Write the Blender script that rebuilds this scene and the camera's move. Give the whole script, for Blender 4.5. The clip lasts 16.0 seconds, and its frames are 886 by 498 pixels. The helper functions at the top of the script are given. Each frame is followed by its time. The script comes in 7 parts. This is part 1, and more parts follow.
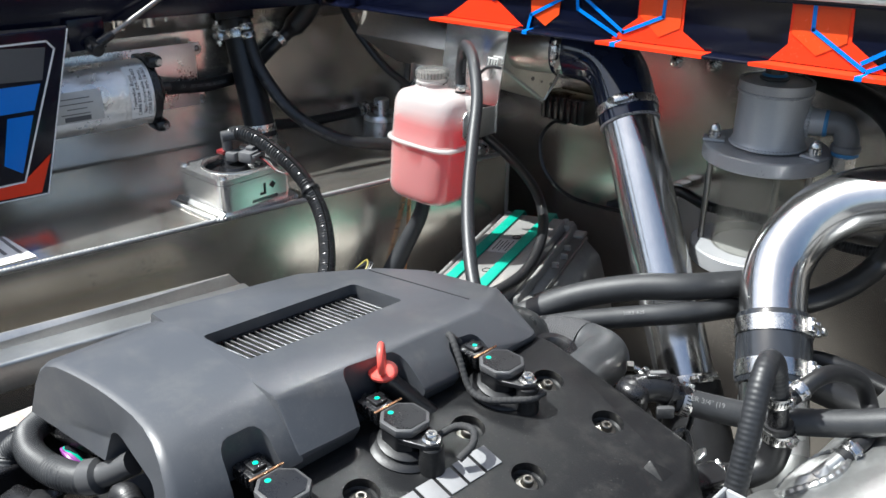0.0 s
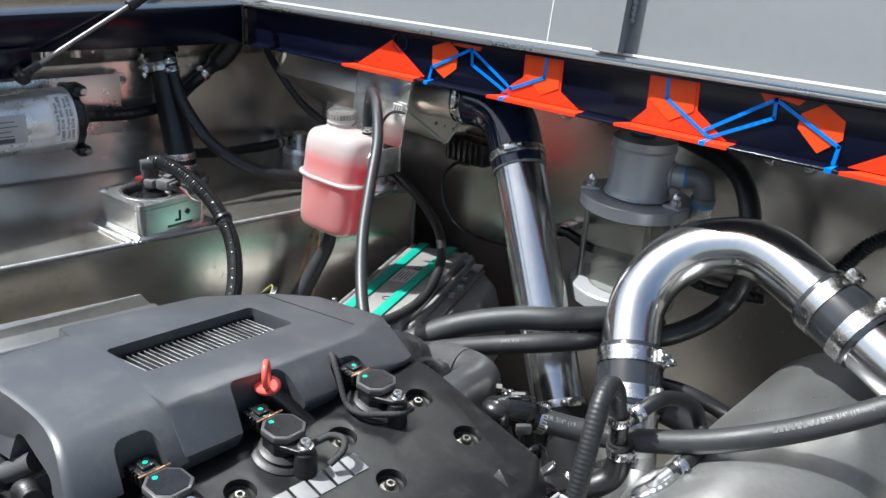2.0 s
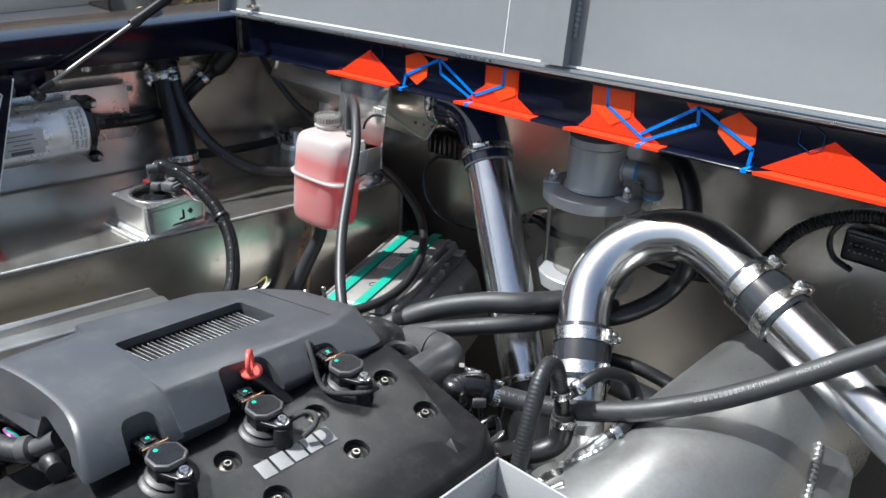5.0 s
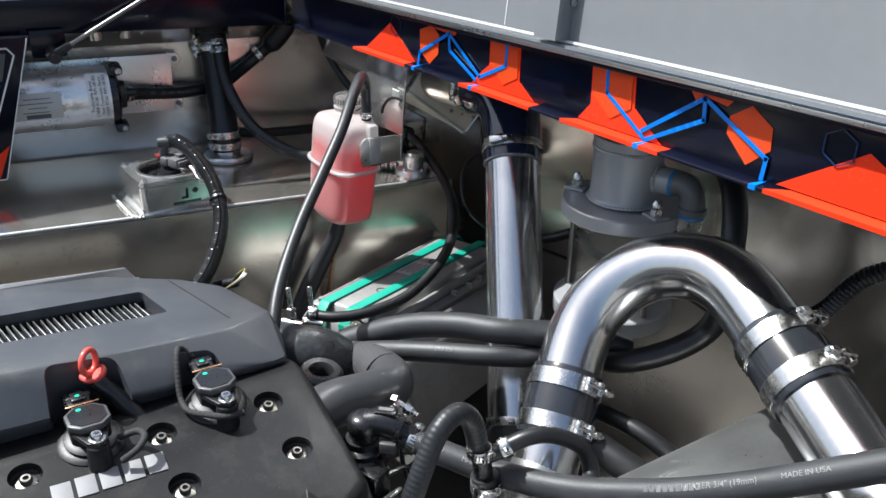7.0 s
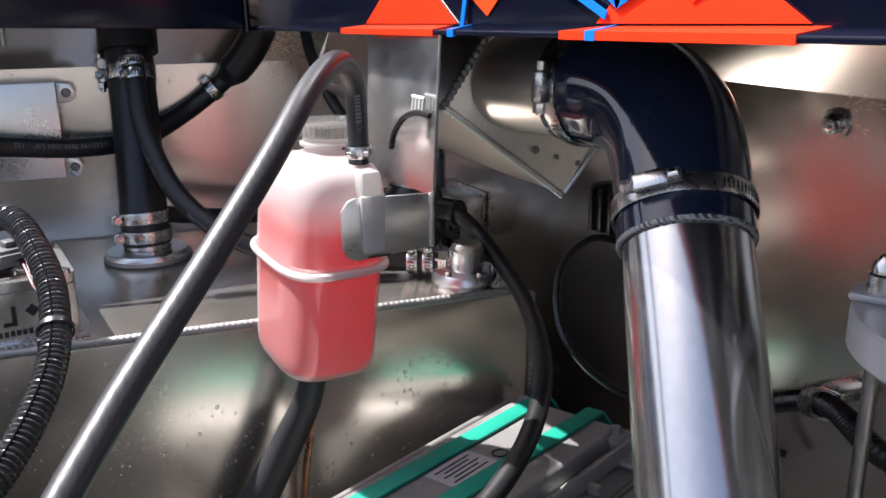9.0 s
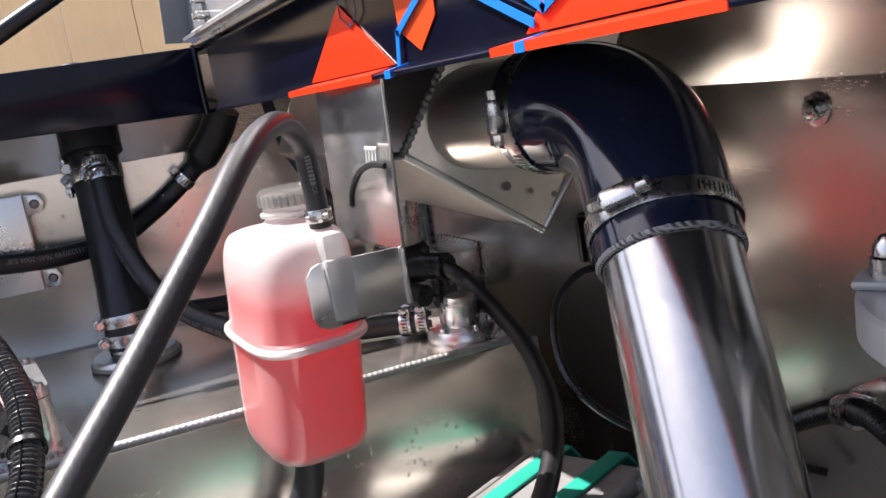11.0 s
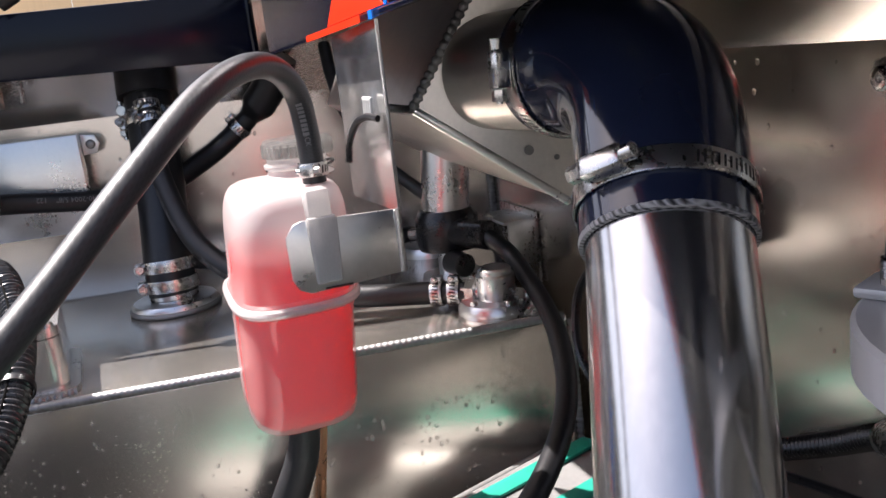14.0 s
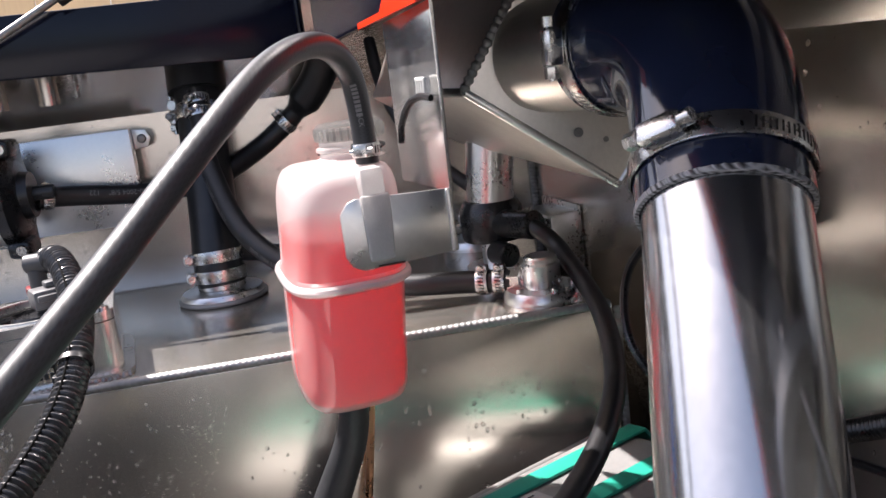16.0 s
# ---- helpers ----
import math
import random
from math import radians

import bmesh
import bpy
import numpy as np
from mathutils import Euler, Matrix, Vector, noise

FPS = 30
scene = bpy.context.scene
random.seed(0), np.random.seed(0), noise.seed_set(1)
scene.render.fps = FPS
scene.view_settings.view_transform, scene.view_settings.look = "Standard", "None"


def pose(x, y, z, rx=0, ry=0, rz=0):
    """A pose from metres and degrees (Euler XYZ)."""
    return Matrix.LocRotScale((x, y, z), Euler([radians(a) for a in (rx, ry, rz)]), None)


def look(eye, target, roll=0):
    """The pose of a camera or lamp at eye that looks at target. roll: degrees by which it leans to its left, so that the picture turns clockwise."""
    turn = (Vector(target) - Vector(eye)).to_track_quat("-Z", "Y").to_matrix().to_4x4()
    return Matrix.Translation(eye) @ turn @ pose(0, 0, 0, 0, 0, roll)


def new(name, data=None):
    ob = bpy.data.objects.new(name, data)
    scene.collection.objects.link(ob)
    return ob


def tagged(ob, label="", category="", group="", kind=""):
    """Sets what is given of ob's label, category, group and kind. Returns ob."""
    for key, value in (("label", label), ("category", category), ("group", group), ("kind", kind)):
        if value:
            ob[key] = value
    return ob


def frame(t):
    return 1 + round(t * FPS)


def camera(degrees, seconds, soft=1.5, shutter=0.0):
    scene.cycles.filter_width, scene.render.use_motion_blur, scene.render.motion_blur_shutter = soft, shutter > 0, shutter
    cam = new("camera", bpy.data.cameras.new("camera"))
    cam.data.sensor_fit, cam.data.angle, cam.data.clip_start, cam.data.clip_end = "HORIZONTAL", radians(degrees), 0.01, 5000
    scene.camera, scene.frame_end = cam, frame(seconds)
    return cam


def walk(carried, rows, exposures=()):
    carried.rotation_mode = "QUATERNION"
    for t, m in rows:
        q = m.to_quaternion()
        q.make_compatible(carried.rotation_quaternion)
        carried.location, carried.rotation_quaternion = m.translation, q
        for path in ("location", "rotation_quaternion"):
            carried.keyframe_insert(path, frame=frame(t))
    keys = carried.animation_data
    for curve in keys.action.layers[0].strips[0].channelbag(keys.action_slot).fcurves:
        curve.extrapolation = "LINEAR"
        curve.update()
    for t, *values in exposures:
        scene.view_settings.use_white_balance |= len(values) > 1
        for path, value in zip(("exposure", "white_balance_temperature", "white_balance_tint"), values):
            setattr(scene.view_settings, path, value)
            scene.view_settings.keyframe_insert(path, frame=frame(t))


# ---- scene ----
cam = camera(53.4, 16.0)
PATH = [
    (0, (1.379, -1.07, 1.622), (0.105, 0.233, 0.797), 0.5),
    (0.5, (1.37, -1.062, 1.601), (0.116, 0.268, 0.79), 2.2),
    (1, (1.38, -1.059, 1.596), (0.152, 0.306, 0.802), 3.6),
    (1.5, (1.457, -1.1, 1.65), (0.256, 0.299, 0.875), 4.4),
    (2, (1.496, -1.109, 1.68), (0.312, 0.31, 0.916), 4.3),
    (2.5, (1.537, -1.128, 1.72), (0.364, 0.301, 0.958), 3.8),
    (3, (1.594, -1.161, 1.764), (0.427, 0.272, 0.999), 3.5),
    (3.5, (1.629, -1.192, 1.793), (0.468, 0.241, 1.019), 3.4),
    (4, (1.63, -1.174, 1.786), (0.467, 0.248, 0.997), 3.2),
    (4.5, (1.627, -1.164, 1.789), (0.452, 0.237, 0.979), 2.8),
    (4.7, (1.628, -1.162, 1.787), (0.446, 0.228, 0.968), 2.6),
    (6.8, (1.799, -0.794, 1.74), (0.317, 0.243, 0.887), 1.5),
    (7, (1.714, -0.724, 1.696), (0.193, 0.271, 0.861), 1.5),
    (7.5, (1.534, -0.576, 1.63), (-0.073, 0.31, 0.834), 1.1),
    (8, (1.279, -0.446, 1.529), (-0.401, 0.374, 0.815), 1.1),
    (8.5, (1.141, -0.389, 1.447), (-0.553, 0.468, 0.818), 1.5),
    (9, (1.071, -0.31, 1.397), (-0.621, 0.595, 0.831), -0.4),
    (9.2, (1.058, -0.289, 1.396), (-0.639, 0.621, 0.858), -1.5),
    (11.3, (1.049, -0.252, 1.372), (-0.702, 0.618, 0.947), -9.9),
    (11.5, (1.043, -0.245, 1.372), (-0.714, 0.605, 0.935), -10.2),
    (12, (1.04, -0.213, 1.399), (-0.729, 0.604, 0.949), -9.5),
    (12.5, (1.016, -0.182, 1.371), (-0.777, 0.58, 0.916), -8.4),
    (13, (1.021, -0.149, 1.372), (-0.795, 0.548, 0.906), -7.5),
    (13.5, (1.022, -0.149, 1.375), (-0.815, 0.495, 0.914), -7.0),
    (14, (1.034, -0.144, 1.346), (-0.819, 0.457, 0.891), -7.0),
    (14.5, (1.037, -0.16, 1.329), (-0.825, 0.43, 0.9), -7.2),
    (15, (1.04, -0.158, 1.323), (-0.829, 0.419, 0.905), -7.3),
    (15.5, (1.042, -0.16, 1.323), (-0.834, 0.397, 0.908), -7.2),
    (16, (1.041, -0.163, 1.326), (-0.84, 0.373, 0.907), -7.3),
]
walk(cam, [(t, look(eye, target, roll)) for t, eye, target, roll in PATH], [(0, 1.16, 6100, 5), (3.0, 0.95, 6050, 5), (7.0, 0.90, 6050, 6), (8.5, 1.34, 6250, 13), (12.0, 1.50, 6550, 17), (16.0, 1.62, 6550, 17)])

# ---- light ----
world = bpy.data.worlds.new("sky")
scene.world = world
world.use_nodes = True
wn, wl = world.node_tree.nodes, world.node_tree.links
sky = wn.new("ShaderNodeTexSky")
sky.sky_type, sky.sun_disc = "NISHITA", False
SUN = Vector((-0.44, -0.42, 1.0)).normalized()
sky.sun_elevation = math.asin(SUN.z)
sky.sun_rotation = math.atan2(SUN.x, SUN.y)
sky.altitude, sky.air_density, sky.dust_density, sky.ozone_density = 50, 1.0, 4.0, 0.6
wn["Background"].inputs["Strength"].default_value = 0.088
wl.new(sky.outputs["Color"], wn["Background"].inputs["Color"])
sun = new("sun", bpy.data.lights.new("sun", "SUN"))
sun.data.energy, sun.data.angle, sun.data.color = 5.0, radians(0.6), (1.0, 0.97, 0.93)
sun.matrix_world = look(SUN * 20, (0, 0, 0))


# ---- materials ----
def node_mat(name):
    m = bpy.data.materials.new(name)
    m.use_nodes = True
    return m, m.node_tree.nodes, m.node_tree.links, m.node_tree.nodes["Principled BSDF"]


def surface(name, colour, rough=0.5, metal=0.0, vary=0.15, big=6.0, fine=90.0, bump=0.1, coat=0.0, wear=0.1,
            stretch=(1, 1, 1), drops=0.0, spec=0.5, dirt=None, dirt_amount=0.0, specks=0.0):
    """A painted, moulded or metal surface: two scales of tone, uneven gloss, fine relief and, where asked, water drops and dirt."""
    m, n, l, p = node_mat(name)
    tc = n.new("ShaderNodeTexCoord")
    mp = n.new("ShaderNodeMapping")
    mp.inputs["Scale"].default_value = stretch
    l.new(tc.outputs["Object"], mp.inputs["Vector"])
    a, b = n.new("ShaderNodeTexNoise"), n.new("ShaderNodeTexNoise")
    a.inputs["Scale"].default_value, a.inputs["Detail"].default_value = big, 5
    b.inputs["Scale"].default_value, b.inputs["Detail"].default_value = fine, 4
    l.new(tc.outputs["Object"], a.inputs["Vector"])
    l.new(mp.outputs["Vector"], b.inputs["Vector"])
    mixer = n.new("ShaderNodeMath")
    mixer.operation = "MULTIPLY_ADD"
    mixer.inputs[1].default_value = 0.5
    l.new(b.outputs["Fac"], mixer.inputs[0])
    l.new(a.outputs["Fac"], mixer.inputs[2])
    tone = n.new("ShaderNodeMapRange")
    tone.inputs["From Min"].default_value, tone.inputs["From Max"].default_value = 0.45, 1.05
    tone.inputs["To Min"].default_value, tone.inputs["To Max"].default_value = 1 - vary, 1 + vary
    l.new(mixer.outputs[0], tone.inputs["Value"])
    col = n.new("ShaderNodeVectorMath")
    col.operation = "SCALE"
    col.inputs[0].default_value = colour
    l.new(tone.outputs[0], col.inputs["Scale"])
    last = col.outputs[0]
    if dirt:
        dn = n.new("ShaderNodeTexNoise")
        dn.inputs["Scale"].default_value, dn.inputs["Detail"].default_value, dn.inputs["Roughness"].default_value = big * 2.3, 8, 0.75
        l.new(tc.outputs["Object"], dn.inputs["Vector"])
        dr = n.new("ShaderNodeMapRange")
        dr.inputs["From Min"].default_value, dr.inputs["From Max"].default_value = 0.5, 0.75
        dr.inputs["To Max"].default_value = dirt_amount
        l.new(dn.outputs["Fac"], dr.inputs["Value"])
        mx = n.new("ShaderNodeMix")
        mx.data_type = "RGBA"
        mx.inputs["B"].default_value = (*dirt, 1)
        l.new(dr.outputs[0], mx.inputs["Factor"])
        l.new(last, mx.inputs["A"])
        last = mx.outputs["Result"]
    if specks:
        sv = n.new("ShaderNodeTexVoronoi")
        sv.inputs["Scale"].default_value = 420
        l.new(tc.outputs["Object"], sv.inputs["Vector"])
        pick = n.new("ShaderNodeSeparateColor")
        l.new(sv.outputs["Color"], pick.inputs[0])
        few = n.new("ShaderNodeMapRange")
        few.inputs["From Min"].default_value, few.inputs["From Max"].default_value = 0.8, 1.0
        few.inputs["To Min"].default_value, few.inputs["To Max"].default_value = 0.0, 0.34
        l.new(pick.outputs[0], few.inputs["Value"])
        dot = n.new("ShaderNodeMath")
        dot.operation = "GREATER_THAN"
        l.new(few.outputs[0], dot.inputs[0])
        l.new(sv.outputs["Distance"], dot.inputs[1])
        weak = n.new("ShaderNodeMath")
        weak.operation = "MULTIPLY"
        l.new(dot.outputs[0], weak.inputs[0])
        l.new(pick.outputs[1], weak.inputs[1])
        amount = n.new("ShaderNodeMath")
        amount.operation = "MULTIPLY"
        amount.inputs[1].default_value = specks
        l.new(weak.outputs[0], amount.inputs[0])
        ms = n.new("ShaderNodeMix")
        ms.data_type = "RGBA"
        ms.inputs["B"].default_value = (0.34, 0.32, 0.29, 1)
        l.new(amount.outputs[0], ms.inputs["Factor"])
        l.new(last, ms.inputs["A"])
        last = ms.outputs["Result"]
    l.new(last, p.inputs["Base Color"])
    rg = n.new("ShaderNodeMapRange")
    rg.inputs["From Min"].default_value, rg.inputs["From Max"].default_value = 0.45, 1.05
    rg.inputs["To Min"].default_value, rg.inputs["To Max"].default_value = max(rough - wear, 0.01), rough + wear
    l.new(mixer.outputs[0], rg.inputs["Value"])
    l.new(rg.outputs[0], p.inputs["Roughness"])
    p.inputs["Metallic"].default_value = metal
    p.inputs["Coat Weight"].default_value = coat
    p.inputs["Coat Roughness"].default_value = 0.06
    p.inputs["Specular IOR Level"].default_value = spec
    height = b.outputs["Fac"]
    bp = n.new("ShaderNodeBump")
    bp.inputs["Strength"].default_value, bp.inputs["Distance"].default_value = bump, 0.0006
    l.new(height, bp.inputs["Height"])
    normal = bp.outputs[0]
    if drops:
        v = n.new("ShaderNodeTexVoronoi")
        v.inputs["Scale"].default_value = 120
        l.new(tc.outputs["Object"], v.inputs["Vector"])
        size = n.new("ShaderNodeMapRange")
        size.inputs["From Min"].default_value, size.inputs["From Max"].default_value = 0.3, 0.8
        size.inputs["To Min"].default_value, size.inputs["To Max"].default_value = -0.1, 0.3
        where = n.new("ShaderNodeTexNoise")
        where.inputs["Scale"].default_value = 7
        l.new(tc.outputs["Object"], where.inputs["Vector"])
        l.new(where.outputs["Fac"], size.inputs["Value"])
        gap = n.new("ShaderNodeMath")
        gap.operation, gap.use_clamp = "SUBTRACT", True
        l.new(size.outputs[0], gap.inputs[0])
        l.new(v.outputs["Distance"], gap.inputs[1])
        root = n.new("ShaderNodeMath")
        root.operation = "POWER"
        root.inputs[1].default_value = 0.6
        l.new(gap.outputs[0], root.inputs[0])
        b2 = n.new("ShaderNodeBump")
        b2.inputs["Strength"].default_value, b2.inputs["Distance"].default_value = drops, 0.0022
        l.new(root.outputs[0], b2.inputs["Height"])
        l.new(normal, b2.inputs["Normal"])
        normal = b2.outputs[0]
    l.new(normal, p.inputs["Normal"])
    return m


ALU = surface("mill_aluminium", (0.68, 0.635, 0.58), 0.235, 0.93, 0.1, 5, 1500, 0.03, wear=0.06, stretch=(0.15, 0.15, 1), dirt=(0.34, 0.30, 0.26), dirt_amount=0.22)
# floor: near-black base, far darker than the other bare aluminium
FLOOR_ALU = surface("dark_floor_aluminium", (0.055, 0.052, 0.048), 0.6, 0.2, 0.25, 6, 120, 0.1, wear=0.15, dirt=(0.035, 0.032, 0.03), dirt_amount=0.6)
ALU_TANK = surface("tank_aluminium", (0.70, 0.665, 0.60), 0.22, 0.94, 0.08, 4, 1500, 0.10, wear=0.06, stretch=(1, 0.1, 1), dirt=(0.36, 0.33, 0.28), dirt_amount=0.2)
ALU_CLEAN = surface("machined_aluminium", (0.74, 0.74, 0.73), 0.3, 1.0, 0.08, 14, 220, 0.08, wear=0.08)
ALU_SATIN = surface("satin_aluminium", (0.38, 0.385, 0.38), 0.36, 0.88, 0.14, 7, 160, 0.10, wear=0.1, dirt=(0.30, 0.29, 0.27), dirt_amount=0.3)
ALU_BOX = surface("brushed_aluminium", (0.68, 0.645, 0.59), 0.34, 0.92, 0.12, 8, 260, 0.05, wear=0.08, stretch=(0.2, 1, 1), dirt=(0.30, 0.27, 0.23), dirt_amount=0.25)
WELD = surface("weld_bead", (0.34, 0.34, 0.335), 0.58, 1.0, 0.2, 60, 400, 0.3, wear=0.12)
POLISHED = surface("polished_pipe", (0.54, 0.54, 0.542), 0.18, 0.97, 0.08, 5, 170, 0.03, wear=0.05, stretch=(1, 1, 0.05))
STEEL = surface("bright_steel", (0.62, 0.61, 0.59), 0.26, 1.0, 0.1, 40, 300, 0.1, wear=0.1)
GRILLE = surface("wire_grille", (0.5, 0.5, 0.49), 0.36, 1.0, 0.2, 40, 300, 0.1, wear=0.1)
DARK_STEEL = surface("dull_steel", (0.25, 0.24, 0.23), 0.42, 1.0, 0.25, 20, 200, 0.2, wear=0.15)
NAVY = surface("navy_gloss", (0.003, 0.004, 0.012), 0.16, 0.0, 0.2, 8, 120, 0.02, wear=0.04, spec=0.28)
ORANGE = surface("orange_film", (0.74, 0.038, 0.009), 0.24, 0.0, 0.06, 8, 160, 0.03, wear=0.05, spec=0.3)
ORANGE_DEEP = surface("deep_orange_film", (0.62, 0.062, 0.012), 0.24, 0.0, 0.06, 8, 160, 0.03, wear=0.05, spec=0.3)
BLUE = surface("blue_film", (0.006, 0.16, 0.62), 0.24, 0.0, 0.06, 8, 160, 0.03, wear=0.05)
BLUE_DARK = surface("dark_blue_film", (0.006, 0.03, 0.10), 0.24, 0.0, 0.06, 8, 160, 0.03, wear=0.05)
CHARCOAL = surface("charcoal_film", (0.07, 0.072, 0.078), 0.3, 0.0, 0.1, 8, 160, 0.03, wear=0.05)
WHITE_LINE = surface("white_film", (0.7, 0.7, 0.7), 0.3, 0.0, 0.06, 8, 160, 0.03)
LID_GREY = surface("lid_grey_paint", (0.185, 0.194, 0.206), 0.16, 0.0, 0.06, 3, 60, 0.03, coat=0.3, wear=0.05, drops=0.12)
COVER = surface("textured_plastic", (0.054, 0.057, 0.064), 0.38, 0.0, 0.12, 9, 900, 0.25, wear=0.06, dirt=(0.115, 0.112, 0.106), dirt_amount=0.5, specks=0.1)
VALVE = surface("black_valve_cover", (0.011, 0.0112, 0.012), 0.4, 0.0, 0.2, 12, 700, 0.3, wear=0.1, dirt=(0.05, 0.048, 0.045), dirt_amount=0.45, spec=0.22, specks=0.1)
BLACK = surface("black_plastic", (0.009, 0.009, 0.010), 0.3, 0.0, 0.2, 20, 500, 0.15, wear=0.1, dirt=(0.08, 0.08, 0.08), dirt_amount=0.2)
BRACKET_ALU = surface("bright_sheet_aluminium", (0.74, 0.735, 0.72), 0.21, 0.9, 0.1, 10, 240, 0.05, wear=0.07, dirt=(0.46, 0.45, 0.43), dirt_amount=0.25)
RUBBER = surface("black_rubber", (0.010, 0.010, 0.011), 0.42, 0.0, 0.2, 14, 420, 0.25, wear=0.08, dirt=(0.04, 0.04, 0.04), dirt_amount=0.25)
LOOM_BLACK = surface("glossy_loom_plastic", (0.032, 0.032, 0.033), 0.25, 0.0, 0.2, 20, 400, 0.1, wear=0.08)
RUBBER_GREY = surface("dusty_rubber", (0.022, 0.023, 0.025), 0.52, 0.0, 0.25, 16, 500, 0.35, wear=0.1, dirt=(0.06, 0.06, 0.06), dirt_amount=0.35)
COUPLING = surface("grey_black_silicone", (0.022, 0.024, 0.028), 0.16, 0.0, 0.2, 14, 60, 0.1, coat=0.4, wear=0.05)
SILICONE = surface("gloss_silicone", (0.013, 0.018, 0.040), 0.10, 0.0, 0.2, 12, 45, 0.16, coat=0.5, wear=0.04)
CLOTH = surface("braided_cover", (0.022, 0.022, 0.023), 0.8, 0.0, 0.3, 30, 1400, 0.9, wear=0.1)
STRUT_BLACK = surface("strut_paint", (0.004, 0.004, 0.0045), 0.3, 0.0, 0.1, 20, 300, 0.05, wear=0.05, spec=0.5)
PVC_CONN = surface("grey_connector", (0.11, 0.11, 0.112), 0.34, 0.0, 0.12, 30, 300, 0.1)
DARK_RED = surface("dark_red_plastic", (0.16, 0.012, 0.014), 0.36, 0.0, 0.1, 30, 300, 0.08)
HOSE_BLACK = surface("weathered_hose", (0.016, 0.017, 0.019), 0.44, 0.0, 0.25, 22, 160, 0.12, wear=0.06, dirt=(0.045, 0.045, 0.047), dirt_amount=0.3, spec=0.4)
ELBOW_GREY = surface("moulded_rubber", (0.045, 0.047, 0.05), 0.4, 0.0, 0.15, 16, 300, 0.15, wear=0.1, dirt=(0.09, 0.09, 0.09), dirt_amount=0.3)

PIPE_GREY = surface("grey_fitting", (0.13, 0.13, 0.134), 0.36, 0.0, 0.12, 14, 400, 0.1, wear=0.08)
WRAP = surface("wrinkled_rubber", (0.026, 0.028, 0.029), 0.34, 0.0, 0.35, 40, 130, 1.6, wear=0.12, dirt=(0.10, 0.10, 0.10), dirt_amount=0.35)


def woven(name, dark, pale, count, rough=0.75, relief=0.8):
    """Braided cloth: two crossing sets of threads, told apart by tone and relief."""
    m, n, l, p = node_mat(name)
    tc = n.new("ShaderNodeTexCoord")
    both = n.new("ShaderNodeMath")
    both.operation = "MAXIMUM"
    for k, turn in enumerate((45, -45)):
        mp = n.new("ShaderNodeMapping")
        mp.inputs["Rotation"].default_value = (radians(turn), radians(20), radians(turn))
        l.new(tc.outputs["Object"], mp.inputs["Vector"])
        w = n.new("ShaderNodeTexWave")
        w.inputs["Scale"].default_value, w.inputs["Distortion"].default_value = count, 0.6
        l.new(mp.outputs["Vector"], w.inputs["Vector"])
        l.new(w.outputs["Fac"], both.inputs[k])
    ramp = n.new("ShaderNodeMix")
    ramp.data_type = "RGBA"
    ramp.inputs["A"].default_value, ramp.inputs["B"].default_value = (*dark, 1), (*pale, 1)
    l.new(both.outputs[0], ramp.inputs["Factor"])
    l.new(ramp.outputs["Result"], p.inputs["Base Color"])
    p.inputs["Roughness"].default_value = rough
    bp = n.new("ShaderNodeBump")
    bp.inputs["Strength"].default_value, bp.inputs["Distance"].default_value = relief, 0.0012
    l.new(both.outputs[0], bp.inputs["Height"])
    l.new(bp.outputs[0], p.inputs["Normal"])
    return m


CUFF_BRAID = woven("frayed_braid", (0.008, 0.008, 0.009), (0.34, 0.34, 0.345), 95, 0.6)
HOSE_WEAVE = woven("fabric_faced_hose", (0.012, 0.0125, 0.0135), (0.022, 0.0235, 0.026), 165, 0.44, 0.05)
BRAID = woven("braided_sleeve", (0.006, 0.006, 0.007), (0.08, 0.08, 0.084), 170)
# tone of the unseen near walls, chosen for what the bare metal mirrors
UNSEEN_GREY = surface("unseen_wall_grey", (0.46, 0.455, 0.445), 0.5, 0.0, 0.08, 4, 120, 0.1, wear=0.08, dirt=(0.33, 0.32, 0.30), dirt_amount=0.3)
PVC = surface("grey_satin_paint", (0.35, 0.355, 0.365), 0.33, 0.25, 0.07, 10, 300, 0.06, wear=0.08, coat=0.15)
PVC_DARK = surface("dark_grey_plastic", (0.06, 0.06, 0.062), 0.42, 0.0, 0.1, 14, 400, 0.12, wear=0.08)
TAPE_BLUE = surface("blue_tape", (0.05, 0.20, 0.42), 0.35, 0.0, 0.1, 40, 300, 0.1)
STRAP = surface("green_strap", (0.006, 0.27, 0.19), 0.5, 0.0, 0.1, 20, 1200, 0.5, wear=0.06)
RED = surface("red_plastic", (0.66, 0.085, 0.065), 0.34, 0.0, 0.12, 30, 400, 0.08)
GREEN_DOT = surface("green_paint", (0.01, 0.42, 0.26), 0.4, 0.0, 0.1, 60, 400, 0.1)
COPPER = surface("copper_strip", (0.75, 0.42, 0.24), 0.3, 1.0, 0.1, 60, 400, 0.1)
PAPER = surface("white_label", (0.74, 0.74, 0.73), 0.45, 0.0, 0.05, 30, 300, 0.03)
PAPER_GREY = surface("grey_label", (0.42, 0.42, 0.41), 0.4, 0.0, 0.08, 30, 300, 0.05)
SLIT = surface("split_line", (0.004, 0.004, 0.004), 0.9, 0.0, 0.05, 30, 300, 0.0, spec=0.05)
BRONZE = surface("tarnished_screw", (0.26, 0.245, 0.22), 0.35, 1.0, 0.25, 60, 300, 0.2, wear=0.12)
INK = surface("black_ink", (0.01, 0.01, 0.012), 0.5, 0.0, 0.05, 30, 300, 0.0)
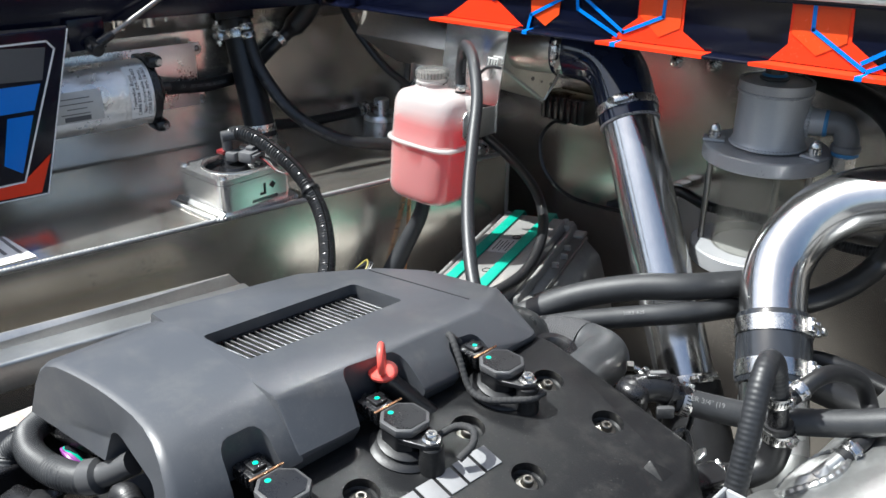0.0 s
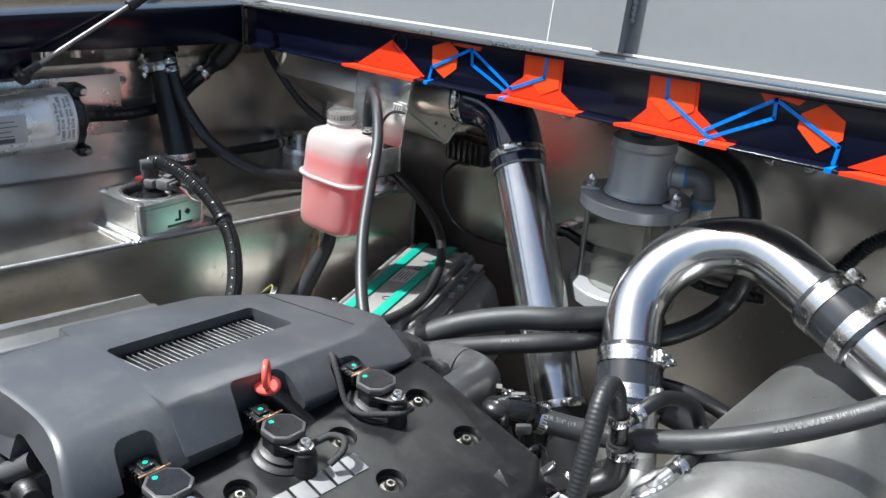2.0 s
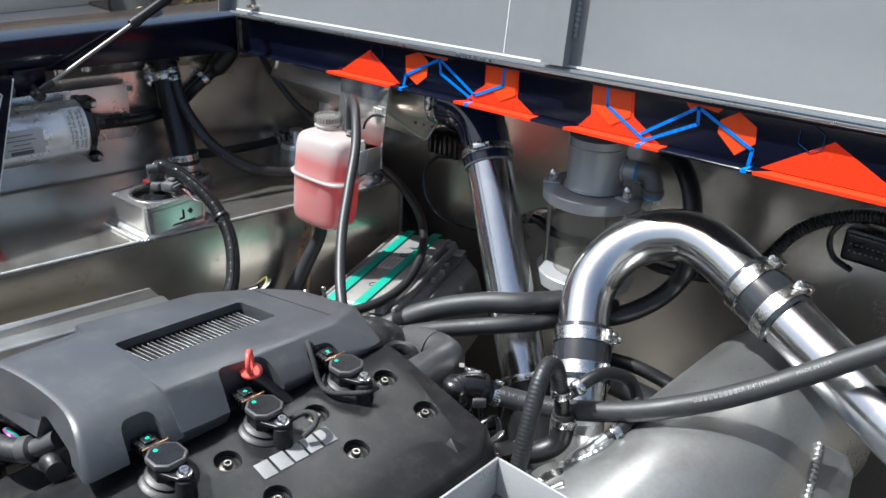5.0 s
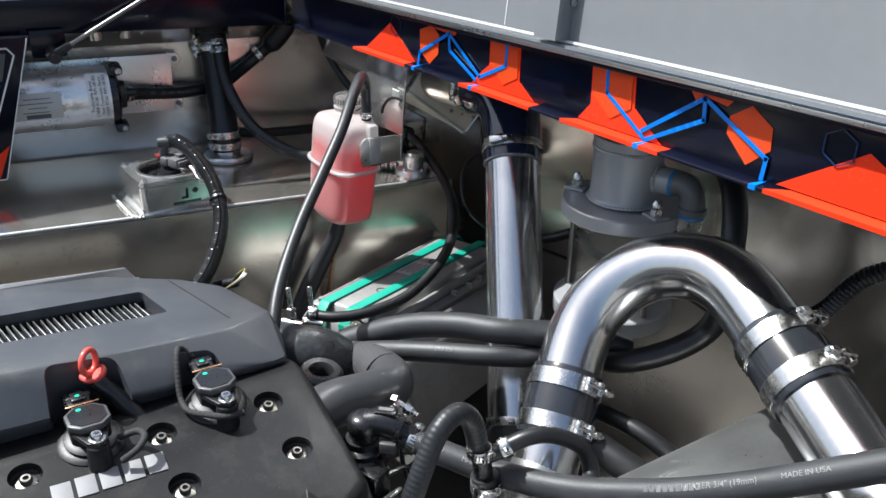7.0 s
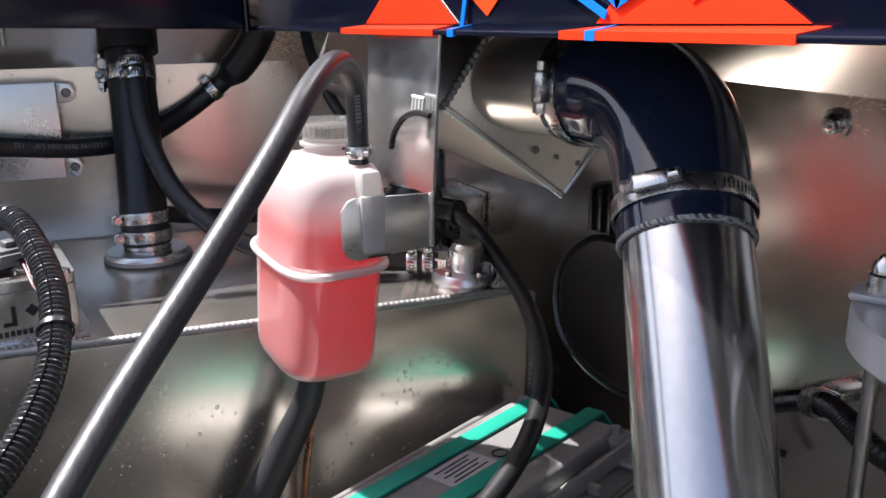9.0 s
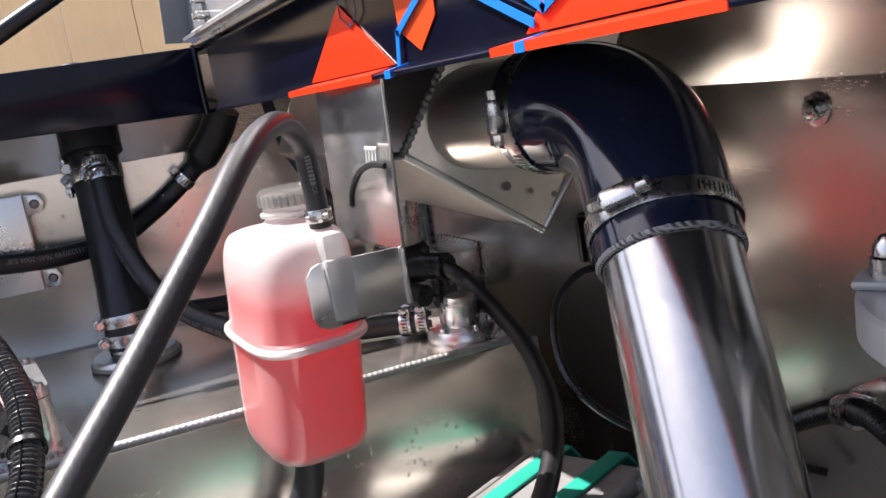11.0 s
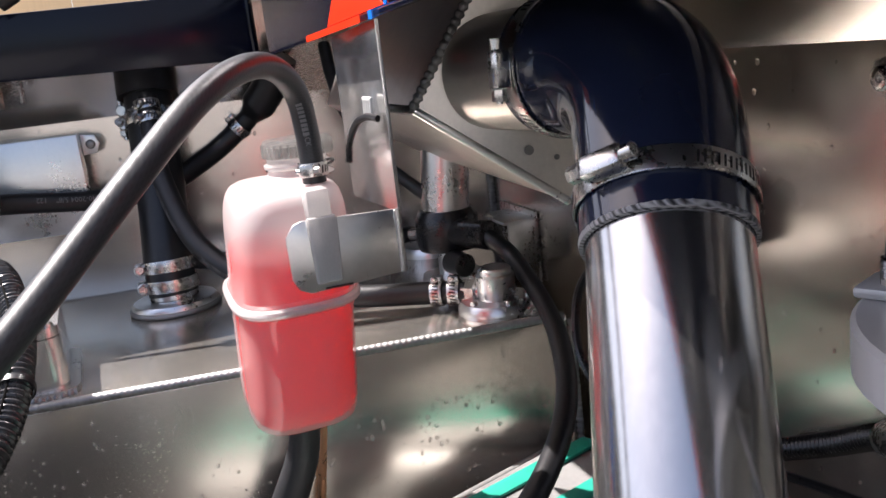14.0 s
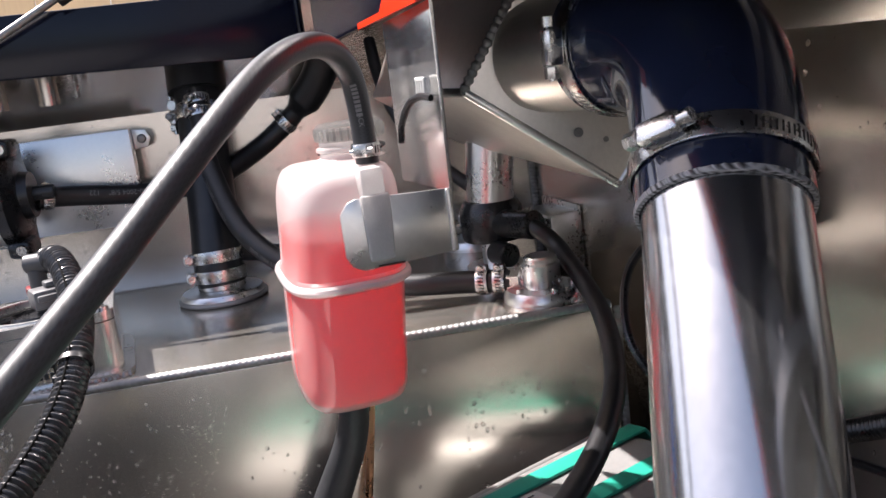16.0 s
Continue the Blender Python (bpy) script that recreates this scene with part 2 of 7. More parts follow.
PRINT_DARK = surface("dark_print", (0.13, 0.13, 0.13), 0.5, 0.0, 0.1, 60, 600, 0.0)
PRINT_GREY = surface("grey_print", (0.15, 0.15, 0.15), 0.5, 0.0, 0.15, 60, 600, 0.0)
SILVER_PRINT = surface("silver_print", (0.21, 0.21, 0.215), 0.6, 0.0, 0.1, 60, 600, 0.05)
FOIL = surface("crinkled_foil", (0.84, 0.82, 0.79), 0.30, 0.72, 0.15, 16, 55, 2.2, wear=0.08)
COOLER = surface("cast_box", (0.30, 0.295, 0.285), 0.45, 0.4, 0.18, 9, 220, 0.2, wear=0.12, dirt=(0.15, 0.145, 0.135), dirt_amount=0.45)
WIRE_PURPLE = surface("purple_wire", (0.22, 0.05, 0.24), 0.4)
WIRE_YELLOW = surface("yellow_wire", (0.26, 0.22, 0.04), 0.4)
PALE_REFLECTION = surface("pale_reflection", (0.55, 0.55, 0.53), 0.35, 0.0, 0.06, 30, 300, 0.05)
CONCRETE = surface("concrete", (0.47, 0.445, 0.40), 0.85, 0.0, 0.15, 0.8, 30, 0.4, wear=0.1, dirt=(0.2, 0.19, 0.17), dirt_amount=0.4)
STONE_WALL = surface("pale_concrete_wall", (0.58, 0.53, 0.46), 0.85, 0.0, 0.1, 1.2, 25, 0.4, wear=0.1)
BOARD = surface("pale_board", (0.50, 0.36, 0.21), 0.7, 0.0, 0.12, 1.5, 14, 0.3, stretch=(4, 4, 0.1))
BIN = surface("grey_bin_plastic", (0.06, 0.068, 0.075), 0.5, 0.0, 0.1, 4, 120, 0.1)
BARK = surface("bark", (0.12, 0.09, 0.06), 0.9, 0.0, 0.3, 10, 60, 0.6)
LEAF = surface("yellow_green_leaf", (0.24, 0.21, 0.075), 0.6, 0.0, 0.4, 5, 60, 0.1)
SOIL = surface("gravel_soil", (0.16, 0.13, 0.10), 0.95, 0.0, 0.4, 6, 50, 0.9)


def clear_mat(name, tint, glossy=0.05, milky=0.25, milk=(0.8, 0.8, 0.8)):
    """Thin clear or milky plastic: part lets light straight through, part scatters, with a gloss on top."""
    m, n, l, p = node_mat(name)
    p.inputs["Base Color"].default_value = (*milk, 1)
    p.inputs["Roughness"].default_value = glossy
    tr, tl, mx, mx2 = (n.new("ShaderNodeBsdfTransparent"), n.new("ShaderNodeBsdfTranslucent"), n.new("ShaderNodeMixShader"), n.new("ShaderNodeMixShader"))
    tr.inputs[0].default_value = (*tint, 1)
    tl.inputs[0].default_value = (*milk, 1)
    no = n.new("ShaderNodeTexNoise")
    no.inputs["Scale"].default_value = 18
    mr = n.new("ShaderNodeMapRange")
    mr.inputs["To Min"].default_value, mr.inputs["To Max"].default_value = milky - 0.06, milky + 0.06
    l.new(no.outputs["Fac"], mr.inputs["Value"])
    mx2.inputs[0].default_value = 0.45
    l.new(p.outputs[0], mx2.inputs[1])
    l.new(tl.outputs[0], mx2.inputs[2])
    l.new(mr.outputs[0], mx.inputs[0])
    l.new(tr.outputs[0], mx.inputs[1])
    l.new(mx2.outputs[0], mx.inputs[2])
    l.new(mx.outputs[0], n["Material Output"].inputs["Surface"])
    return m


BOTTLE = clear_mat("milky_plastic", (0.97, 0.95, 0.94), 0.22, 0.8, (0.64, 0.62, 0.605))
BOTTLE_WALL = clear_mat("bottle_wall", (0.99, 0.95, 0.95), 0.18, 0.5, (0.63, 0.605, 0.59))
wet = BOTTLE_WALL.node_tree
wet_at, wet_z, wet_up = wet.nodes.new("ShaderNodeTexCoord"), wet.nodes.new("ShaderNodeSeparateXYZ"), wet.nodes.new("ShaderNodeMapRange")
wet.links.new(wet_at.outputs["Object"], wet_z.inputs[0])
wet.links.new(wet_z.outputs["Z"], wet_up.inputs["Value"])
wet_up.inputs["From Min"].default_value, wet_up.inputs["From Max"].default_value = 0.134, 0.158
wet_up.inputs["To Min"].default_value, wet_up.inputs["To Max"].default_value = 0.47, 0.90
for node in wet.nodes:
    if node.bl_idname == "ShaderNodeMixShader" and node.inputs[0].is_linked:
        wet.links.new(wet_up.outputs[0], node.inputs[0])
WATER, wat_n, wat_l, wat_p = node_mat("water_drop")
wat_p.inputs["Base Color"].default_value = (1, 1, 1, 1)
wat_p.inputs["Roughness"].default_value, wat_p.inputs["IOR"].default_value, wat_p.inputs["Transmission Weight"].default_value = 0.02, 1.33, 1.0
ACRYLIC = clear_mat("clear_acrylic", (0.95, 0.95, 0.93), 0.04, 0.1, (0.62, 0.61, 0.56))
COOLANT, cn, cl_, cp = node_mat("red_coolant")
cp.inputs["Base Color"].default_value = (0.86, 0.010, 0.022, 1)
cp.inputs["Roughness"].default_value = 0.3
ctl, cmx = cn.new("ShaderNodeBsdfTranslucent"), cn.new("ShaderNodeMixShader")
ctl.inputs[0].default_value = (1.0, 0.045, 0.06, 1)
cmx.inputs[0].default_value = 0.62
cl_.new(cp.outputs[0], cmx.inputs[1])
cl_.new(ctl.outputs[0], cmx.inputs[2])
cl_.new(cmx.outputs[0], cn["Material Output"].inputs["Surface"])

# ---- builders ----
ORIGIN = {}


def V(*a):
    return Vector(a[0] if len(a) == 1 else a)


def finish(name, bm, mat, origin, smooth=True, angle=38):
    bmesh.ops.recalc_face_normals(bm, faces=bm.faces)
    bmesh.ops.translate(bm, verts=bm.verts, vec=-V(origin))
    me = bpy.data.meshes.new(name)
    bm.to_mesh(me)
    bm.free()
    me.materials.append(mat)
    if smooth:
        me.polygons.foreach_set("use_smooth", [True] * len(me.polygons))
        me.set_sharp_from_angle(angle=radians(angle))
    return me


def thing(name, at, label, category, group="", kind=""):
    """A top-level Empty at the base of a thing; its parts hang below it."""
    ob = new(name)
    ob.empty_display_size = 0.02
    ob.location = at
    ORIGIN[ob.name] = V(at)
    return tagged(ob, label, category, group, kind)


def part(name, bm, mat, parent, label="", smooth=True):
    """One mesh under a thing or under a part, built in world places."""
    at = ORIGIN[parent.name]
    ob = new(name, finish(name, bm, mat, at, smooth))
    ob.parent = parent
    ORIGIN[ob.name] = at
    return tagged(ob, label) if label else ob


def solo(name, bm, mat, label, category, group="", kind="", smooth=True):
    """A thing that is one mesh, with its origin at its base; parts may hang below it."""
    xs = [v.co for v in bm.verts]
    lo = V([min(c[i] for c in xs) for i in range(3)])
    hi = V([max(c[i] for c in xs) for i in range(3)])
    at = V((lo.x + hi.x) / 2, (lo.y + hi.y) / 2, lo.z)
    ob = new(name, finish(name, bm, mat, at, smooth))
    ob.location = at
    ORIGIN[ob.name] = at
    return tagged(ob, label, category, group, kind)


def merge(bm, other):
    me = bpy.data.meshes.new("tmp")
    other.to_mesh(me)
    other.free()
    bm.from_mesh(me)
    bpy.data.meshes.remove(me)
    return bm


def join(*bms):
    out = bms[0]
    for b in bms[1:]:
        merge(out, b)
    return out


def box(c, s, bev=0.0, rz=0.0, seg=2, m=None):
    bm = bmesh.new()
    bmesh.ops.create_cube(bm, size=1)
    bmesh.ops.scale(bm, vec=s, verts=bm.verts)
    if bev:
        bmesh.ops.bevel(bm, geom=bm.edges[:], offset=bev, segments=seg, affect="EDGES", profile=0.5)
    bm.transform(pose(*c, 0, 0, rz) if m is None else m)
    return bm


def basis(axis, hint=(0, 0, 1)):
    a = V(axis).normalized()
    h = V(hint) - a * V(hint).dot(a)
    if h.length < 1e-5:
        h = V(1, 0, 0) - a * a.x
    h.normalize()
    return a, h, a.cross(h)


def lathe(profile, at, axis=(0, 0, 1), seg=28, hint=(0, 0, 1), close=False):
    """A turned shape: profile of (radius, distance along the axis)."""
    a, h, k = basis(axis, hint if abs(V(axis).normalized().dot(V(hint).normalized())) < 0.99 else (1, 0, 0))
    bm, rings = bmesh.new(), []
    for r, z in profile:
        if r < 1e-6:
            rings.append([bm.verts.new(V(at) + a * z)])
        else:
            rings.append([bm.verts.new(V(at) + a * z + (h * math.cos(t) + k * math.sin(t)) * r) for t in (2 * math.pi * i / seg for i in range(seg))])
    pairs = list(zip(rings, rings[1:])) + ([(rings[-1], rings[0])] if close else [])
    for p, q in pairs:
        for i in range(seg):
            j = (i + 1) % seg
            f = [p[i % len(p)], p[j % len(p)], q[j % len(q)], q[i % len(q)]]
            f = list(dict.fromkeys(f))
            if len(f) > 2:
                bm.faces.new(f)
    return bm


def rod(p, q, r, r2=None, seg=16, bev=0.0):
    d = (V(q) - V(p)).length
    r2 = r if r2 is None else r2
    b = bev or min(r, r2) * 0.12
    return lathe([(0, 0), (r - b, 0), (r, b), (r2, d - b), (r2 - b, d), (0, d)], p, V(q) - V(p), seg)


def glide(points, step=0.006):
    """Points at even steps on a smooth curve through the given ones."""
    P = [V(p) for p in points]
    Q = [2 * P[0] - P[1], *P, 2 * P[-1] - P[-2]]
    fine = []
    for i in range(1, len(Q) - 2):
        a, b, c, d = Q[i - 1:i + 3]
        for k in range(24):
            s = k / 24
            fine.append(0.5 * (2 * b + (c - a) * s + (2 * a - 5 * b + 4 * c - d) * s * s + (3 * b - a - 3 * c + d) * s ** 3))
    fine.append(Q[-2])
    run = [0.0]
    for a, b in zip(fine, fine[1:]):
        run.append(run[-1] + (b - a).length)
    n = max(2, int(run[-1] / step))
    out, k = [], 0
    for i in range(n + 1):
        s = run[-1] * i / n
        while k < len(run) - 2 and run[k + 1] < s:
            k += 1
        out.append(fine[k].lerp(fine[k + 1], (s - run[k]) / max(run[k + 1] - run[k], 1e-9)))
    return out


def frames(pts, hint=(0, 0, 1)):
    out, h = [], V(hint)
    for i, p in enumerate(pts):
        t = (pts[min(i + 1, len(pts) - 1)] - pts[max(i - 1, 0)]).normalized()
        h = (h - t * h.dot(t))
        h = h.normalized() if h.length > 1e-5 else t.orthogonal().normalized()
        out.append((p, t, h, t.cross(h)))
    return out


def tube(points, r, seg=18, step=0.006, ribs=0.0, pitch=0.006, hint=(0, 0, 1), smooth_path=True, caps=True):
    """A hose or pipe along a curve; r may be a function of the share of the way. ribs: the depth of its corrugation."""
    pts = glide(points, min(step, pitch / 4) if ribs else step) if smooth_path else [V(p) for p in points]
    bm, rings, run = bmesh.new(), [], 0.0
    n = len(pts) - 1
    fr = frames(pts, hint)
    for i, (p, t, h, k) in enumerate(fr):
        if i:
            run += (pts[i] - pts[i - 1]).length
        rad = r(i / n) if callable(r) else r
        if ribs:
            rad -= ribs * (0.5 + 0.5 * math.cos(2 * math.pi * run / pitch)) ** 1.5
        rings.append([bm.verts.new(p + (h * math.cos(a) + k * math.sin(a)) * rad) for a in (2 * math.pi * j / seg for j in range(seg))])
    for p, q in zip(rings, rings[1:]):
        for i in range(seg):
            j = (i + 1) % seg
            bm.faces.new((p[i], p[j], q[j], q[i]))
    if caps:
        bm.faces.new(rings[0][::-1])
        bm.faces.new(rings[-1])
    return bm


def hull(points, bev=0.0, seg=3):
    bm = bmesh.new()
    for p in points:
        bm.verts.new(p)
    bmesh.ops.convex_hull(bm, input=bm.verts[:])
    bmesh.ops.dissolve_limit(bm, angle_limit=radians(2), verts=bm.verts[:], edges=bm.edges[:])
    if bev:
        bmesh.ops.bevel(bm, geom=bm.edges[:], offset=bev, segments=seg, affect="EDGES", profile=0.5)
    return bm


def plate(points, push, bev=0.0):
    """A flat sheet through a ring of points, thick by the vector push."""
    bm = bmesh.new()
    f = bm.faces.new([bm.verts.new(p) for p in points])
    r = bmesh.ops.extrude_face_region(bm, geom=[f])
    bmesh.ops.translate(bm, verts=[v for v in r["geom"] if isinstance(v, bmesh.types.BMVert)], vec=push)
    if bev:
        bmesh.ops.bevel(bm, geom=bm.edges[:], offset=bev, segments=2, affect="EDGES", profile=0.5)
    return bm


def cut(ob, cutters):
    """Take the cutters' shapes out of a mesh object."""
    tmp = []
    for c in cutters:
        bmesh.ops.recalc_face_normals(c, faces=c.faces)
        bmesh.ops.translate(c, verts=c.verts, vec=-ORIGIN[ob.name])
        me = bpy.data.meshes.new("cutter")
        c.to_mesh(me)
        c.free()
        k = new("cutter", me)
        k.matrix_world = Matrix.Translation(ORIGIN[ob.name])
        md = ob.modifiers.new("cut", "BOOLEAN")
        md.operation, md.object, md.solver = "DIFFERENCE", k, "EXACT"
        tmp.append(k)
    bpy.context.view_layer.update()
    me = bpy.data.meshes.new_from_object(ob.evaluated_get(bpy.context.evaluated_depsgraph_get()))
    me.set_sharp_from_angle(angle=radians(38))
    ob.modifiers.clear()
    ob.data = me
    for k in tmp:
        bpy.data.objects.remove(k)


def letters(text, size, thick=0.0):
    """The outline of a text in the built-in font as a list of points and faces, centred, reading along x."""
    cu = bpy.data.curves.new("text", "FONT")
    cu.body, cu.size, cu.align_x, cu.align_y = text, size, "CENTER", "CENTER"
    cu.resolution_u = 2
    ob = new("text", cu)
    bpy.context.view_layer.update()
    me = bpy.data.meshes.new_from_object(ob.evaluated_get(bpy.context.evaluated_depsgraph_get()))
    bpy.data.objects.remove(ob)
    bm = bmesh.new()
    bm.from_mesh(me)
    return bm


def wrap(bm, path, r, s, angle, flip=1, hint=(0, 0, 1)):
    """Lay flat letters on a hose: along its line from the distance s, round it at the angle in degrees from the hint."""
    pts = glide(path, 0.004)
    fr = frames(pts, hint)
    run = [0.0]
    for a, b in zip(pts, pts[1:]):
        run.append(run[-1] + (b - a).length)
    for v in bm.verts:
        d = s + flip * v.co.x
        k = max(0, min(len(pts) - 2, int(np.searchsorted(run, d)) - 1))
        w = (d - run[k]) / max(run[k + 1] - run[k], 1e-9)
        p = pts[k].lerp(pts[k + 1], w)
        h, kk = fr[k][2].lerp(fr[k + 1][2], w), fr[k][3].lerp(fr[k + 1][3], w)
        a = radians(angle) - flip * v.co.y / r
        v.co = p + (h * math.cos(a) + kk * math.sin(a)) * (r + 0.0005)
    return bm


def strip(points, width, push):
    """A flat line of even width in the plane across push."""
    out = None
    n = V(push).normalized()
    for a, b in zip(points, points[1:]):
        a, b = V(a), V(b)
        t = (b - a).normalized()
        w = t.cross(n) * width / 2
        a, b = a - t * width * 0.35, b + t * width * 0.35
        q = plate([a - w, b - w, b + w, a + w], push)
        out = q if out is None else merge(out, q)
    return out


def clamp(parent, at, axis, r, to, width=0.012, slots=True, label="perforated steel worm-drive clamp"):
    """A worm-drive hose clamp: band with slots, screw housing and screw on the side 'to'."""
    a, h, k = basis(axis, to)
    at = V(at)
    g = min(max(r / 0.03, 0.62), 1.5)
    band = lathe([(r + 0.0004, -width / 2), (r + 0.0014, -width / 2), (r + 0.0016, -width / 2 + 0.0006), (r + 0.0016, width / 2 - 0.0006), (r + 0.0014, width / 2), (r + 0.0004, width / 2)], at, a, 48, to, close=True)
    c = part("clamp", band, STEEL, parent, label)
    if slots:
        sl = None
        n = max(24, int(2 * math.pi * r / 0.0036))
        for i in range(int(n * 0.12), int(n * 0.88)):
            t = 2 * math.pi * i / n
            d = h * math.cos(t) + k * math.sin(t)
            e = -h * math.sin(t) + k * math.cos(t)
            m = Matrix(((*d, 0), (*e, 0), (*(a + e * 0.12), 0), (0, 0, 0, 1))).transposed()
            m.translation = at + d * (r + 0.0013)
            q = box((0, 0, 0), (0.0009, 0.0013, width * 0.52), 0, m=m)
            sl = q if sl is None else merge(sl, q)
        tagged(part("perforation", sl, BLACK, c, smooth=False), kind="stuff")
    m = Matrix(((*h, 0), (*k, 0), (*a, 0), (0, 0, 0, 1))).transposed()
    m.translation = at + h * (r + 0.0048 * g)
    part("screw_housing", box((0, 0, 0), (0.008 * g, 0.017 * g, width * 0.95), 0.002 * g, m=m), STEEL, c)
    p = at + h * (r + 0.0055 * g)
    part("screw", lathe([(0, 0.010), (0.0022, 0.010), (0.0022, 0.0085), (0.0046, 0.0085), (0.005, 0.008), (0.005, 0.001), (0.0062, 0.0), (0, 0)], p + k * 0.008 * g, k, 6) if g > 0.9 else rod(p + k * 0.008 * g, p + k * 0.016 * g, 0.0044 * g, seg=6), STEEL, c)
    part("screw_tip", rod(p - k * 0.013 * g, p - k * 0.008 * g, 0.003 * g, seg=10), STEEL, c)
    return c


def bolt(name, at, axis, r, h, mat, parent):
    return part(name, lathe([(0, 0), (r * 1.5, 0), (r * 1.5, h * 0.25), (r, h * 0.3), (r, h * 0.9), (r * 0.8, h), (r * 0.45, h), (r * 0.4, h * 0.6), (0, h * 0.6)], at, axis, 12), mat, parent)

# ---- setting: driveway, house wall, hull ----
def sheet(profile, a, b, along):
    """A folded sheet: a closed profile of points swept from a to b along one axis ('x' or 'y')."""
    pts = [V(a, p[0], p[1]) if along == "x" else V(p[0], a, p[1]) for p in profile]
    return plate(pts, V(b - a, 0, 0) if along == "x" else V(0, b - a, 0))


g = bmesh.new()
bmesh.ops.create_grid(g, x_segments=40, y_segments=40, size=60)
solo("ground", g, CONCRETE, "pale grey concrete driveway", "ground", kind="structure")

house = thing("wall_house", (-8.28, 4, 0), "tan board house wall on a concrete footing", "wall", kind="structure")
part("footing", box((-8.27, 4, 0.15), (0.35, 40, 0.3), 0.015), STONE_WALL, house, "pale cast concrete footing")
for i in range(60):
    part("board", box((-8.20 + 0.004 * (i % 3), -16 + i * 0.66, 1.5), (0.06, 0.652, 2.4), 0.006), BOARD, house)
solo("planting_bed", box((-7.7, 6.0, 0.01), (0.8, 4.6, 0.06), 0.02), SOIL, "strip of dark gravelly soil along the wall", "soil", kind="structure")

BX0, BY0 = -7.12, 3.80
bin_ = thing("wheeled_bin", (BX0, BY0, 0), "dark grey plastic wheeled rubbish bin beside the wall", "bin")
part("body", hull([(BX0 + x, BY0 + y, z) for x, y, z in ((-0.24, -0.22, 0.05), (0.24, -0.22, 0.05), (0.24, 0.22, 0.05), (-0.24, 0.22, 0.05), (-0.33, -0.27, 1.0), (0.3, -0.27, 1.0), (0.3, 0.27, 1.0), (-0.33, 0.27, 1.0))], 0.03), BIN, bin_)
part("lid", box((BX0 - 0.01, BY0, 1.03), (0.7, 0.6, 0.06), 0.025), BIN, bin_)
part("handle", rod((BX0 + 0.34, BY0 - 0.25, 0.93), (BX0 + 0.34, BY0 + 0.25, 0.93), 0.018), BIN, bin_)
part("front_rib", box((BX0 + 0.285, BY0, 0.55), (0.03, 0.3, 0.6), 0.01), BIN, bin_)
for y in (-0.17, 0.17):
    part("wheel", rod((BX0 - 0.26, BY0 + y - 0.03, 0.1), (BX0 - 0.26, BY0 + y + 0.03, 0.1), 0.1), BLACK, bin_)


def shrub(at, wide, tall, seed):
    rnd = random.Random(seed)
    ob = thing("shrub", at, "yellow-green garden shrub in leaf beside the wall", "shrub")
    st = None
    tips = []
    for i in range(16):
        a, b = rnd.uniform(0, 6.28), rnd.uniform(0.2, 1)
        tip = V(at) + V(math.cos(a) * wide * b * 0.5, math.sin(a) * wide * b * 0.5, tall * rnd.uniform(0.5, 1.0))
        tips.append(tip)
        q = tube([at, V(at).lerp(tip, 0.5) + V(0, 0, 0.08), tip], lambda s: 0.02 * (1 - s) + 0.004, 6, 0.08)
        st = q if st is None else merge(st, q)
    tagged(part("branchwork", st, BARK, ob), kind="stuff")
    verts, faces = [], []
    for i in range(2600):
        c = rnd.choice(tips) + V(rnd.gauss(0, 0.16), rnd.gauss(0, 0.16), rnd.gauss(-0.08, 0.16))
        m = Euler((rnd.uniform(-1, 1), rnd.uniform(-1, 1), rnd.uniform(0, 6.28))).to_matrix()
        s = rnd.uniform(0.02, 0.045)
        k = len(verts)
        verts += [c + m @ V(x * s, y * s, z * s) for x, y, z in ((-1, 0, 0), (0, -0.45, 0.1), (1, 0, -0.1), (0, 0.45, 0.1))]
        faces.append((k, k + 1, k + 2, k + 3))
    me = bpy.data.meshes.new("leaves")
    me.from_pydata([v - V(at) for v in verts], [], faces)
    me.materials.append(LEAF)
    lv = new("leaves", me)
    lv.parent = ob
    tagged(lv, kind="stuff")


shrub((-6.55, 4.25, 0.0), 0.85, 0.75, 3)
shrub((-6.75, 5.0, 0.0), 0.9, 0.9, 5)

# hull sheets: side wall, end wall, floor and two added, unseen sides behind the camera
WX, WY = -0.152, 0.30
def wall_x(y):
    """The hull side closes in towards the end wall."""
    return -0.125 + 0.15 * y


solo("wall_side", plate([V(wall_x(-2.0) + x, -2.0, z) for x, z in ((0, 0.0), (0, 1.305), (0.052, 1.42), (0.046, 1.42), (-0.006, 1.307), (-0.006, 0.0))], V(wall_x(WY + 0.006) - wall_x(-2.0), WY + 2.006, 0)), ALU, "wet bare aluminium hull side with a folded top", "hull wall", kind="structure", smooth=False)
solo("wall_end", sheet([(WY, 0.0), (WY, 1.315), (0.264, 1.425), (0.270, 1.425), (WY + 0.006, 1.317), (WY + 0.006, 0.0)], WX, 2.3, "x"), ALU, "wet bare aluminium end wall with a folded top", "hull wall", kind="structure", smooth=False)
solo("floor", box((1.07, -0.85, 0.56), (2.5, 2.35, 0.02)), FLOOR_ALU, "near-black aluminium floor of the engine bay", "floor", kind="structure")
# closing walls added out of view; their grey steers reflections in the metal
solo("wall_near_side", box((2.3, -0.85, 0.7), (0.01, 2.3, 1.4)), UNSEEN_GREY, "added unseen hull side, its grey set for reflections", "hull wall", kind="structure")
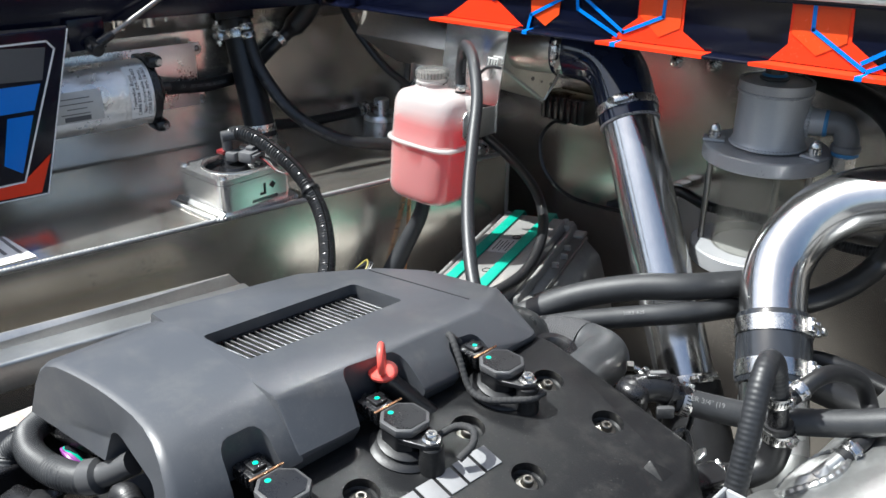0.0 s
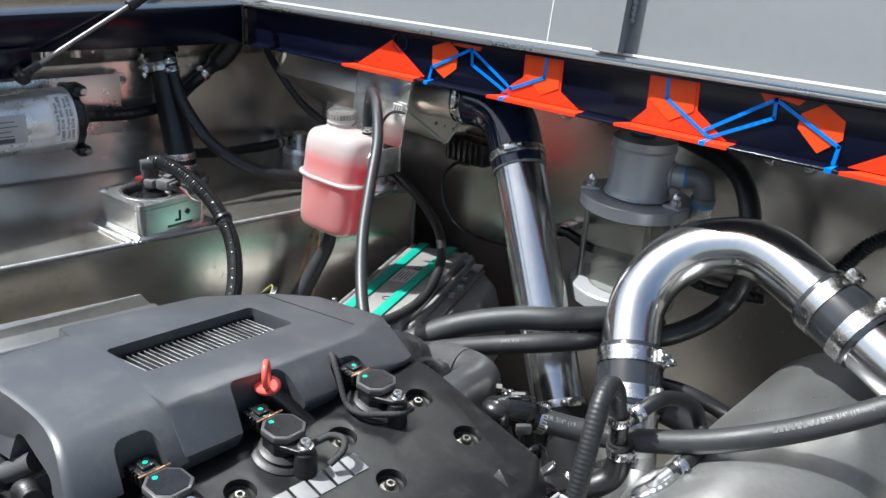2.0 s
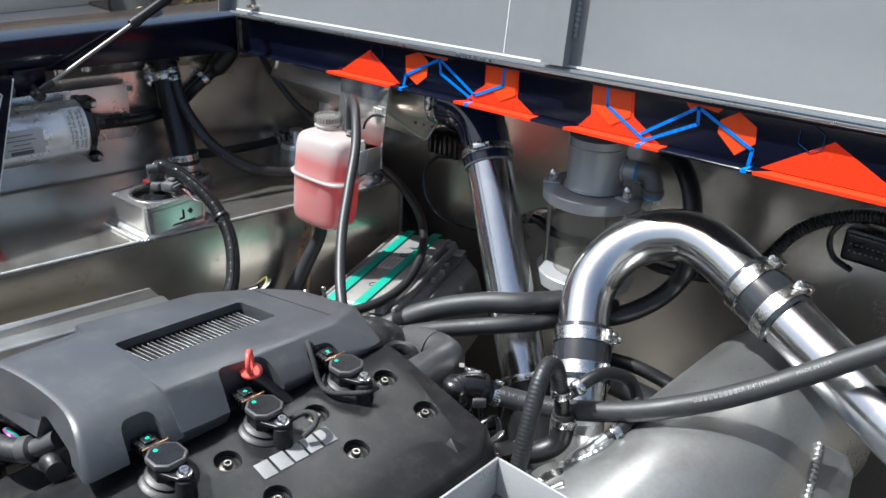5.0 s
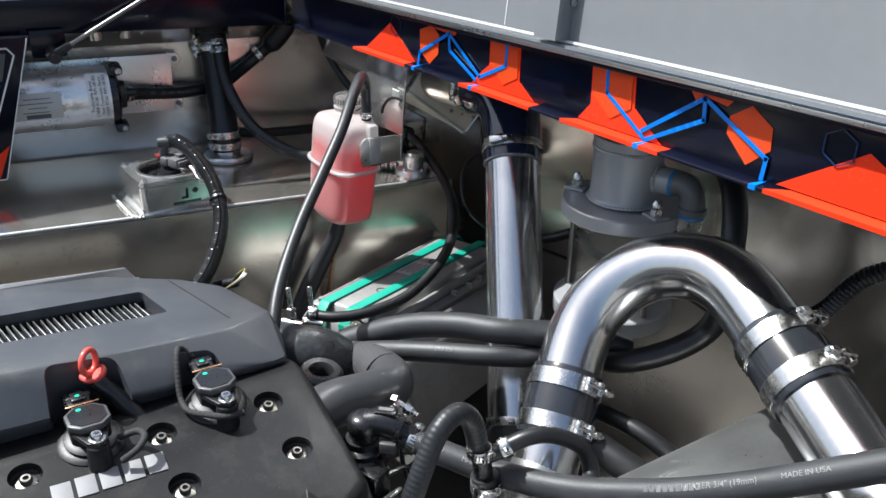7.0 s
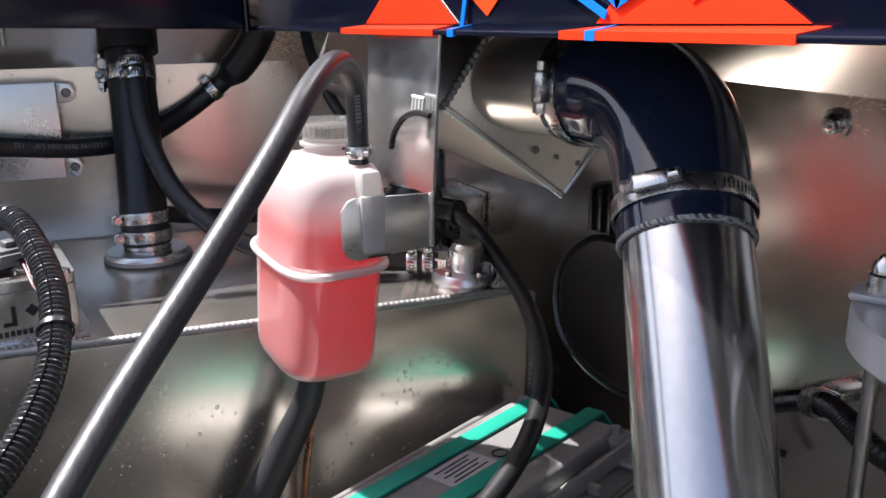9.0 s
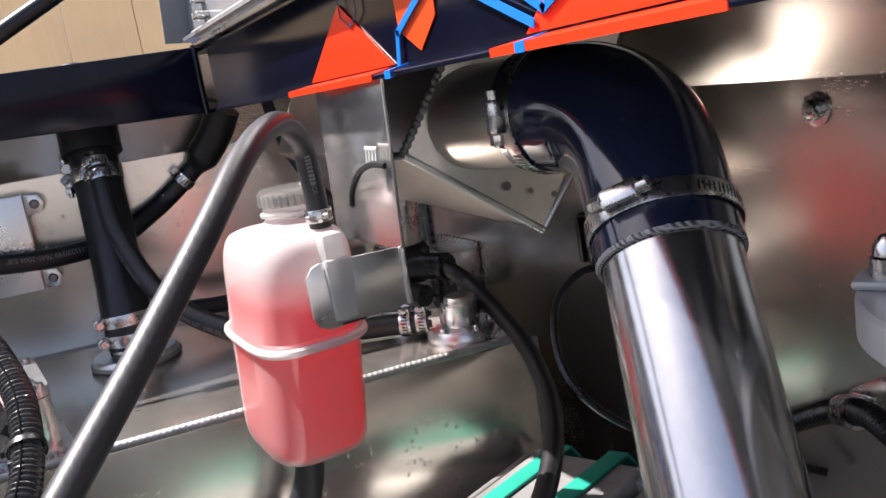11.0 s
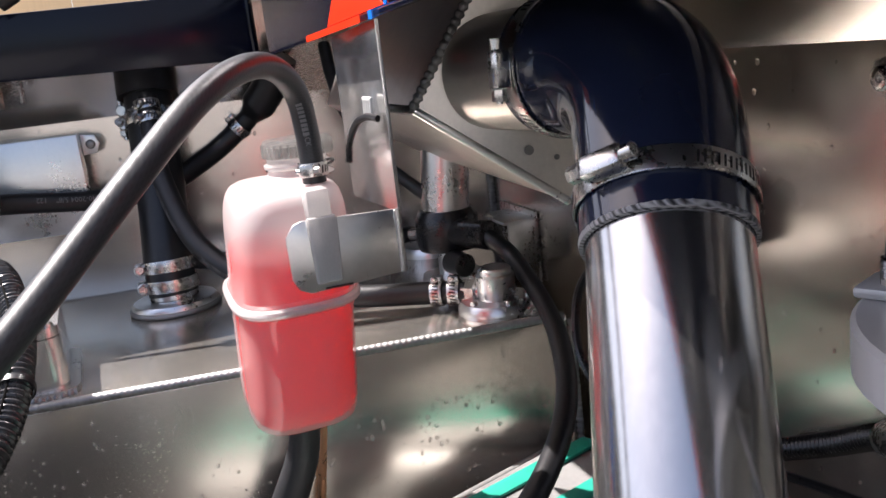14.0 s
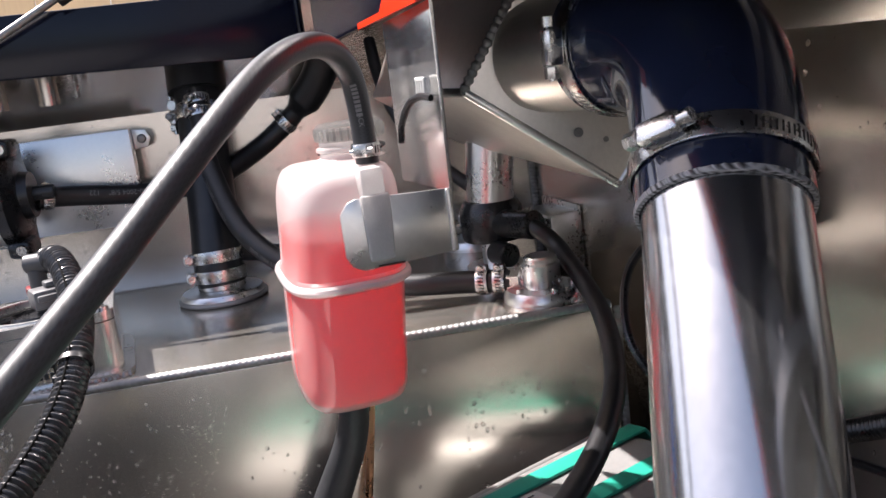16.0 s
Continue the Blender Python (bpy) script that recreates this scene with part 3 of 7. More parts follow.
solo("wall_near_end", box((1.07, -2.0, 0.66), (2.46, 0.01, 1.32)), UNSEEN_GREY, "added unseen bulkhead, its grey set for reflections", "hull wall", kind="structure")

# weld seam where the walls meet
solo("weld_seam", tube([(wall_x(WY) + 0.004, WY - 0.004, z) for z in (0.7, 1.0, 1.30)], 0.005, 8, 0.0015, 0.0012, 0.005), WELD, "welded corner seam of the hull", "weld", kind="structure")


def zlow(x):
    return 1.354 + 0.0285 * x


def ztop(x):
    return 1.428 + 0.039 * x


# gunwale on the end wall, with its graphics
rail = thing("gunwale_end", (0.9, 0.1, zlow(0.9)), "glossy navy gunwale with orange and blue hexagon graphics", "gunwale", kind="structure")
X0, X1, FY = -0.004, 2.3, 0.014


def ledge(a, b, grow, mat, name, label="", skew=0.0):
    """A length of the thin ledge that is folded out along the gunwale's bottom."""
    part(name, hull([(x + (skew if x == a else 0.3 * skew) * (y > 0.01), y, zlow(x) + dz) for x in (a, b) for y, dz in ((FY + 0.002, 0.004 + grow), (0.001 - grow, 0.0005 + grow), (0.001 - grow, -0.0032 - grow), (FY + 0.002, 0.0005))], 0.0 if grow else 0.0008, 2), mat, rail, label, smooth=not grow)


part("face", hull([(x, y, z) for x in (X0, X1) for y in (FY, FY + 0.005) for z in (zlow(x), ztop(x))], 0.0015), NAVY, rail)
part("deck", hull([(x, y, ztop(x) + dz) for x in (X0, X1) for y in (0.002, 0.36) for dz in (-0.007, -0.0015)], 0.001), NAVY, rail, "flat navy deck strip")
ledge(X0, X1, 0.0, NAVY, "lip", "narrow folded bottom lip")
part("hinge_strip", hull([(x, y, ztop(x) + dz) for x in (X0, X1) for y in (-0.002, 0.05) for dz in (-0.001, 0.005)], 0.001), ALU_CLEAN, rail, "bright hinge strip on top")


def decal(name, pts, mat, lift=0.0012):
    part(name, plate([V(x, FY - lift, min(max(z, zlow(x) + 0.005), ztop(x) - 0.001)) for x, z in pts], V(0, 0.0008, 0)), mat, rail, smooth=False)


decal("orange_patch", [(0.409, 1.423), (0.490, 1.369), (0.325, 1.366)], ORANGE)
decal("orange_patch", [(0.504, 1.428), (0.54, 1.441), (0.561, 1.428), (0.559, 1.399), (0.534, 1.379), (0.506, 1.394)], ORANGE_DEEP)
decal("orange_patch", [(0.545, 1.437), (0.57, 1.447), (0.614, 1.448), (0.605, 1.436)], ORANGE_DEEP)
decal("orange_patch", [(0.655, 1.376), (0.678, 1.398), (0.696, 1.411), (0.696, 1.46), (0.767, 1.46), (0.768, 1.402), (0.803, 1.376)], ORANGE)
decal("orange_patch", [(0.893, 1.384), (0.914, 1.407), (0.912, 1.47), (0.986, 1.47), (0.99, 1.42), (1.038, 1.383)], ORANGE)
decal("orange_hexagon", [(0.917, 1.42), (0.916, 1.47), (0.983, 1.47), (0.985, 1.418), (0.951, 1.398)], ORANGE_DEEP, 0.0022)
decal("orange_hexagon", [(0.70, 1.415), (0.70, 1.46), (0.764, 1.46), (0.764, 1.406), (0.732, 1.39)], ORANGE_DEEP, 0.0022)
decal("orange_patch", [(1.07, 1.462), (1.137, 1.48), (1.122, 1.455), (1.095, 1.458), (1.079, 1.451)], ORANGE_DEEP)
decal("orange_patch", [(1.126, 1.427), (1.127, 1.446), (1.153, 1.463), (1.181, 1.447), (1.183, 1.424), (1.156, 1.401)], ORANGE_DEEP)
decal("orange_patch", [(1.196, 1.386), (1.287, 1.452), (1.376, 1.406), (1.374, 1.393)], ORANGE)
decal("orange_patch", [(1.62, 1.40), (1.71, 1.468), (1.80, 1.41)], ORANGE)
for a, b in ((0.295, 0.476), (0.636, 0.806), (0.872, 1.045), (1.191, 1.38)):
    ledge(a, b, 0.0006, ORANGE, "orange_edge", skew=0.026)
for a in (0.499, 0.661, 1.005, 1.173):
    ledge(a, a + 0.009, 0.0009, BLUE, "blue_edge", skew=0.01)
for line in ([(0.502, 1.373), (0.507, 1.393), (0.591, 1.437), (0.675, 1.389), (0.737, 1.418), (0.738, 1.452)], [(0.591, 1.437), (0.594, 1.412), (0.664, 1.383)],
             [(0.941, 1.459), (0.943, 1.428), (1.01, 1.39)], [(1.007, 1.398), (1.093, 1.457), (1.095, 1.433), (1.014, 1.389)], [(1.093, 1.457), (1.181, 1.415), (1.179, 1.393)]):
    part("blue_line", strip([V(x, FY - 0.0032, z) for x, z in line], 0.0050, V(0, 0.0008, 0)), BLUE, rail, smooth=False)
for x0, z0, w in ((1.257, 1.449, 0.019), (0.429, 1.422, 0.018)):
    ring = [V(x0 + w * math.cos(a), FY - 0.0028, z0 + w * 0.95 * math.sin(a)) for a in (math.pi / 6 + k * math.pi / 3 for k in range(7))]
    part("hexagon_outline", strip(ring, 0.0013, V(0, 0.0006, 0)), BLUE_DARK, rail, smooth=False)

# gunwale on the side wall
side = thing("gunwale_side", (-0.1, -0.8, 1.36), "glossy navy painted gunwale along the hull side", "gunwale", kind="structure")
part("face", hull([(x + 0.06 * min(y, 0), y, z) for x in (-0.005, 0) for y, z in ((0.003, 1.352), (-2.0, 1.41), (0.003, 1.428), (-2.0, 1.43))], 0.0018), NAVY, side)
part("deck", hull([(x + 0.06 * min(y, 0), y, z) for x in (-0.18, -0.002) for y in (-2.0, 0.36) for z in (1.421, 1.4265)], 0.001), NAVY, side, "flat navy deck strip")
part("corner_weld", tube([(0.002, -0.002, 1.35), (0.003, -0.003, 1.39), (0.002, -0.002, 1.43)], 0.0035, 8, 0.002), NAVY, side, "painted corner weld")

# lid, swung open on the end gunwale
LEAN = 0.08
lid = thing("hatch_lid", (1.1, 0.02, ztop(1.1) + 0.006), "open grey painted aluminium hatch lid leaning back on its hinge", "hatch lid")


def on_lid(x, u, off=0.0):
    """A place on the lid's inner face: u metres up from the hinge, off metres out of it."""
    n = V(0, -math.cos(LEAN), math.sin(LEAN))
    return V(x, 0.004, ztop(x) + 0.008) + V(0, math.sin(LEAN), math.cos(LEAN)) * u + n * off


n_lid = V(0, math.cos(LEAN), -math.sin(LEAN))
part("panel", plate([on_lid(-0.03, 0), on_lid(2.3, 0), on_lid(2.3, 1.1), on_lid(-0.06, 1.1)], n_lid * 0.005), LID_GREY, lid)
part("bottom_flange", plate([on_lid(-0.03, 0.0, 0.012), on_lid(2.3, 0.0, 0.012), on_lid(2.3, 0.004, 0.012), on_lid(-0.03, 0.004, 0.012)], n_lid * 0.012), LID_GREY, lid)
part("side_flange", plate([on_lid(-0.03, 0, 0.03), on_lid(-0.027, 0, 0.03), on_lid(-0.057, 1.1, 0.03), on_lid(-0.06, 1.1, 0.03)], n_lid * 0.03), LID_GREY, lid)
rib = plate([on_lid(0.83, 0.008, 0.0), on_lid(0.872, 0.008, 0.0), on_lid(0.872, 1.1, 0.0), on_lid(0.83, 1.1, 0.0)], -n_lid * 0.022)
part("stiffener", rib, LID_GREY, lid, "folded channel stiffener")
part("seam", plate([on_lid(0.738, 0.01, 0.0006), on_lid(0.7395, 0.01, 0.0006), on_lid(0.752, 1.1, 0.0006), on_lid(0.7505, 1.1, 0.0006)], n_lid * 0.0006), WHITE_LINE, lid, "faint pale joint line")
for u in (0.05, 0.34, 0.62):
    part("weld", tube([on_lid(0.875, u, 0.002), on_lid(0.875, u + 0.03, 0.003), on_lid(0.875, u + 0.065, 0.002)], 0.005, 8, 0.0015, 0.0018, 0.008), LID_GREY, lid, "painted weld bead")
for u, x in ((0.018, 0.052), (0.018, 0.07), (0.035, 0.055)):
    p = on_lid(x, u, 0.0)
    part("screw", rod(p, p - n_lid * 0.014, 0.004, seg=10), STEEL, lid)
part("trim", plate([on_lid(0.0, 0.006, 0.0045), on_lid(2.3, 0.006, 0.0045), on_lid(2.3, 0.009, 0.0045), on_lid(0.0, 0.009, 0.0045)], n_lid * 0.001), WHITE_LINE, lid)

# gas strut between the side gunwale and the lid
s0, s1 = V(-0.004, -0.452, 1.333), V(0.014, -0.06, 1.540)
s_dir = (s1 - s0).normalized()
strut = thing("gas_strut", s0, "black gas strut with a thin dark rod", "gas strut")
part("rod", rod(s0 + s_dir * 0.02, s0 + s_dir * 0.26, 0.0042, seg=12), DARK_STEEL, strut, "thin dark steel rod")
part("cylinder", rod(s0 + s_dir * 0.235, s0 + s_dir * 0.66, 0.0095, seg=18), STRUT_BLACK, strut)
part("collar", rod(s0 + s_dir * 0.225, s0 + s_dir * 0.245, 0.0105, seg=18), BLACK, strut)
part("ball_socket", join(rod(s0 - s_dir * 0.012, s0 + s_dir * 0.035, 0.0095, 0.007), rod(s0 + V(0.012, 0, -0.006), s0 + V(-0.02, 0, 0.006), 0.011)), BLACK, strut)
part("mount", box(s0 + V(-0.016, -0.004, 0.018), (0.006, 0.06, 0.05), 0.002), NAVY, strut)

# graphic panel that hangs from the side gunwale
gp = thing("graphic_panel", (0.0, -0.9, 1.12), "navy side panel with blue and orange hexagon film and white edge", "side panel")


def on_panel(y, z, x=0.012):
    return V(x - 0.014, y + 0.0047, z - 0.004)


part("sheet", plate([on_panel(-0.497, 1.372), on_panel(-0.57, 1.117), on_panel(-1.35, 1.15), on_panel(-1.35, 1.385)], V(-0.006, 0, 0), 0.002), NAVY, gp)
part("white_edge", strip([on_panel(-1.3, 1.372, 0.0135), on_panel(-0.533, 1.356, 0.0135), on_panel(-0.523, 1.343, 0.0135), on_panel(-0.603, 1.146, 0.0135), on_panel(-1.3, 1.16, 0.0135)], 0.0028, V(-0.001, 0, 0)), WHITE_LINE, gp)
part("rim_edge", strip([on_panel(-0.498, 1.370, 0.0135), on_panel(-0.571, 1.119, 0.0135), on_panel(-1.3, 1.15, 0.0135)], 0.002, V(-0.001, 0, 0)), WHITE_LINE, gp)
for pts, mt, nm in (([(-0.66, 1.358), (-0.536, 1.347), (-0.549, 1.299), (-0.66, 1.307)], CHARCOAL, "charcoal_patch"),
                    ([(-0.68, 1.298), (-0.553, 1.294), (-0.569, 1.255), (-0.619, 1.256), (-0.68, 1.27)], BLUE, "blue_patch"),
                    ([(-0.611, 1.249), (-0.572, 1.248), (-0.604, 1.16), (-0.629, 1.178)], BLUE, "blue_patch"),
                    ([(-0.70, 1.26), (-0.625, 1.249), (-0.64, 1.18), (-0.70, 1.18)], BLUE, "blue_patch"),
                    ([(-0.556, 1.182), (-0.581, 1.123), (-0.70, 1.128), (-0.70, 1.15), (-0.605, 1.147)], ORANGE, "orange_patch")):
    part(nm, plate([on_panel(y, z, 0.0132) for y, z in pts], V(-0.0008, 0, 0)), mt, gp, smooth=False)

# wall bolts
for x, z in ((0.600, 1.292), (0.672, 1.297), (1.0, 1.304), (1.065, 1.306), (1.4, 1.306)):
    b = solo("wall_bolt", lathe([(0, 0), (0.013, 0), (0.013, 0.002), (0.008, 0.0025), (0.008, 0.007), (0.0065, 0.008), (0.003, 0.008), (0.003, 0.004), (0, 0.004)], (x, WY - 0.0005, z), (0, -1, 0), 16), STEEL, "button-head bolt with washer in the end wall", "bolt", group="wall bolts")
for y in (-0.352, -0.295):
    solo("drain_stub", lathe([(0.009, 0), (0.012, 0), (0.012, 0.04), (0.009, 0.04)], (-0.122, y, 1.33), (0, 0, 1), 18, close=True), ALU, "short aluminium tube stub under the gunwale", "tube stub")
solo("wall_screw", rod((-0.12, -0.262, 1.335), (-0.12, -0.262, 1.362), 0.0035, seg=8), STEEL, "thin screw under the gunwale", "screw")

# ---- tank and what sits on it ----
def xfront(y):
    return 0.273 + 0.153 * y


tank = thing("fuel_tank", (0.05, -0.5, 0.62), "wet bare aluminium fuel tank with welded seams", "fuel tank")
TZ = 1.08
part("body", hull([(xfront(-1.6), -1.6, TZ), (xfront(0.21), 0.21, TZ), (wall_x(0.21) + 0.006, 0.21, TZ), (wall_x(-1.6) + 0.006, -1.6, TZ), (xfront(-1.6), -1.6, 0.62), (xfront(0.21), 0.21, 0.62), (wall_x(0.21) + 0.006, 0.21, 0.62), (wall_x(-1.6) + 0.006, -1.6, 0.62)], 0.006, 3), ALU_TANK, tank)
edge = [(xfront(y) - 0.002, y, TZ - 0.001) for y in (-1.55, -1.0, -0.5, 0.0, 0.205)]
part("weld", tube(edge, 0.0048, 10, 0.0014, 0.0005, 0.0058), WELD, tank, "beaded weld along the top edge")
part("weld", tube([(xfront(0.21) - 0.001, 0.212, TZ - 0.005), (xfront(0.21) - 0.001, 0.212, 0.9), (xfront(0.21) - 0.001, 0.212, 0.66)], 0.004, 8, 0.002, 0.001, 0.006), WELD, tank, "corner weld")
part("label", plate([V(0.02, -0.80, TZ + 0.0012), V(0.14, -0.78, TZ + 0.0012), V(0.15, -0.655, TZ + 0.0012), V(0.045, -0.66, TZ + 0.0012)], V(0, 0, 0.0006)), PAPER, tank, "white paper data label")
for i in range(7):
    part("label_line", box((0.085, -0.775 + 0.018 * i, TZ + 0.0024), (0.085 - 0.012 * (i % 3), 0.005, 0.0006)), PRINT_GREY, tank)

# fuel sender block
PX, PY = 0.1498, -0.3145
pump = thing("fuel_pump_block", (PX, PY, TZ), "machined aluminium fuel pump block welded to the tank", "fuel pump")
PB = Matrix.Translation((PX, PY, TZ)) @ Matrix.Rotation(radians(2.7), 4, "Z")


def rounded(w, d, r, z0, z1, m, n=5):
    """A block with round upright corners."""
    pts = []
    for cx, cy, a0 in ((w - r, d - r, 0), (-w + r, d - r, 90), (-w + r, -d + r, 180), (w - r, -d + r, 270)):
        for k in range(n + 1):
            a = radians(a0 + 90 * k / n)
            pts.append(m @ V(cx + r * math.cos(a), cy + r * math.sin(a), z0))
    return plate(pts, m.to_3x3() @ V(0, 0, z1 - z0))


fl = part("base_flange", rounded(0.070, 0.078, 0.018, -0.002, 0.005, PB), ALU_CLEAN, pump)
bl = part("block", rounded(0.0635, 0.0695, 0.015, 0.005, 0.0525, PB, 7), BRACKET_ALU, pump)
tpl = part("top_plate", rounded(0.0635, 0.0695, 0.015, 0.0537, 0.0625, PB, 7), BRACKET_ALU, pump, "bright top plate with rounded corners")
core = part("gasket_line", rounded(0.0622, 0.0682, 0.014, 0.0520, 0.0542, PB, 7), DARK_STEEL, pump)
for ob in (bl, tpl, core):
    cut(ob, [rod((PX, PY, TZ + 0.030), (PX, PY, TZ + 0.09), 0.0535, seg=56)])
part("rim", lathe([(0.0535, 0.0630), (0.0545, 0.0638), (0.0495, 0.0638), (0.0480, 0.0605), (0.0480, 0.0570), (0.0535, 0.0560)], (PX, PY, TZ), (0, 0, 1), 56, close=True), ALU_CLEAN, pump, "turned bright rim of the recess")
for sx in (-1, 1):
    for sy in (-1, 1):
        p = PB @ V(0.0535 * sx, 0.0595 * sy, 0.0625)
        part("screw", lathe([(0, 0), (0.0068, 0), (0.006, 0.003), (0.003, 0.004), (0, 0.004)], p, (0, 0, 1), 14), STEEL, pump)
part("fillet", hull([PB @ V(x, y, z) for x in (-0.066, 0.066) for y, z in ((-0.069, 0.011), (-0.069, 0.0), (-0.080, 0.0))], 0.002), ALU_SATIN, pump, "bright weld fillet along the block's foot")
part("base_weld", tube([PB @ V(-0.066, -0.085, 0.001), PB @ V(0.0, -0.087, 0.002), PB @ V(0.056, -0.084, 0.001), PB @ V(0.067, -0.06, 0.001), PB @ V(0.0685, 0, 0.001), PB @ V(0.066, 0.074, 0.001)], 0.0045, 8, 0.0014, 0.0016, 0.006), WELD, pump)
hat = part("pump_hat", lathe([(0, 0.042), (0.053, 0.040), (0.053, 0.046), (0.046, 0.050), (0.044, 0.047), (0.028, 0.049), (0.022, 0.060), (0.02, 0.057), (0, 0.057)], (PX, PY, TZ), (0, 0, 1), 36), BLACK, pump, "black round pump top in the recess")
part("port", join(rod((PX - 0.022, PY + 0.004, TZ + 0.05), (PX - 0.022, PY + 0.004, TZ + 0.098), 0.0085), rod((PX - 0.026, PY - 0.004, TZ + 0.103), (PX - 0.014, PY + 0.024, TZ + 0.105), 0.0095)), PVC_DARK, hat, "grey hose port")
part("connector", join(box((PX + 0.022, PY + 0.022, TZ + 0.078), (0.026, 0.042, 0.018), 0.003, 20), box((PX + 0.036, PY + 0.024, TZ + 0.08), (0.008, 0.03, 0.006), 0.001, 20), box((PX + 0.022, PY + 0.022, TZ + 0.09), (0.014, 0.016, 0.006), 0.002, 20), box((PX - 0.01, PY + 0.01, TZ + 0.072), (0.02, 0.03, 0.016), 0.003, 20)), PVC_CONN, hat, "grey wire connector")
part("clip", box((PX - 0.028, PY + 0.002, TZ + 0.077), (0.018, 0.024, 0.008), 0.002, 10), DARK_RED, hat, "dark red locking clip")
for k, mt in enumerate((DARK_RED, BLACK, PVC_DARK)):
    part("wire", tube([(PX + 0.022, PY + 0.024 + 0.004 * k, TZ + 0.078), (PX + 0.045, PY + 0.03 + 0.003 * k, TZ + 0.072), (PX + 0.07, PY + 0.034, TZ + 0.060), (PX + 0.092, PY + 0.038, TZ + 0.058), (PX + 0.115, PY + 0.038, TZ + 0.063)], 0.0014, 6, 0.006), mt, hat)
# maker's mark on the block, as plain shapes
fm = PB @ Matrix.Translation((0.0638, 0.012, 0.031))
part("maker_mark", join(box((0, 0, 0), (0.0008, 0.004, 0.018), m=fm), box((0, 0, 0), (0.0008, 0.011, 0.004), m=fm @ Matrix.Translation((0, -0.004, -0.008))), box((0, 0, 0), (0.0008, 0.009, 0.009), m=fm @ Matrix.Translation((0, 0.016, 0.003)) @ Matrix.Rotation(radians(45), 4, "X"))), INK, pump)
part("maker_mark", join(*[box((0, 0, 0), (0.0008, 0.0035, 0.005), m=fm @ Matrix.Translation((0, -0.024 + 0.0052 * k, -0.017))) for k in range(10)]), INK, pump)

# corrugated loom from the pump to the engine
LOOM = [(0.124, -0.30, 1.184), (0.145, -0.288, 1.187), (0.19, -0.276, 1.176), (0.262, -0.267, 1.143), (0.336, -0.281, 1.10), (0.405, -0.325, 1.058), (0.465, -0.385, 1.03), (0.53, -0.45, 1.0)]
loom = solo("corrugated_loom", tube(LOOM, 0.0130, 18, 0.0011, 0.0026, 0.0052), LOOM_BLACK, "black corrugated loom tube from the fuel pump", "cable loom")
part("slit", tube([V(p) + V(0.0080, -0.003, 0.0094) for p in LOOM[1:]], 0.0012, 6), SLIT, loom)
p = V(0.30, -0.271, 1.122)
part("zip_tie", lathe([(0.0142, -0.0025), (0.0155, -0.0025), (0.0155, 0.0025), (0.0142, 0.0025)], p, (0.8, -0.12, -0.45), 24, close=True), BLACK, loom)
part("zip_tie_head", box(p + V(0.012, -0.012, -0.004), (0.008, 0.008, 0.006), 0.001), BLACK, loom)

# filler neck
neck = thing("filler_neck", (-0.025, -0.138, TZ), "black rubber filler neck hose on a welded flange", "filler hose")
n0, n1 = V(-0.025, -0.138, TZ), V(-0.118, -0.122, 1.352)
nd = (n1 - n0).normalized()
part("flange", lathe([(0.028, 0.014), (0.047, 0.012), (0.05, 0.008), (0.05, 0.0), (0.028, 0.0)], n0, (0, 0, 1), 40), ALU_CLEAN, neck)
part("weld", lathe([(0.05 + 0.003 * math.cos(a), 0.003 + 0.003 * math.sin(a)) for a in (2 * math.pi * k / 8 for k in range(8))], n0, (0, 0, 1), 60, close=True), WELD, neck)
part("spigot", rod(n0 + V(0, 0, 0.002), n0 + V(0, 0, 0.03), 0.026, seg=32), ALU_CLEAN, neck)
hs = part("hose", tube([n0 + V(0, 0, 0.018), n0 + V(-0.006, 0, 0.05), n0.lerp(n1, 0.5) + V(0.004, 0, 0), n1], 0.0285, 28, 0.01), RUBBER, neck)
clamp(neck, n0 + V(-0.002, 0, 0.03), (-0.05, 0, 1), 0.0292, (0.1, -1, 0), 0.014, False, "steel band clamp")
clamp(neck, n0 + V(-0.006, 0, 0.051), (-0.12, 0, 1), 0.0292, (0.1, -1, 0), 0.014, False, "steel band clamp")
part("upper_elbow", tube([n1 - nd * 0.03, n1 + nd * 0.03, n1 + nd * 0.06 + V(-0.02, 0, 0)], 0.036, 24, 0.01), RUBBER, neck)
tb = clamp(neck, n0.lerp(n1, 0.80), nd, 0.0292, (-0.5, -1, 0), 0.018, False, "wide steel bolt clamp")
tp = n0.lerp(n1, 0.80) + V(-0.018, -0.032, 0)
part("clamp_bolt", join(rod(tp + V(0.002, 0, -0.022), tp + V(-0.004, 0, 0.026), 0.0032, seg=10), rod(tp + V(0.001, 0, -0.018), tp + V(0, 0, -0.010), 0.007, seg=6), rod(tp + V(-0.012, 0, 0.012), tp + V(0.012, 0, 0.014), 0.0065, seg=12), rod(tp + V(-0.012, 0, -0.004), tp + V(0.012, 0, -0.002), 0.0065, seg=12)), STEEL, tb)
part("red_stripe", tube([n0.lerp(n1, 0.35) + V(0.02, 0.02, 0), n0.lerp(n1, 0.6) + V(0.02, 0.02, 0), n0.lerp(n1, 0.78) + V(0.02, 0.02, 0)], 0.002, 6), RED, neck)

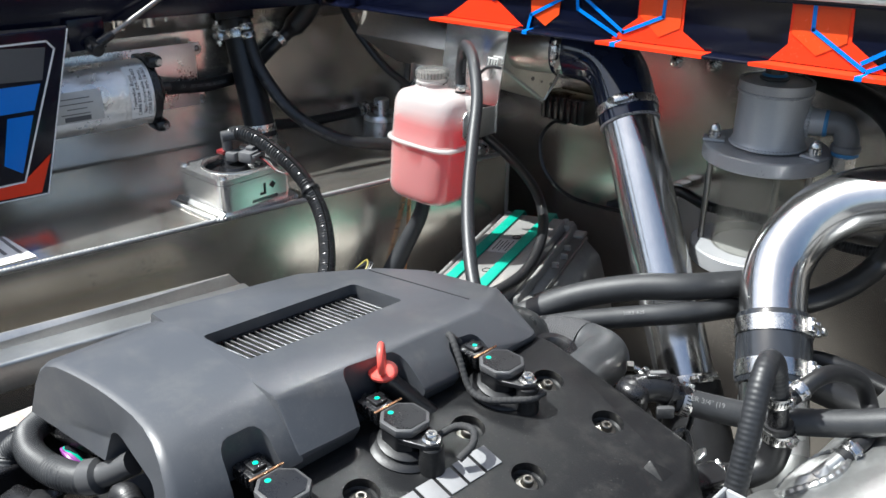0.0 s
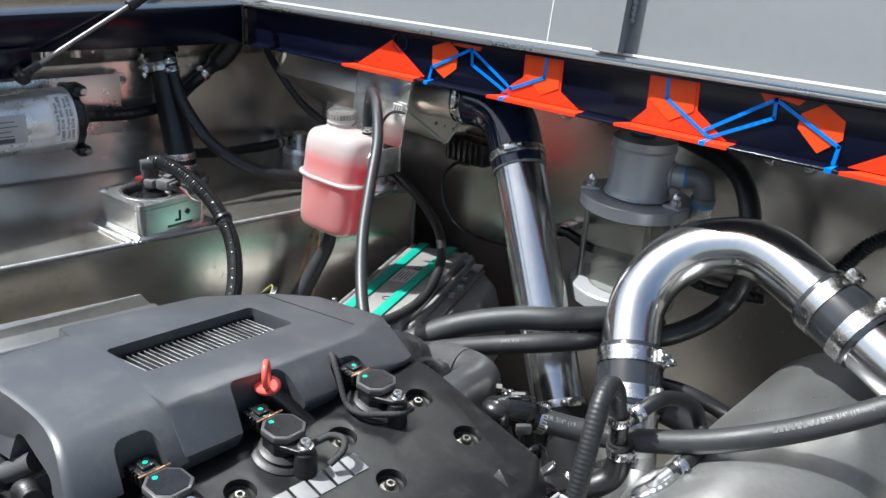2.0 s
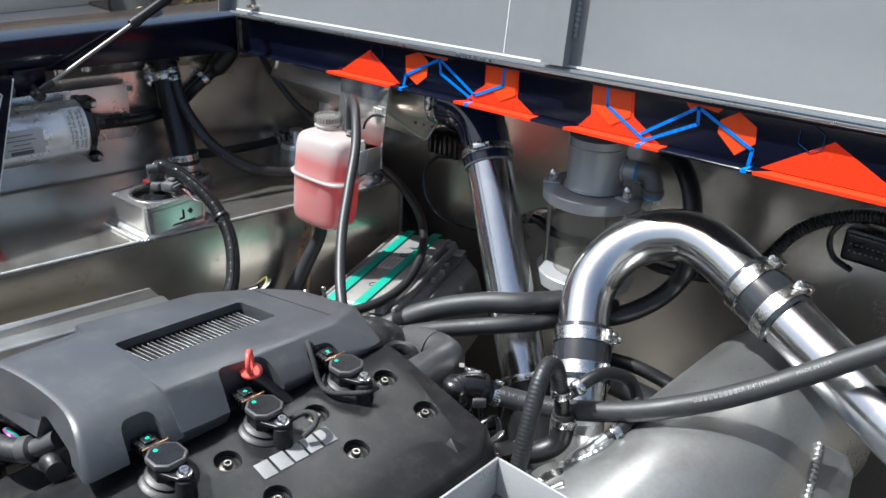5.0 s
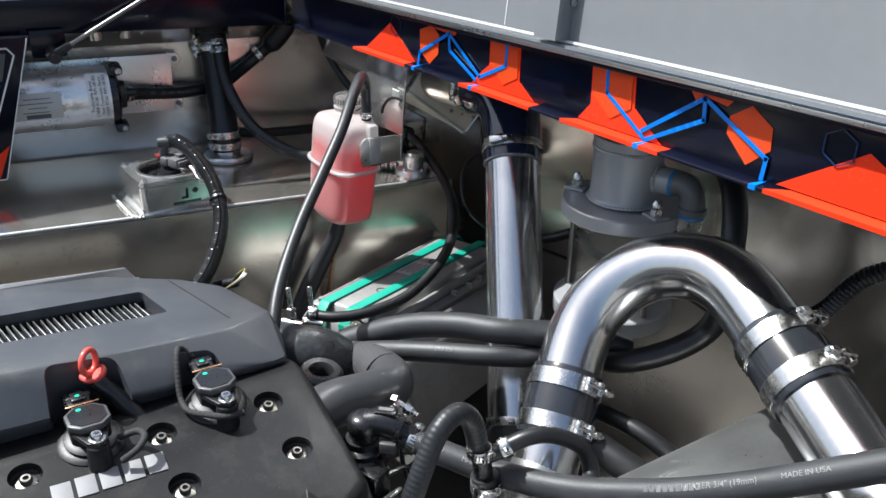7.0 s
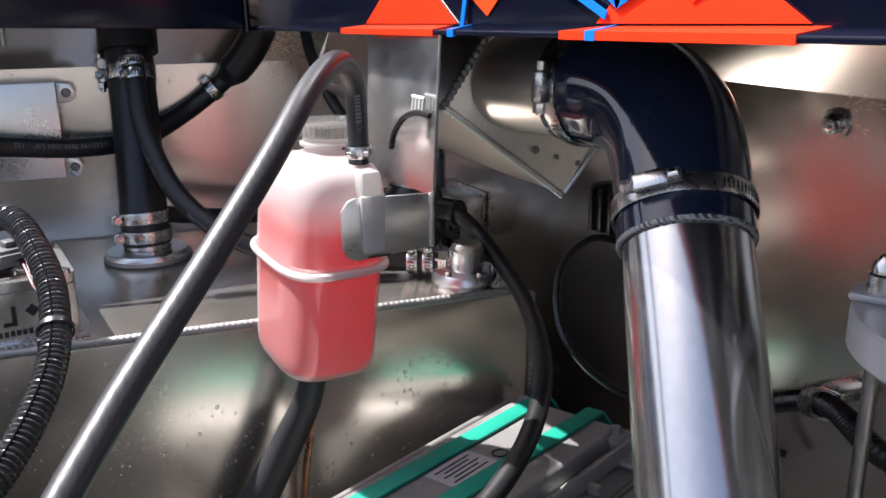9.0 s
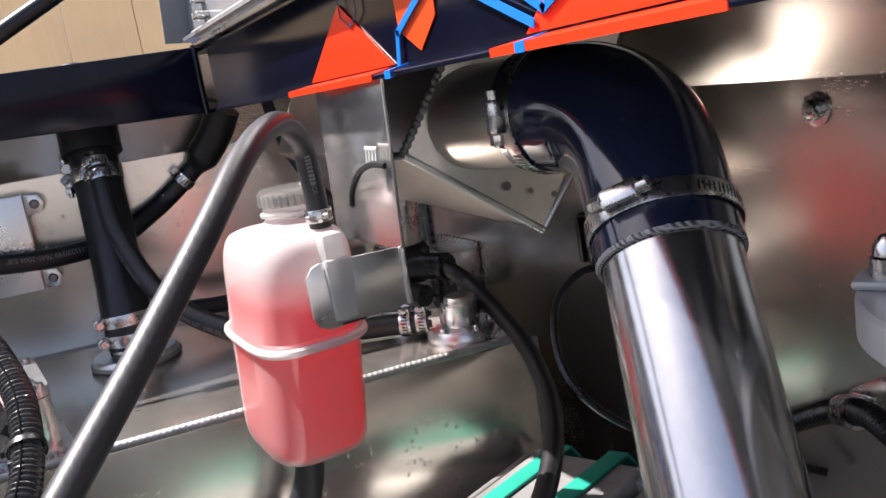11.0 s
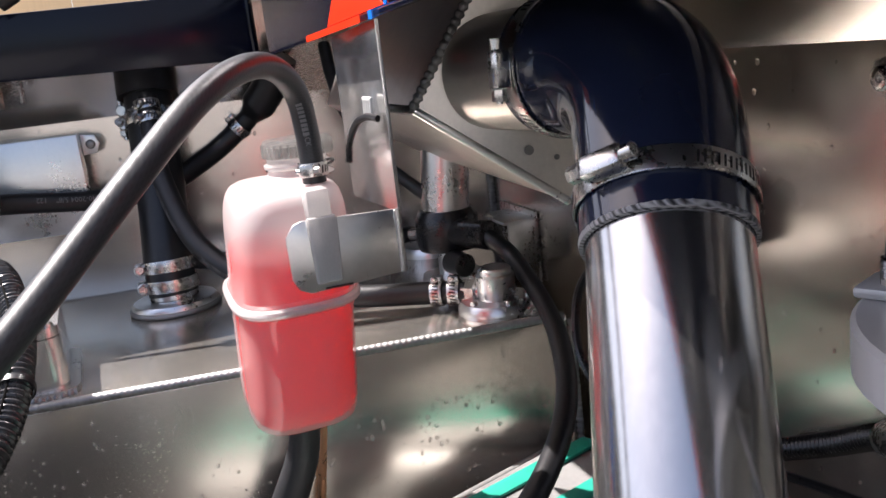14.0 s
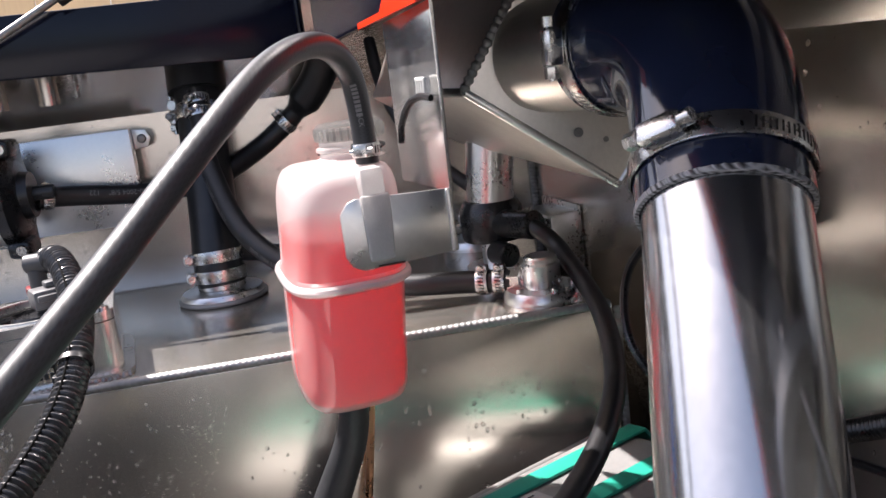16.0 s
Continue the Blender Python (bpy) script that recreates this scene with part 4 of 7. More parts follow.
VENT = [(-0.075, -0.125, 1.325), (-0.055, -0.128, 1.285), (-0.023, -0.127, 1.232), (0.040, -0.104, 1.162), (0.105, -0.05, 1.118), (0.156, 0.03, 1.101), (0.194, 0.10, 1.098), (0.222, 0.139, 1.098)]
vent = solo("vent_hose", tube(VENT, 0.0118, 18, 0.006), RUBBER, "black rubber vent hose from the filler neck to the tank fitting", "hose")
clamp(vent, (-0.070, -0.126, 1.313), (-0.45, 0, 0.85), 0.0122, (0.6, -0.7, 0.2))
clamp(vent, (-0.062, -0.127, 1.299), (-0.4, 0, 0.85), 0.0122, (0.4, -0.9, 0.2))
clamp(vent, (0.215, 0.129, 1.098), (0.55, 0.83, 0), 0.0122, (0, 0, 1))
clamp(vent, (0.205, 0.114, 1.098), (0.55, 0.83, 0), 0.0122, (0, 0, 1))
part("printing", wrap(letters("7840-2004 5/8\"  SAE R2", 0.007), VENT, 0.0118, 0.26, 60), PRINT_GREY, vent)
part("printing", wrap(letters("12211/90  7840-2004", 0.007), VENT, 0.0118, 0.15, 60), PRINT_GREY, vent)

fit = thing("tank_fitting", (0.243, 0.163, TZ), "machined aluminium elbow fitting on a welded bung", "pipe fitting")
fc = V(0.243, 0.163, TZ)
part("bung", lathe([(0, 0.012), (0.036, 0.012), (0.04, 0.006), (0.04, 0.0), (0, 0)], fc, (0, 0, 1), 36), ALU_CLEAN, fit)
for k in range(5):
    a = 2 * math.pi * k / 5
    part("bung_screw", rod(fc + V(0.03 * math.cos(a), 0.03 * math.sin(a), 0.011), fc + V(0.03 * math.cos(a), 0.03 * math.sin(a), 0.016), 0.004, seg=10), STEEL, fit)
part("body", lathe([(0, 0.012), (0.018, 0.012), (0.0195, 0.016), (0.0195, 0.036), (0.017, 0.038), (0.017, 0.042), (0.015, 0.044), (0, 0.044)], fc, (0, 0, 1), 24), ALU_CLEAN, fit)
part("hex_nut", rod((0.219, 0.136, 1.098), (0.229, 0.148, 1.098), 0.013, seg=6), STEEL, fit)
part("barb", rod((0.204, 0.118, 1.098), (0.238, 0.158, 1.098), 0.0085, seg=12), STEEL, fit)

# check valve under the exhaust box and its bracket
cv = thing("tank_valve", (0.107, 0.165, TZ), "black plastic valve with a steel collar on the tank", "valve")
vc = V(0.107, 0.165, TZ)
part("flange", lathe([(0, 0.01), (0.034, 0.01), (0.036, 0.0), (0, 0)], vc, (0, 0, 1), 28), ALU_CLEAN, cv)
part("stem", rod(vc, vc + V(0, 0, 0.045), 0.015), ALU_CLEAN, cv)
part("cap", lathe([(0, 0.04), (0.034, 0.04), (0.036, 0.046), (0.036, 0.075), (0.03, 0.085), (0, 0.085)], vc, (0, 0, 1), 28), BLACK, cv)
part("collar", rod(vc + V(0, 0, 0.08), vc + V(0, 0.008, 0.152), 0.027, seg=28), ALU_CLEAN, cv, "machined drain tube of the exhaust box")
part("side_port", join(rod(vc + V(0.02, 0.0, 0.06), vc + V(0.085, 0.017, 0.064), 0.0155, seg=20), rod(vc + V(0.03, -0.01, 0.03), vc + V(0.06, -0.004, 0.03), 0.013)), BLACK, cv)
bk2 = solo("angle_bracket", join(box((0.005, 0.2965, 1.085), (0.11, 0.004, 0.09), 0.0012), box((0.02, 0.275, 1.122), (0.08, 0.045, 0.004), 0.0012), box((0.058, 0.278, 1.095), (0.004, 0.04, 0.055), 0.0012)), ALU_CLEAN, "folded aluminium bracket on the end wall", "bracket")
for x, z in ((-0.03, 1.06), (-0.03, 1.10)):
    part("screw", lathe([(0, 0), (0.0065, 0), (0.006, 0.003), (0.003, 0.004), (0, 0.004)], (x, 0.2945, z), (0, -1, 0), 12), STEEL, bk2)

# canister filter on its mounting plate
mp_ = solo("mounting_plate", box((-0.128, -0.42, 1.232), (0.004, 0.42, 0.118), 0.0015), ALU_CLEAN, "bare aluminium mounting plate on the hull side", "mounting plate")
part("return_edge", box((-0.138, -0.2125, 1.232), (0.022, 0.003, 0.118), 0.0012), ALU_CLEAN, mp_, "edge folded back to the hull")
for z in (1.276, 1.182):
    ear = part("ear", hull([(x, y, z + dz) for x in (-0.1475, -0.1445) for y, dz in ((-0.211, -0.013), (-0.211, 0.013), (-0.194, -0.011), (-0.194, 0.011), (-0.189, 0.0))], 0.0008), ALU_CLEAN, mp_, "small welded ear")
    part("ear_screw", lathe([(0, 0), (0.006, 0), (0.005, 0.004), (0.0025, 0.005), (0, 0.005)], (-0.1445, -0.2, z), (1, 0, 0), 12), DARK_STEEL, ear)
mp_.matrix_world = Matrix.Translation((-0.147, -0.42, 1.173)) @ Matrix.Rotation(math.atan(-0.15), 4, "Z")
CY0, CY1, CXX, CZ, CR = -0.62, -0.352, -0.064, 1.234, 0.057
can = thing("canister_filter", (CXX, -0.48, CZ - CR), "foil-wrapped vapour canister with black end caps and white labels", "filter canister")
part("foil_body", lathe([(0, 0), (CR, 0), (CR + 0.0008, 0.05), (CR - 0.0005, 0.12), (CR + 0.0006, 0.2), (CR, CY1 - CY0), (0, CY1 - CY0)], (CXX, CY0, CZ), (0, 1, 0), 64), FOIL, can)
ec = part("end_cap", lathe([(0, 0), (CR + 0.002, 0), (CR + 0.002, 0.012), (CR - 0.004, 0.016), (0.028, 0.02), (0.026, 0.03), (0, 0.03)], (CXX, CY1 - 0.002, CZ), (0, 1, 0), 40), BLACK, can, "black moulded end cap")
part("end_cap", lathe([(0, 0), (CR + 0.002, 0), (CR + 0.002, -0.012), (CR - 0.004, -0.03), (0, -0.03)], (CXX, CY0 + 0.002, CZ), (0, 1, 0), 40), BLACK, can)
for z in (CZ + 0.056, CZ - 0.056):
    part("lug", join(box((CXX + 0.02, CY1 + 0.012, z), (0.05, 0.026, 0.02), 0.007), box((CXX - 0.01, CY1 + 0.006, CZ + (z - CZ) * 0.8), (0.05, 0.02, 0.03), 0.005)), BLACK, ec)
    part("lug_screw", lathe([(0, 0), (0.0065, 0), (0.0055, 0.003), (0, 0.003)], (CXX + 0.046, CY1 + 0.016, z), (1, 0, 0), 14), STEEL, ec)
part("outlet", rod((CXX - 0.004, CY1 + 0.02, CZ), (CXX - 0.006, CY1 + 0.05, CZ), 0.0085), BLACK, ec)


def on_can(bm, y0, ang, lift=0.0012, turn=True):
    """Lay a flat sheet on the canister: its x runs round it, its y along it."""
    for v in bm.verts:
        a = radians(ang) + v.co.x / CR
        v.co = V(CXX + (CR + lift + v.co.z) * math.cos(a), y0 + v.co.y, CZ + (CR + lift + v.co.z) * math.sin(a))
    return bm


def card(w, h, n=12):
    bm = bmesh.new()
    bmesh.ops.create_grid(bm, x_segments=n, y_segments=2, size=0.5)
    bmesh.ops.scale(bm, vec=(w, h, 1), verts=bm.verts)
    return bm


LA, LY = 14, -0.377
lb = part("label", on_can(card(0.10, 0.038), LY, LA, 0.0015), PAPER, can, "white label with black print")
for dy, tx, sz in ((-0.0125, "Trailerable Boats", 0.0085), (-0.0045, "CARB EO#: RM-18-002", 0.0085), (0.005, "Non-Trailerable Boats", 0.0082), (0.013, "CARB EO#: RM-18-003", 0.0085)):
    t_ = letters(tx, sz)
    for v in t_.verts:
        v.co.y = dy - v.co.y
    part("print", on_can(t_, LY, LA, 0.0022), INK, lb)
for s in (-1, 1):
    part("label_border", on_can(join(box((0, s * 0.0178, 0), (0.096, 0.0006, 0.0002)), box((s * 0.048, 0, 0), (0.0006, 0.036, 0.0002))), LY, LA, 0.0022), INK, lb)
lg = part("label", on_can(card(0.05, 0.085), -0.485, 4, 0.0015), PAPER_GREY, can, "grey maker's label")
for k in range(5):
    part("print_bar", on_can(box((-0.018 + 0.008 * k, -0.003 * (k % 2), 0), (0.0018 if k else 0.008, 0.06 - 0.014 * (k % 3) if k else 0.042, 0.0003)), -0.485, 4, 0.0022), CHARCOAL if k == 0 else PRINT_DARK, lg)

part("cradle", box((CXX - 0.05, -0.48, CZ), (0.06, 0.16, 0.06), 0.004), ALU_CLEAN, can, "folded cradle between canister and plate")
can.matrix_world = Matrix.Translation((CXX - 0.010, -0.48, CZ - CR)) @ Matrix.Rotation(math.atan(-0.12), 4, "Z")
CAN_HOSE = [(-0.070, -0.325, 1.228), (-0.088, -0.285, 1.222), (-0.104, -0.21, 1.211), (-0.116, -0.15, 1.209), (-0.12, -0.12, 1.212)]
ch = solo("canister_hose", tube(CAN_HOSE, 0.0122, 18, 0.006), RUBBER, "black rubber hose from the canister to the filler neck", "hose")
clamp(ch, (-0.075, -0.315, 1.226), (-0.35, 0.93, -0.1), 0.0126, (0.5, 0.1, 1))
part("printing", wrap(letters("11527/190 7840-2004 5/8\"    122", 0.0085), CAN_HOSE, 0.0122, 0.115, -20, -1, (1, 0, 0)), PRINT_GREY, ch)

BR = [(-0.10, -0.105, 1.222), (-0.116, -0.05, 1.250), (-0.104, -0.008, 1.284), (-0.085, 0.02, 1.318), (-0.07, 0.036, 1.352)]
br = solo("branch_hose", tube(BR, lambda s: 0.0128 if s < 0.58 else 0.0128 + 0.0085 * min(1, (s - 0.58) * 12), 22, 0.003), RUBBER, "black rubber branch hose rising to the gunwale", "hose")
clamp(br, (-0.108, -0.022, 1.272), (0.25, 0.75, 0.6), 0.0134, (-0.2, -0.9, 0.5))

THIN = [(-0.06, 0.09, 1.36), (-0.03, 0.088, 1.318), (0.015, 0.09, 1.275), (0.055, 0.11, 1.225), (0.085, 0.14, 1.19), (0.105, 0.165, 1.165), (0.112, 0.18, 1.15)]
solo("breather_hose", tube(THIN, 0.0075, 14, 0.006), RUBBER, "thin black breather hose behind the bottle", "hose")

LOWV = [(-0.056, 0.172, 1.107), (-0.052, 0.14, 1.108), (-0.045, 0.07, 1.110), (-0.046, -0.02, 1.114), (-0.044, -0.08, 1.122), (-0.040, -0.115, 1.13), (-0.036, -0.13, 1.135)]
lv_ = solo("return_line", tube(LOWV, 0.0105, 16, 0.006), RUBBER, "black rubber hose behind the filler neck to a tank fitting", "hose")
clamp(lv_, (-0.0525, 0.146, 1.108), (0.1, -1, 0), 0.0109, (0.4, 0.2, 1), 0.010)
clamp(lv_, (-0.051, 0.128, 1.1083), (0.1, -1, 0), 0.0109, (0.4, 0.2, 1), 0.010)
fb_ = thing("tank_fitting", (-0.046, 0.185, TZ), "machined aluminium elbow fitting on a welded bung", "pipe fitting")
part("bung", lathe([(0, 0.012), (0.036, 0.012), (0.04, 0.006), (0.04, 0.0), (0, 0)], (-0.046, 0.19, TZ), (0, 0, 1), 32), ALU_CLEAN, fb_)
part("body", rod((-0.046, 0.19, TZ + 0.01), (-0.046, 0.19, TZ + 0.045), 0.017, seg=24), ALU_CLEAN, fb_)
part("barb", rod((-0.047, 0.185, 1.107), (-0.055, 0.15, 1.108), 0.0085, seg=12), STEEL, fb_)

# exhaust box on the end wall, with its stub and elbow
ex = thing("exhaust_box", (0.3, 0.2, 1.22), "welded aluminium exhaust outlet box with a folded lower face", "exhaust box")
gw, tip = V(0.396, 0.053, 1.299), V(0.422, 0.163, 1.213)
top_f, top_b = V(0.409, 0.108, 1.385), V(0.447, 0.262, 1.385)
part("shell", hull([gw, tip, top_f, top_b, (0.022, 0.066, 1.292), (0.03, 0.108, 1.385), (0.03, 0.163, 1.225), (0.03, 0.262, 1.385), (0.30, 0.295, 1.30)], 0.0012, 2), ALU_BOX, ex, smooth=False)
for y, z, r in ((0.134, 1.258, 0.0038), (0.155, 1.25, 0.0022), (0.176, 1.243, 0.0028)):
    part("stain", lathe([(0, 0.0006), (r, 0.0006), (r, 0), (0, 0)], (0.4185 + 0.18 * (y - 0.134), y, z), (0.97, -0.23, 0.05), 14), DARK_STEEL, ex, "small dark drilled mark")
part("folded_edge", join(rod(gw + V(0.001, 0, 0), tip, 0.0034, seg=12), rod(tip, tip + V(0.02, 0.07, 0.10), 0.002, seg=10)), ALU_CLEAN, ex, "bright folded edge")
part("weld", tube([gw + V(0.001, -0.001, 0.001), gw.lerp(top_f, 0.5) + V(0.001, -0.001, 0), top_f], 0.0042, 8, 0.0014, 0.0015, 0.0062), WELD, ex)
part("weld", tube([gw, gw + V(-0.02, -0.002, 0.0), gw + V(-0.06, -0.001, 0.0)], 0.0038, 8, 0.0014, 0.0014, 0.006), WELD, ex)
part("stub", rod((0.395, 0.117, 1.319), (0.50, 0.1345, 1.3215), 0.0435, seg=40), ALU_BOX, ex, "rolled tube stub")

ELB = [(0.478, 0.132, 1.3212), (0.486, 0.1334, 1.3214), (0.495, 0.1348, 1.3216), (0.511, 0.1375, 1.3217), (0.541, 0.141, 1.3191), (0.5677, 0.1404, 1.3101), (0.5906, 0.1357, 1.2946), (0.610, 0.127, 1.2727), (0.628, 0.116, 1.247), (0.6397, 0.109, 1.230)]
elbow = solo("silicone_elbow", tube(ELB, lambda s: 0.0472 + 0.0012 * math.sin(math.pi * s) ** 2, 44, 0.005), SILICONE, "glossy black silicone elbow between the exhaust box and the pipe", "hose elbow")
PA0, PA1 = V(0.6257, 0.1176, 1.25), V(0.8703, -0.031, 0.90)
pa = (PA1 - PA0).normalized()
clamp(elbow, V(0.6275, 0.1165, 1.2475), pa, 0.0482, (0.45, -1, 0.45), 0.0135)
clamp(elbow, V(0.4935, 0.1346, 1.3216), (0.98, 0.17, 0.02), 0.0478, (0.1, -0.9, 0.05), 0.0135)
part("cuff", lathe([(0.0445, -0.002), (0.0470, -0.002), (0.0474, 0.0), (0.0468, 0.0022), (0.0445, 0.0026)], V(0.6403, 0.1086, 1.2290), pa, 48, close=True), CUFF_BRAID, elbow, "frayed braided cuff edge")

pipe = thing("riser_pipe", PA1, "polished stainless riser pipe running down from the elbow", "exhaust pipe")
part("tube", tube([PA0, PA0.lerp(PA1, 0.33), PA0.lerp(PA1, 0.66), PA1], 0.0439, 56, 0.03), POLISHED, pipe)
clamp(pipe, PA0.lerp(PA1, 0.975), PA1 - PA0, 0.045, (0.9, -0.5, 0.6), 0.016)
part("lower_sleeve", tube([PA0.lerp(PA1, 0.985), PA0.lerp(PA1, 1.2), PA0.lerp(PA1, 1.5)], 0.0485, 36, 0.03), RUBBER, pipe)

# ---- coolant bottle and its bracket ----
bk = thing("bottle_bracket", (0.38, 0.015, 1.19), "bent aluminium bracket hanging from the gunwale", "bracket")
part("hanger", plate([V(0.325, 0.014, 1.36), V(0.461, 0.014, 1.366), V(0.436, 0.020, 1.232), V(0.30, 0.020, 1.228)], V(0, 0.003, 0), 0.0006), BRACKET_ALU, bk)
wing = []
for y, z in ((0.02, 1.235), (0.02, 1.189), (-0.05, 1.186), (-0.058, 1.190), (-0.062, 1.198), (-0.062, 1.228), (-0.056, 1.236), (-0.05, 1.238)):
    wing.append(V(0.437, y, z))
part("wing", plate(wing, V(-0.003, 0, 0), 0.0005), ALU_CLEAN, bk, "side wing with rounded corners")
part("bend", rod((0.436, 0.0185, 1.189), (0.436, 0.0185, 1.235), 0.003, seg=10), BRACKET_ALU, bk)
part("slot", plate([V(0.4372, -0.04, 1.187), V(0.4372, -0.02, 1.187), V(0.4372, -0.02, 1.1885), V(0.4372, -0.04, 1.1885)], V(0.0004, 0, 0)), BLACK, bk)

BX, BY = 0.3549, -0.0563
bot = thing("coolant_bottle", (BX, BY, 1.0738), "milky plastic coolant bottle about three quarters full of red coolant", "bottle")


def squircle(profile, n=48, e=3.4, sx=1.0, sy=1.0, capped=True):
    """Stacked rounded squares that lean a little: profile of (half width, height)."""
    bm, rings = bmesh.new(), []
    for r, z in profile:
        ring = []
        for i in range(n):
            a = 2 * math.pi * i / n
            c, s = math.cos(a), math.sin(a)
            k = (abs(c) ** e + abs(s) ** e) ** (-1 / e)
            ring.append(bm.verts.new((BX + r * k * c * sx + (z - 1.15) * 0.0457, BY + r * k * s * sy + (z - 1.15) * 0.0656, z)))
        rings.append(ring)
    for p, q in zip(rings, rings[1:]):
        for i in range(n):
            j = (i + 1) % n
            bm.faces.new((p[i], p[j], q[j], q[i]))
    if capped:
        bm.faces.new(rings[0][::-1])
        bm.faces.new(rings[-1])
    return bm


W = 0.050
prof = [(W * 0.72, 1.0738), (W * 0.85, 1.0752), (W * 0.915, 1.0785), (W * 0.955, 1.085), (W * 0.972, 1.096), (W * 0.985, 1.135), (W * 1.0, 1.168), (W * 1.035, 1.170), (W * 1.045, 1.174), (W * 1.035, 1.178), (W * 1.0, 1.180),
        (W * 0.99, 1.20), (W * 0.99, 1.224), (W * 0.98, 1.234), (W * 0.955, 1.243), (W * 0.91, 1.250), (W * 0.84, 1.2548), (W * 0.72, 1.2577), (W * 0.5, 1.2585), (W * 0.42, 1.2585)]
SHAPE = (64, 3.5, 1.428, 0.877)
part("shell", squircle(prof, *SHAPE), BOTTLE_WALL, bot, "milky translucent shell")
liq = [(r * 0.955, z + (0.003 if z < 1.08 else 0)) for r, z in prof if z < 1.167 or 1.179 < z < 1.205] + [(W * 0.945, 1.209)]
part("coolant", squircle(liq, *SHAPE), COOLANT, bot, "red coolant")
rim = [(W * 1.05 + 0.0034 * math.cos(a), 1.174 + 0.0036 * math.sin(a)) for a in (2 * math.pi * k / 10 for k in range(11))]
part("band", squircle(rim, *SHAPE, capped=False), BOTTLE, bot, "moulded seam band")
for k in range(5):
    part("level_mark", box((0.284 + 0.0004 * k, -0.068, 1.118 + 0.008 * k), (0.0012, 0.010 if k % 2 else 0.017, 0.0018)), BOTTLE, bot, "moulded level mark")
part("neck", lathe([(0.029, 0.0), (0.0245, 0.003), (0.0235, 0.006), (0.0265, 0.0075), (0.0265, 0.010), (0.0235, 0.0115), (0.0235, 0.024), (0.0, 0.024)], (0.3294, -0.0286, 1.2572), (0, 0, 1), 36), BOTTLE, bot, "milky neck with a moulded ring")
cap_c = V(0.3294, -0.0266, 1.2724)
CAP_CLEAR = clear_mat("clear_cap", (0.80, 0.80, 0.79), 0.06, 0.22, (0.42, 0.42, 0.41))
cap = part("cap", lathe([(0.0, 0.0118), (0.018, 0.0118), (0.0205, 0.014), (0.026, 0.014), (0.0275, 0.0115), (0.028, 0.001), (0.0265, 0.0), (0.025, 0.001), (0.025, 0.0108), (0.0, 0.010)], cap_c, (0, 0, 1), 40), CAP_CLEAR, bot, "clear ribbed screw cap")
for k in range(30):
    a = 2 * math.pi * k / 30
    part("rib", box(cap_c + V(0.0281 * math.cos(a), 0.0281 * math.sin(a), 0.0062), (0.0016, 0.0016, 0.0095), 0, math.degrees(a)), CAP_CLEAR, cap)
part("tether", tube([cap_c + V(0.027 * math.cos(a), 0.027 * math.sin(a), -0.009 + 0.004 * math.sin(2 * a)) for a in (2 * math.pi * k / 12 for k in range(10))], 0.0011, 6), BLACK, bot)
part("nipple", rod((0.398, -0.028, 1.246), (0.398, -0.029, 1.27), 0.0065), BOTTLE, bot)
part("mounting_tab", hull([(x, y, z) for x, y, z in ((0.4385, -0.046, 1.192), (0.4385, -0.027, 1.192), (0.4385, -0.047, 1.240), (0.4385, -0.026, 1.240), (0.443, -0.045, 1.193), (0.443, -0.028, 1.193), (0.445, -0.047, 1.240), (0.445, -0.026, 1.240))], 0.0015), BOTTLE, bot, "milky hook tab over the bracket")
part("mounting_lug", join(box((0.432, -0.0365, 1.247), (0.018, 0.017, 0.024), 0.003), box((0.412, -0.0365, 1.238), (0.045, 0.014, 0.010), 0.002)), BOTTLE, bot, "milky lug between the bottle and its hook")
part("outlet", rod((0.337, -0.058, 1.04), (0.343, -0.058, 1.078), 0.0085), BLACK, bot)

OVER = [(0.398, -0.029, 1.258), (0.3985, -0.0295, 1.295), (0.407, -0.035, 1.325), (0.428, -0.052, 1.343), (0.462, -0.077, 1.344), (0.50, -0.108, 1.330), (0.545, -0.15, 1.296), (0.588, -0.205, 1.247), (0.64, -0.268, 1.195), (0.70, -0.325, 1.145), (0.745, -0.355, 1.105), (0.77, -0.362, 1.06)]
over = solo("overflow_hose", tube(OVER, 0.0088, 18, 0.006), HOSE_WEAVE, "dusty black rubber overflow hose arching up from the bottle", "hose")
clamp(over, (0.398, -0.029, 1.268), (0, 0, 1), 0.0092, (1, -0.6, 0), 0.010)
part("printing", wrap(letters("BLACK", 0.0055), OVER, 0.0088, 0.036, -15, -1, (1, 0, 0)), PRINT_GREY, over)
part("printing", wrap(join(*[box((0.0035 * k, 0, 0), (0.0024, 0.0045, 0.0002)) for k in range(8)]), OVER, 0.0088, 0.062, -15, -1, (1, 0, 0)), PRINT_GREY, over)

DRAIN = [(0.341, -0.058, 1.064), (0.337, -0.0595, 1.039), (0.328, -0.066, 1.01), (0.312, -0.085, 0.96), (0.300, -0.112, 0.90), (0.298, -0.14, 0.83)]
solo("drain_hose", tube(DRAIN, lambda s: 0.012 + 0.0062 * min(1, s * 1.6), 18, 0.006), RUBBER_GREY, "grey-black rubber hose from the bottle's bottom", "hose")
solo("copper_line", tube([(0.275, -0.03, 1.04), (0.283, -0.045, 0.96), (0.287, -0.056, 0.90), (0.29, -0.06, 0.82)], 0.0038, 8), COPPER, "thin copper-coloured line in front of the tank", "tube")

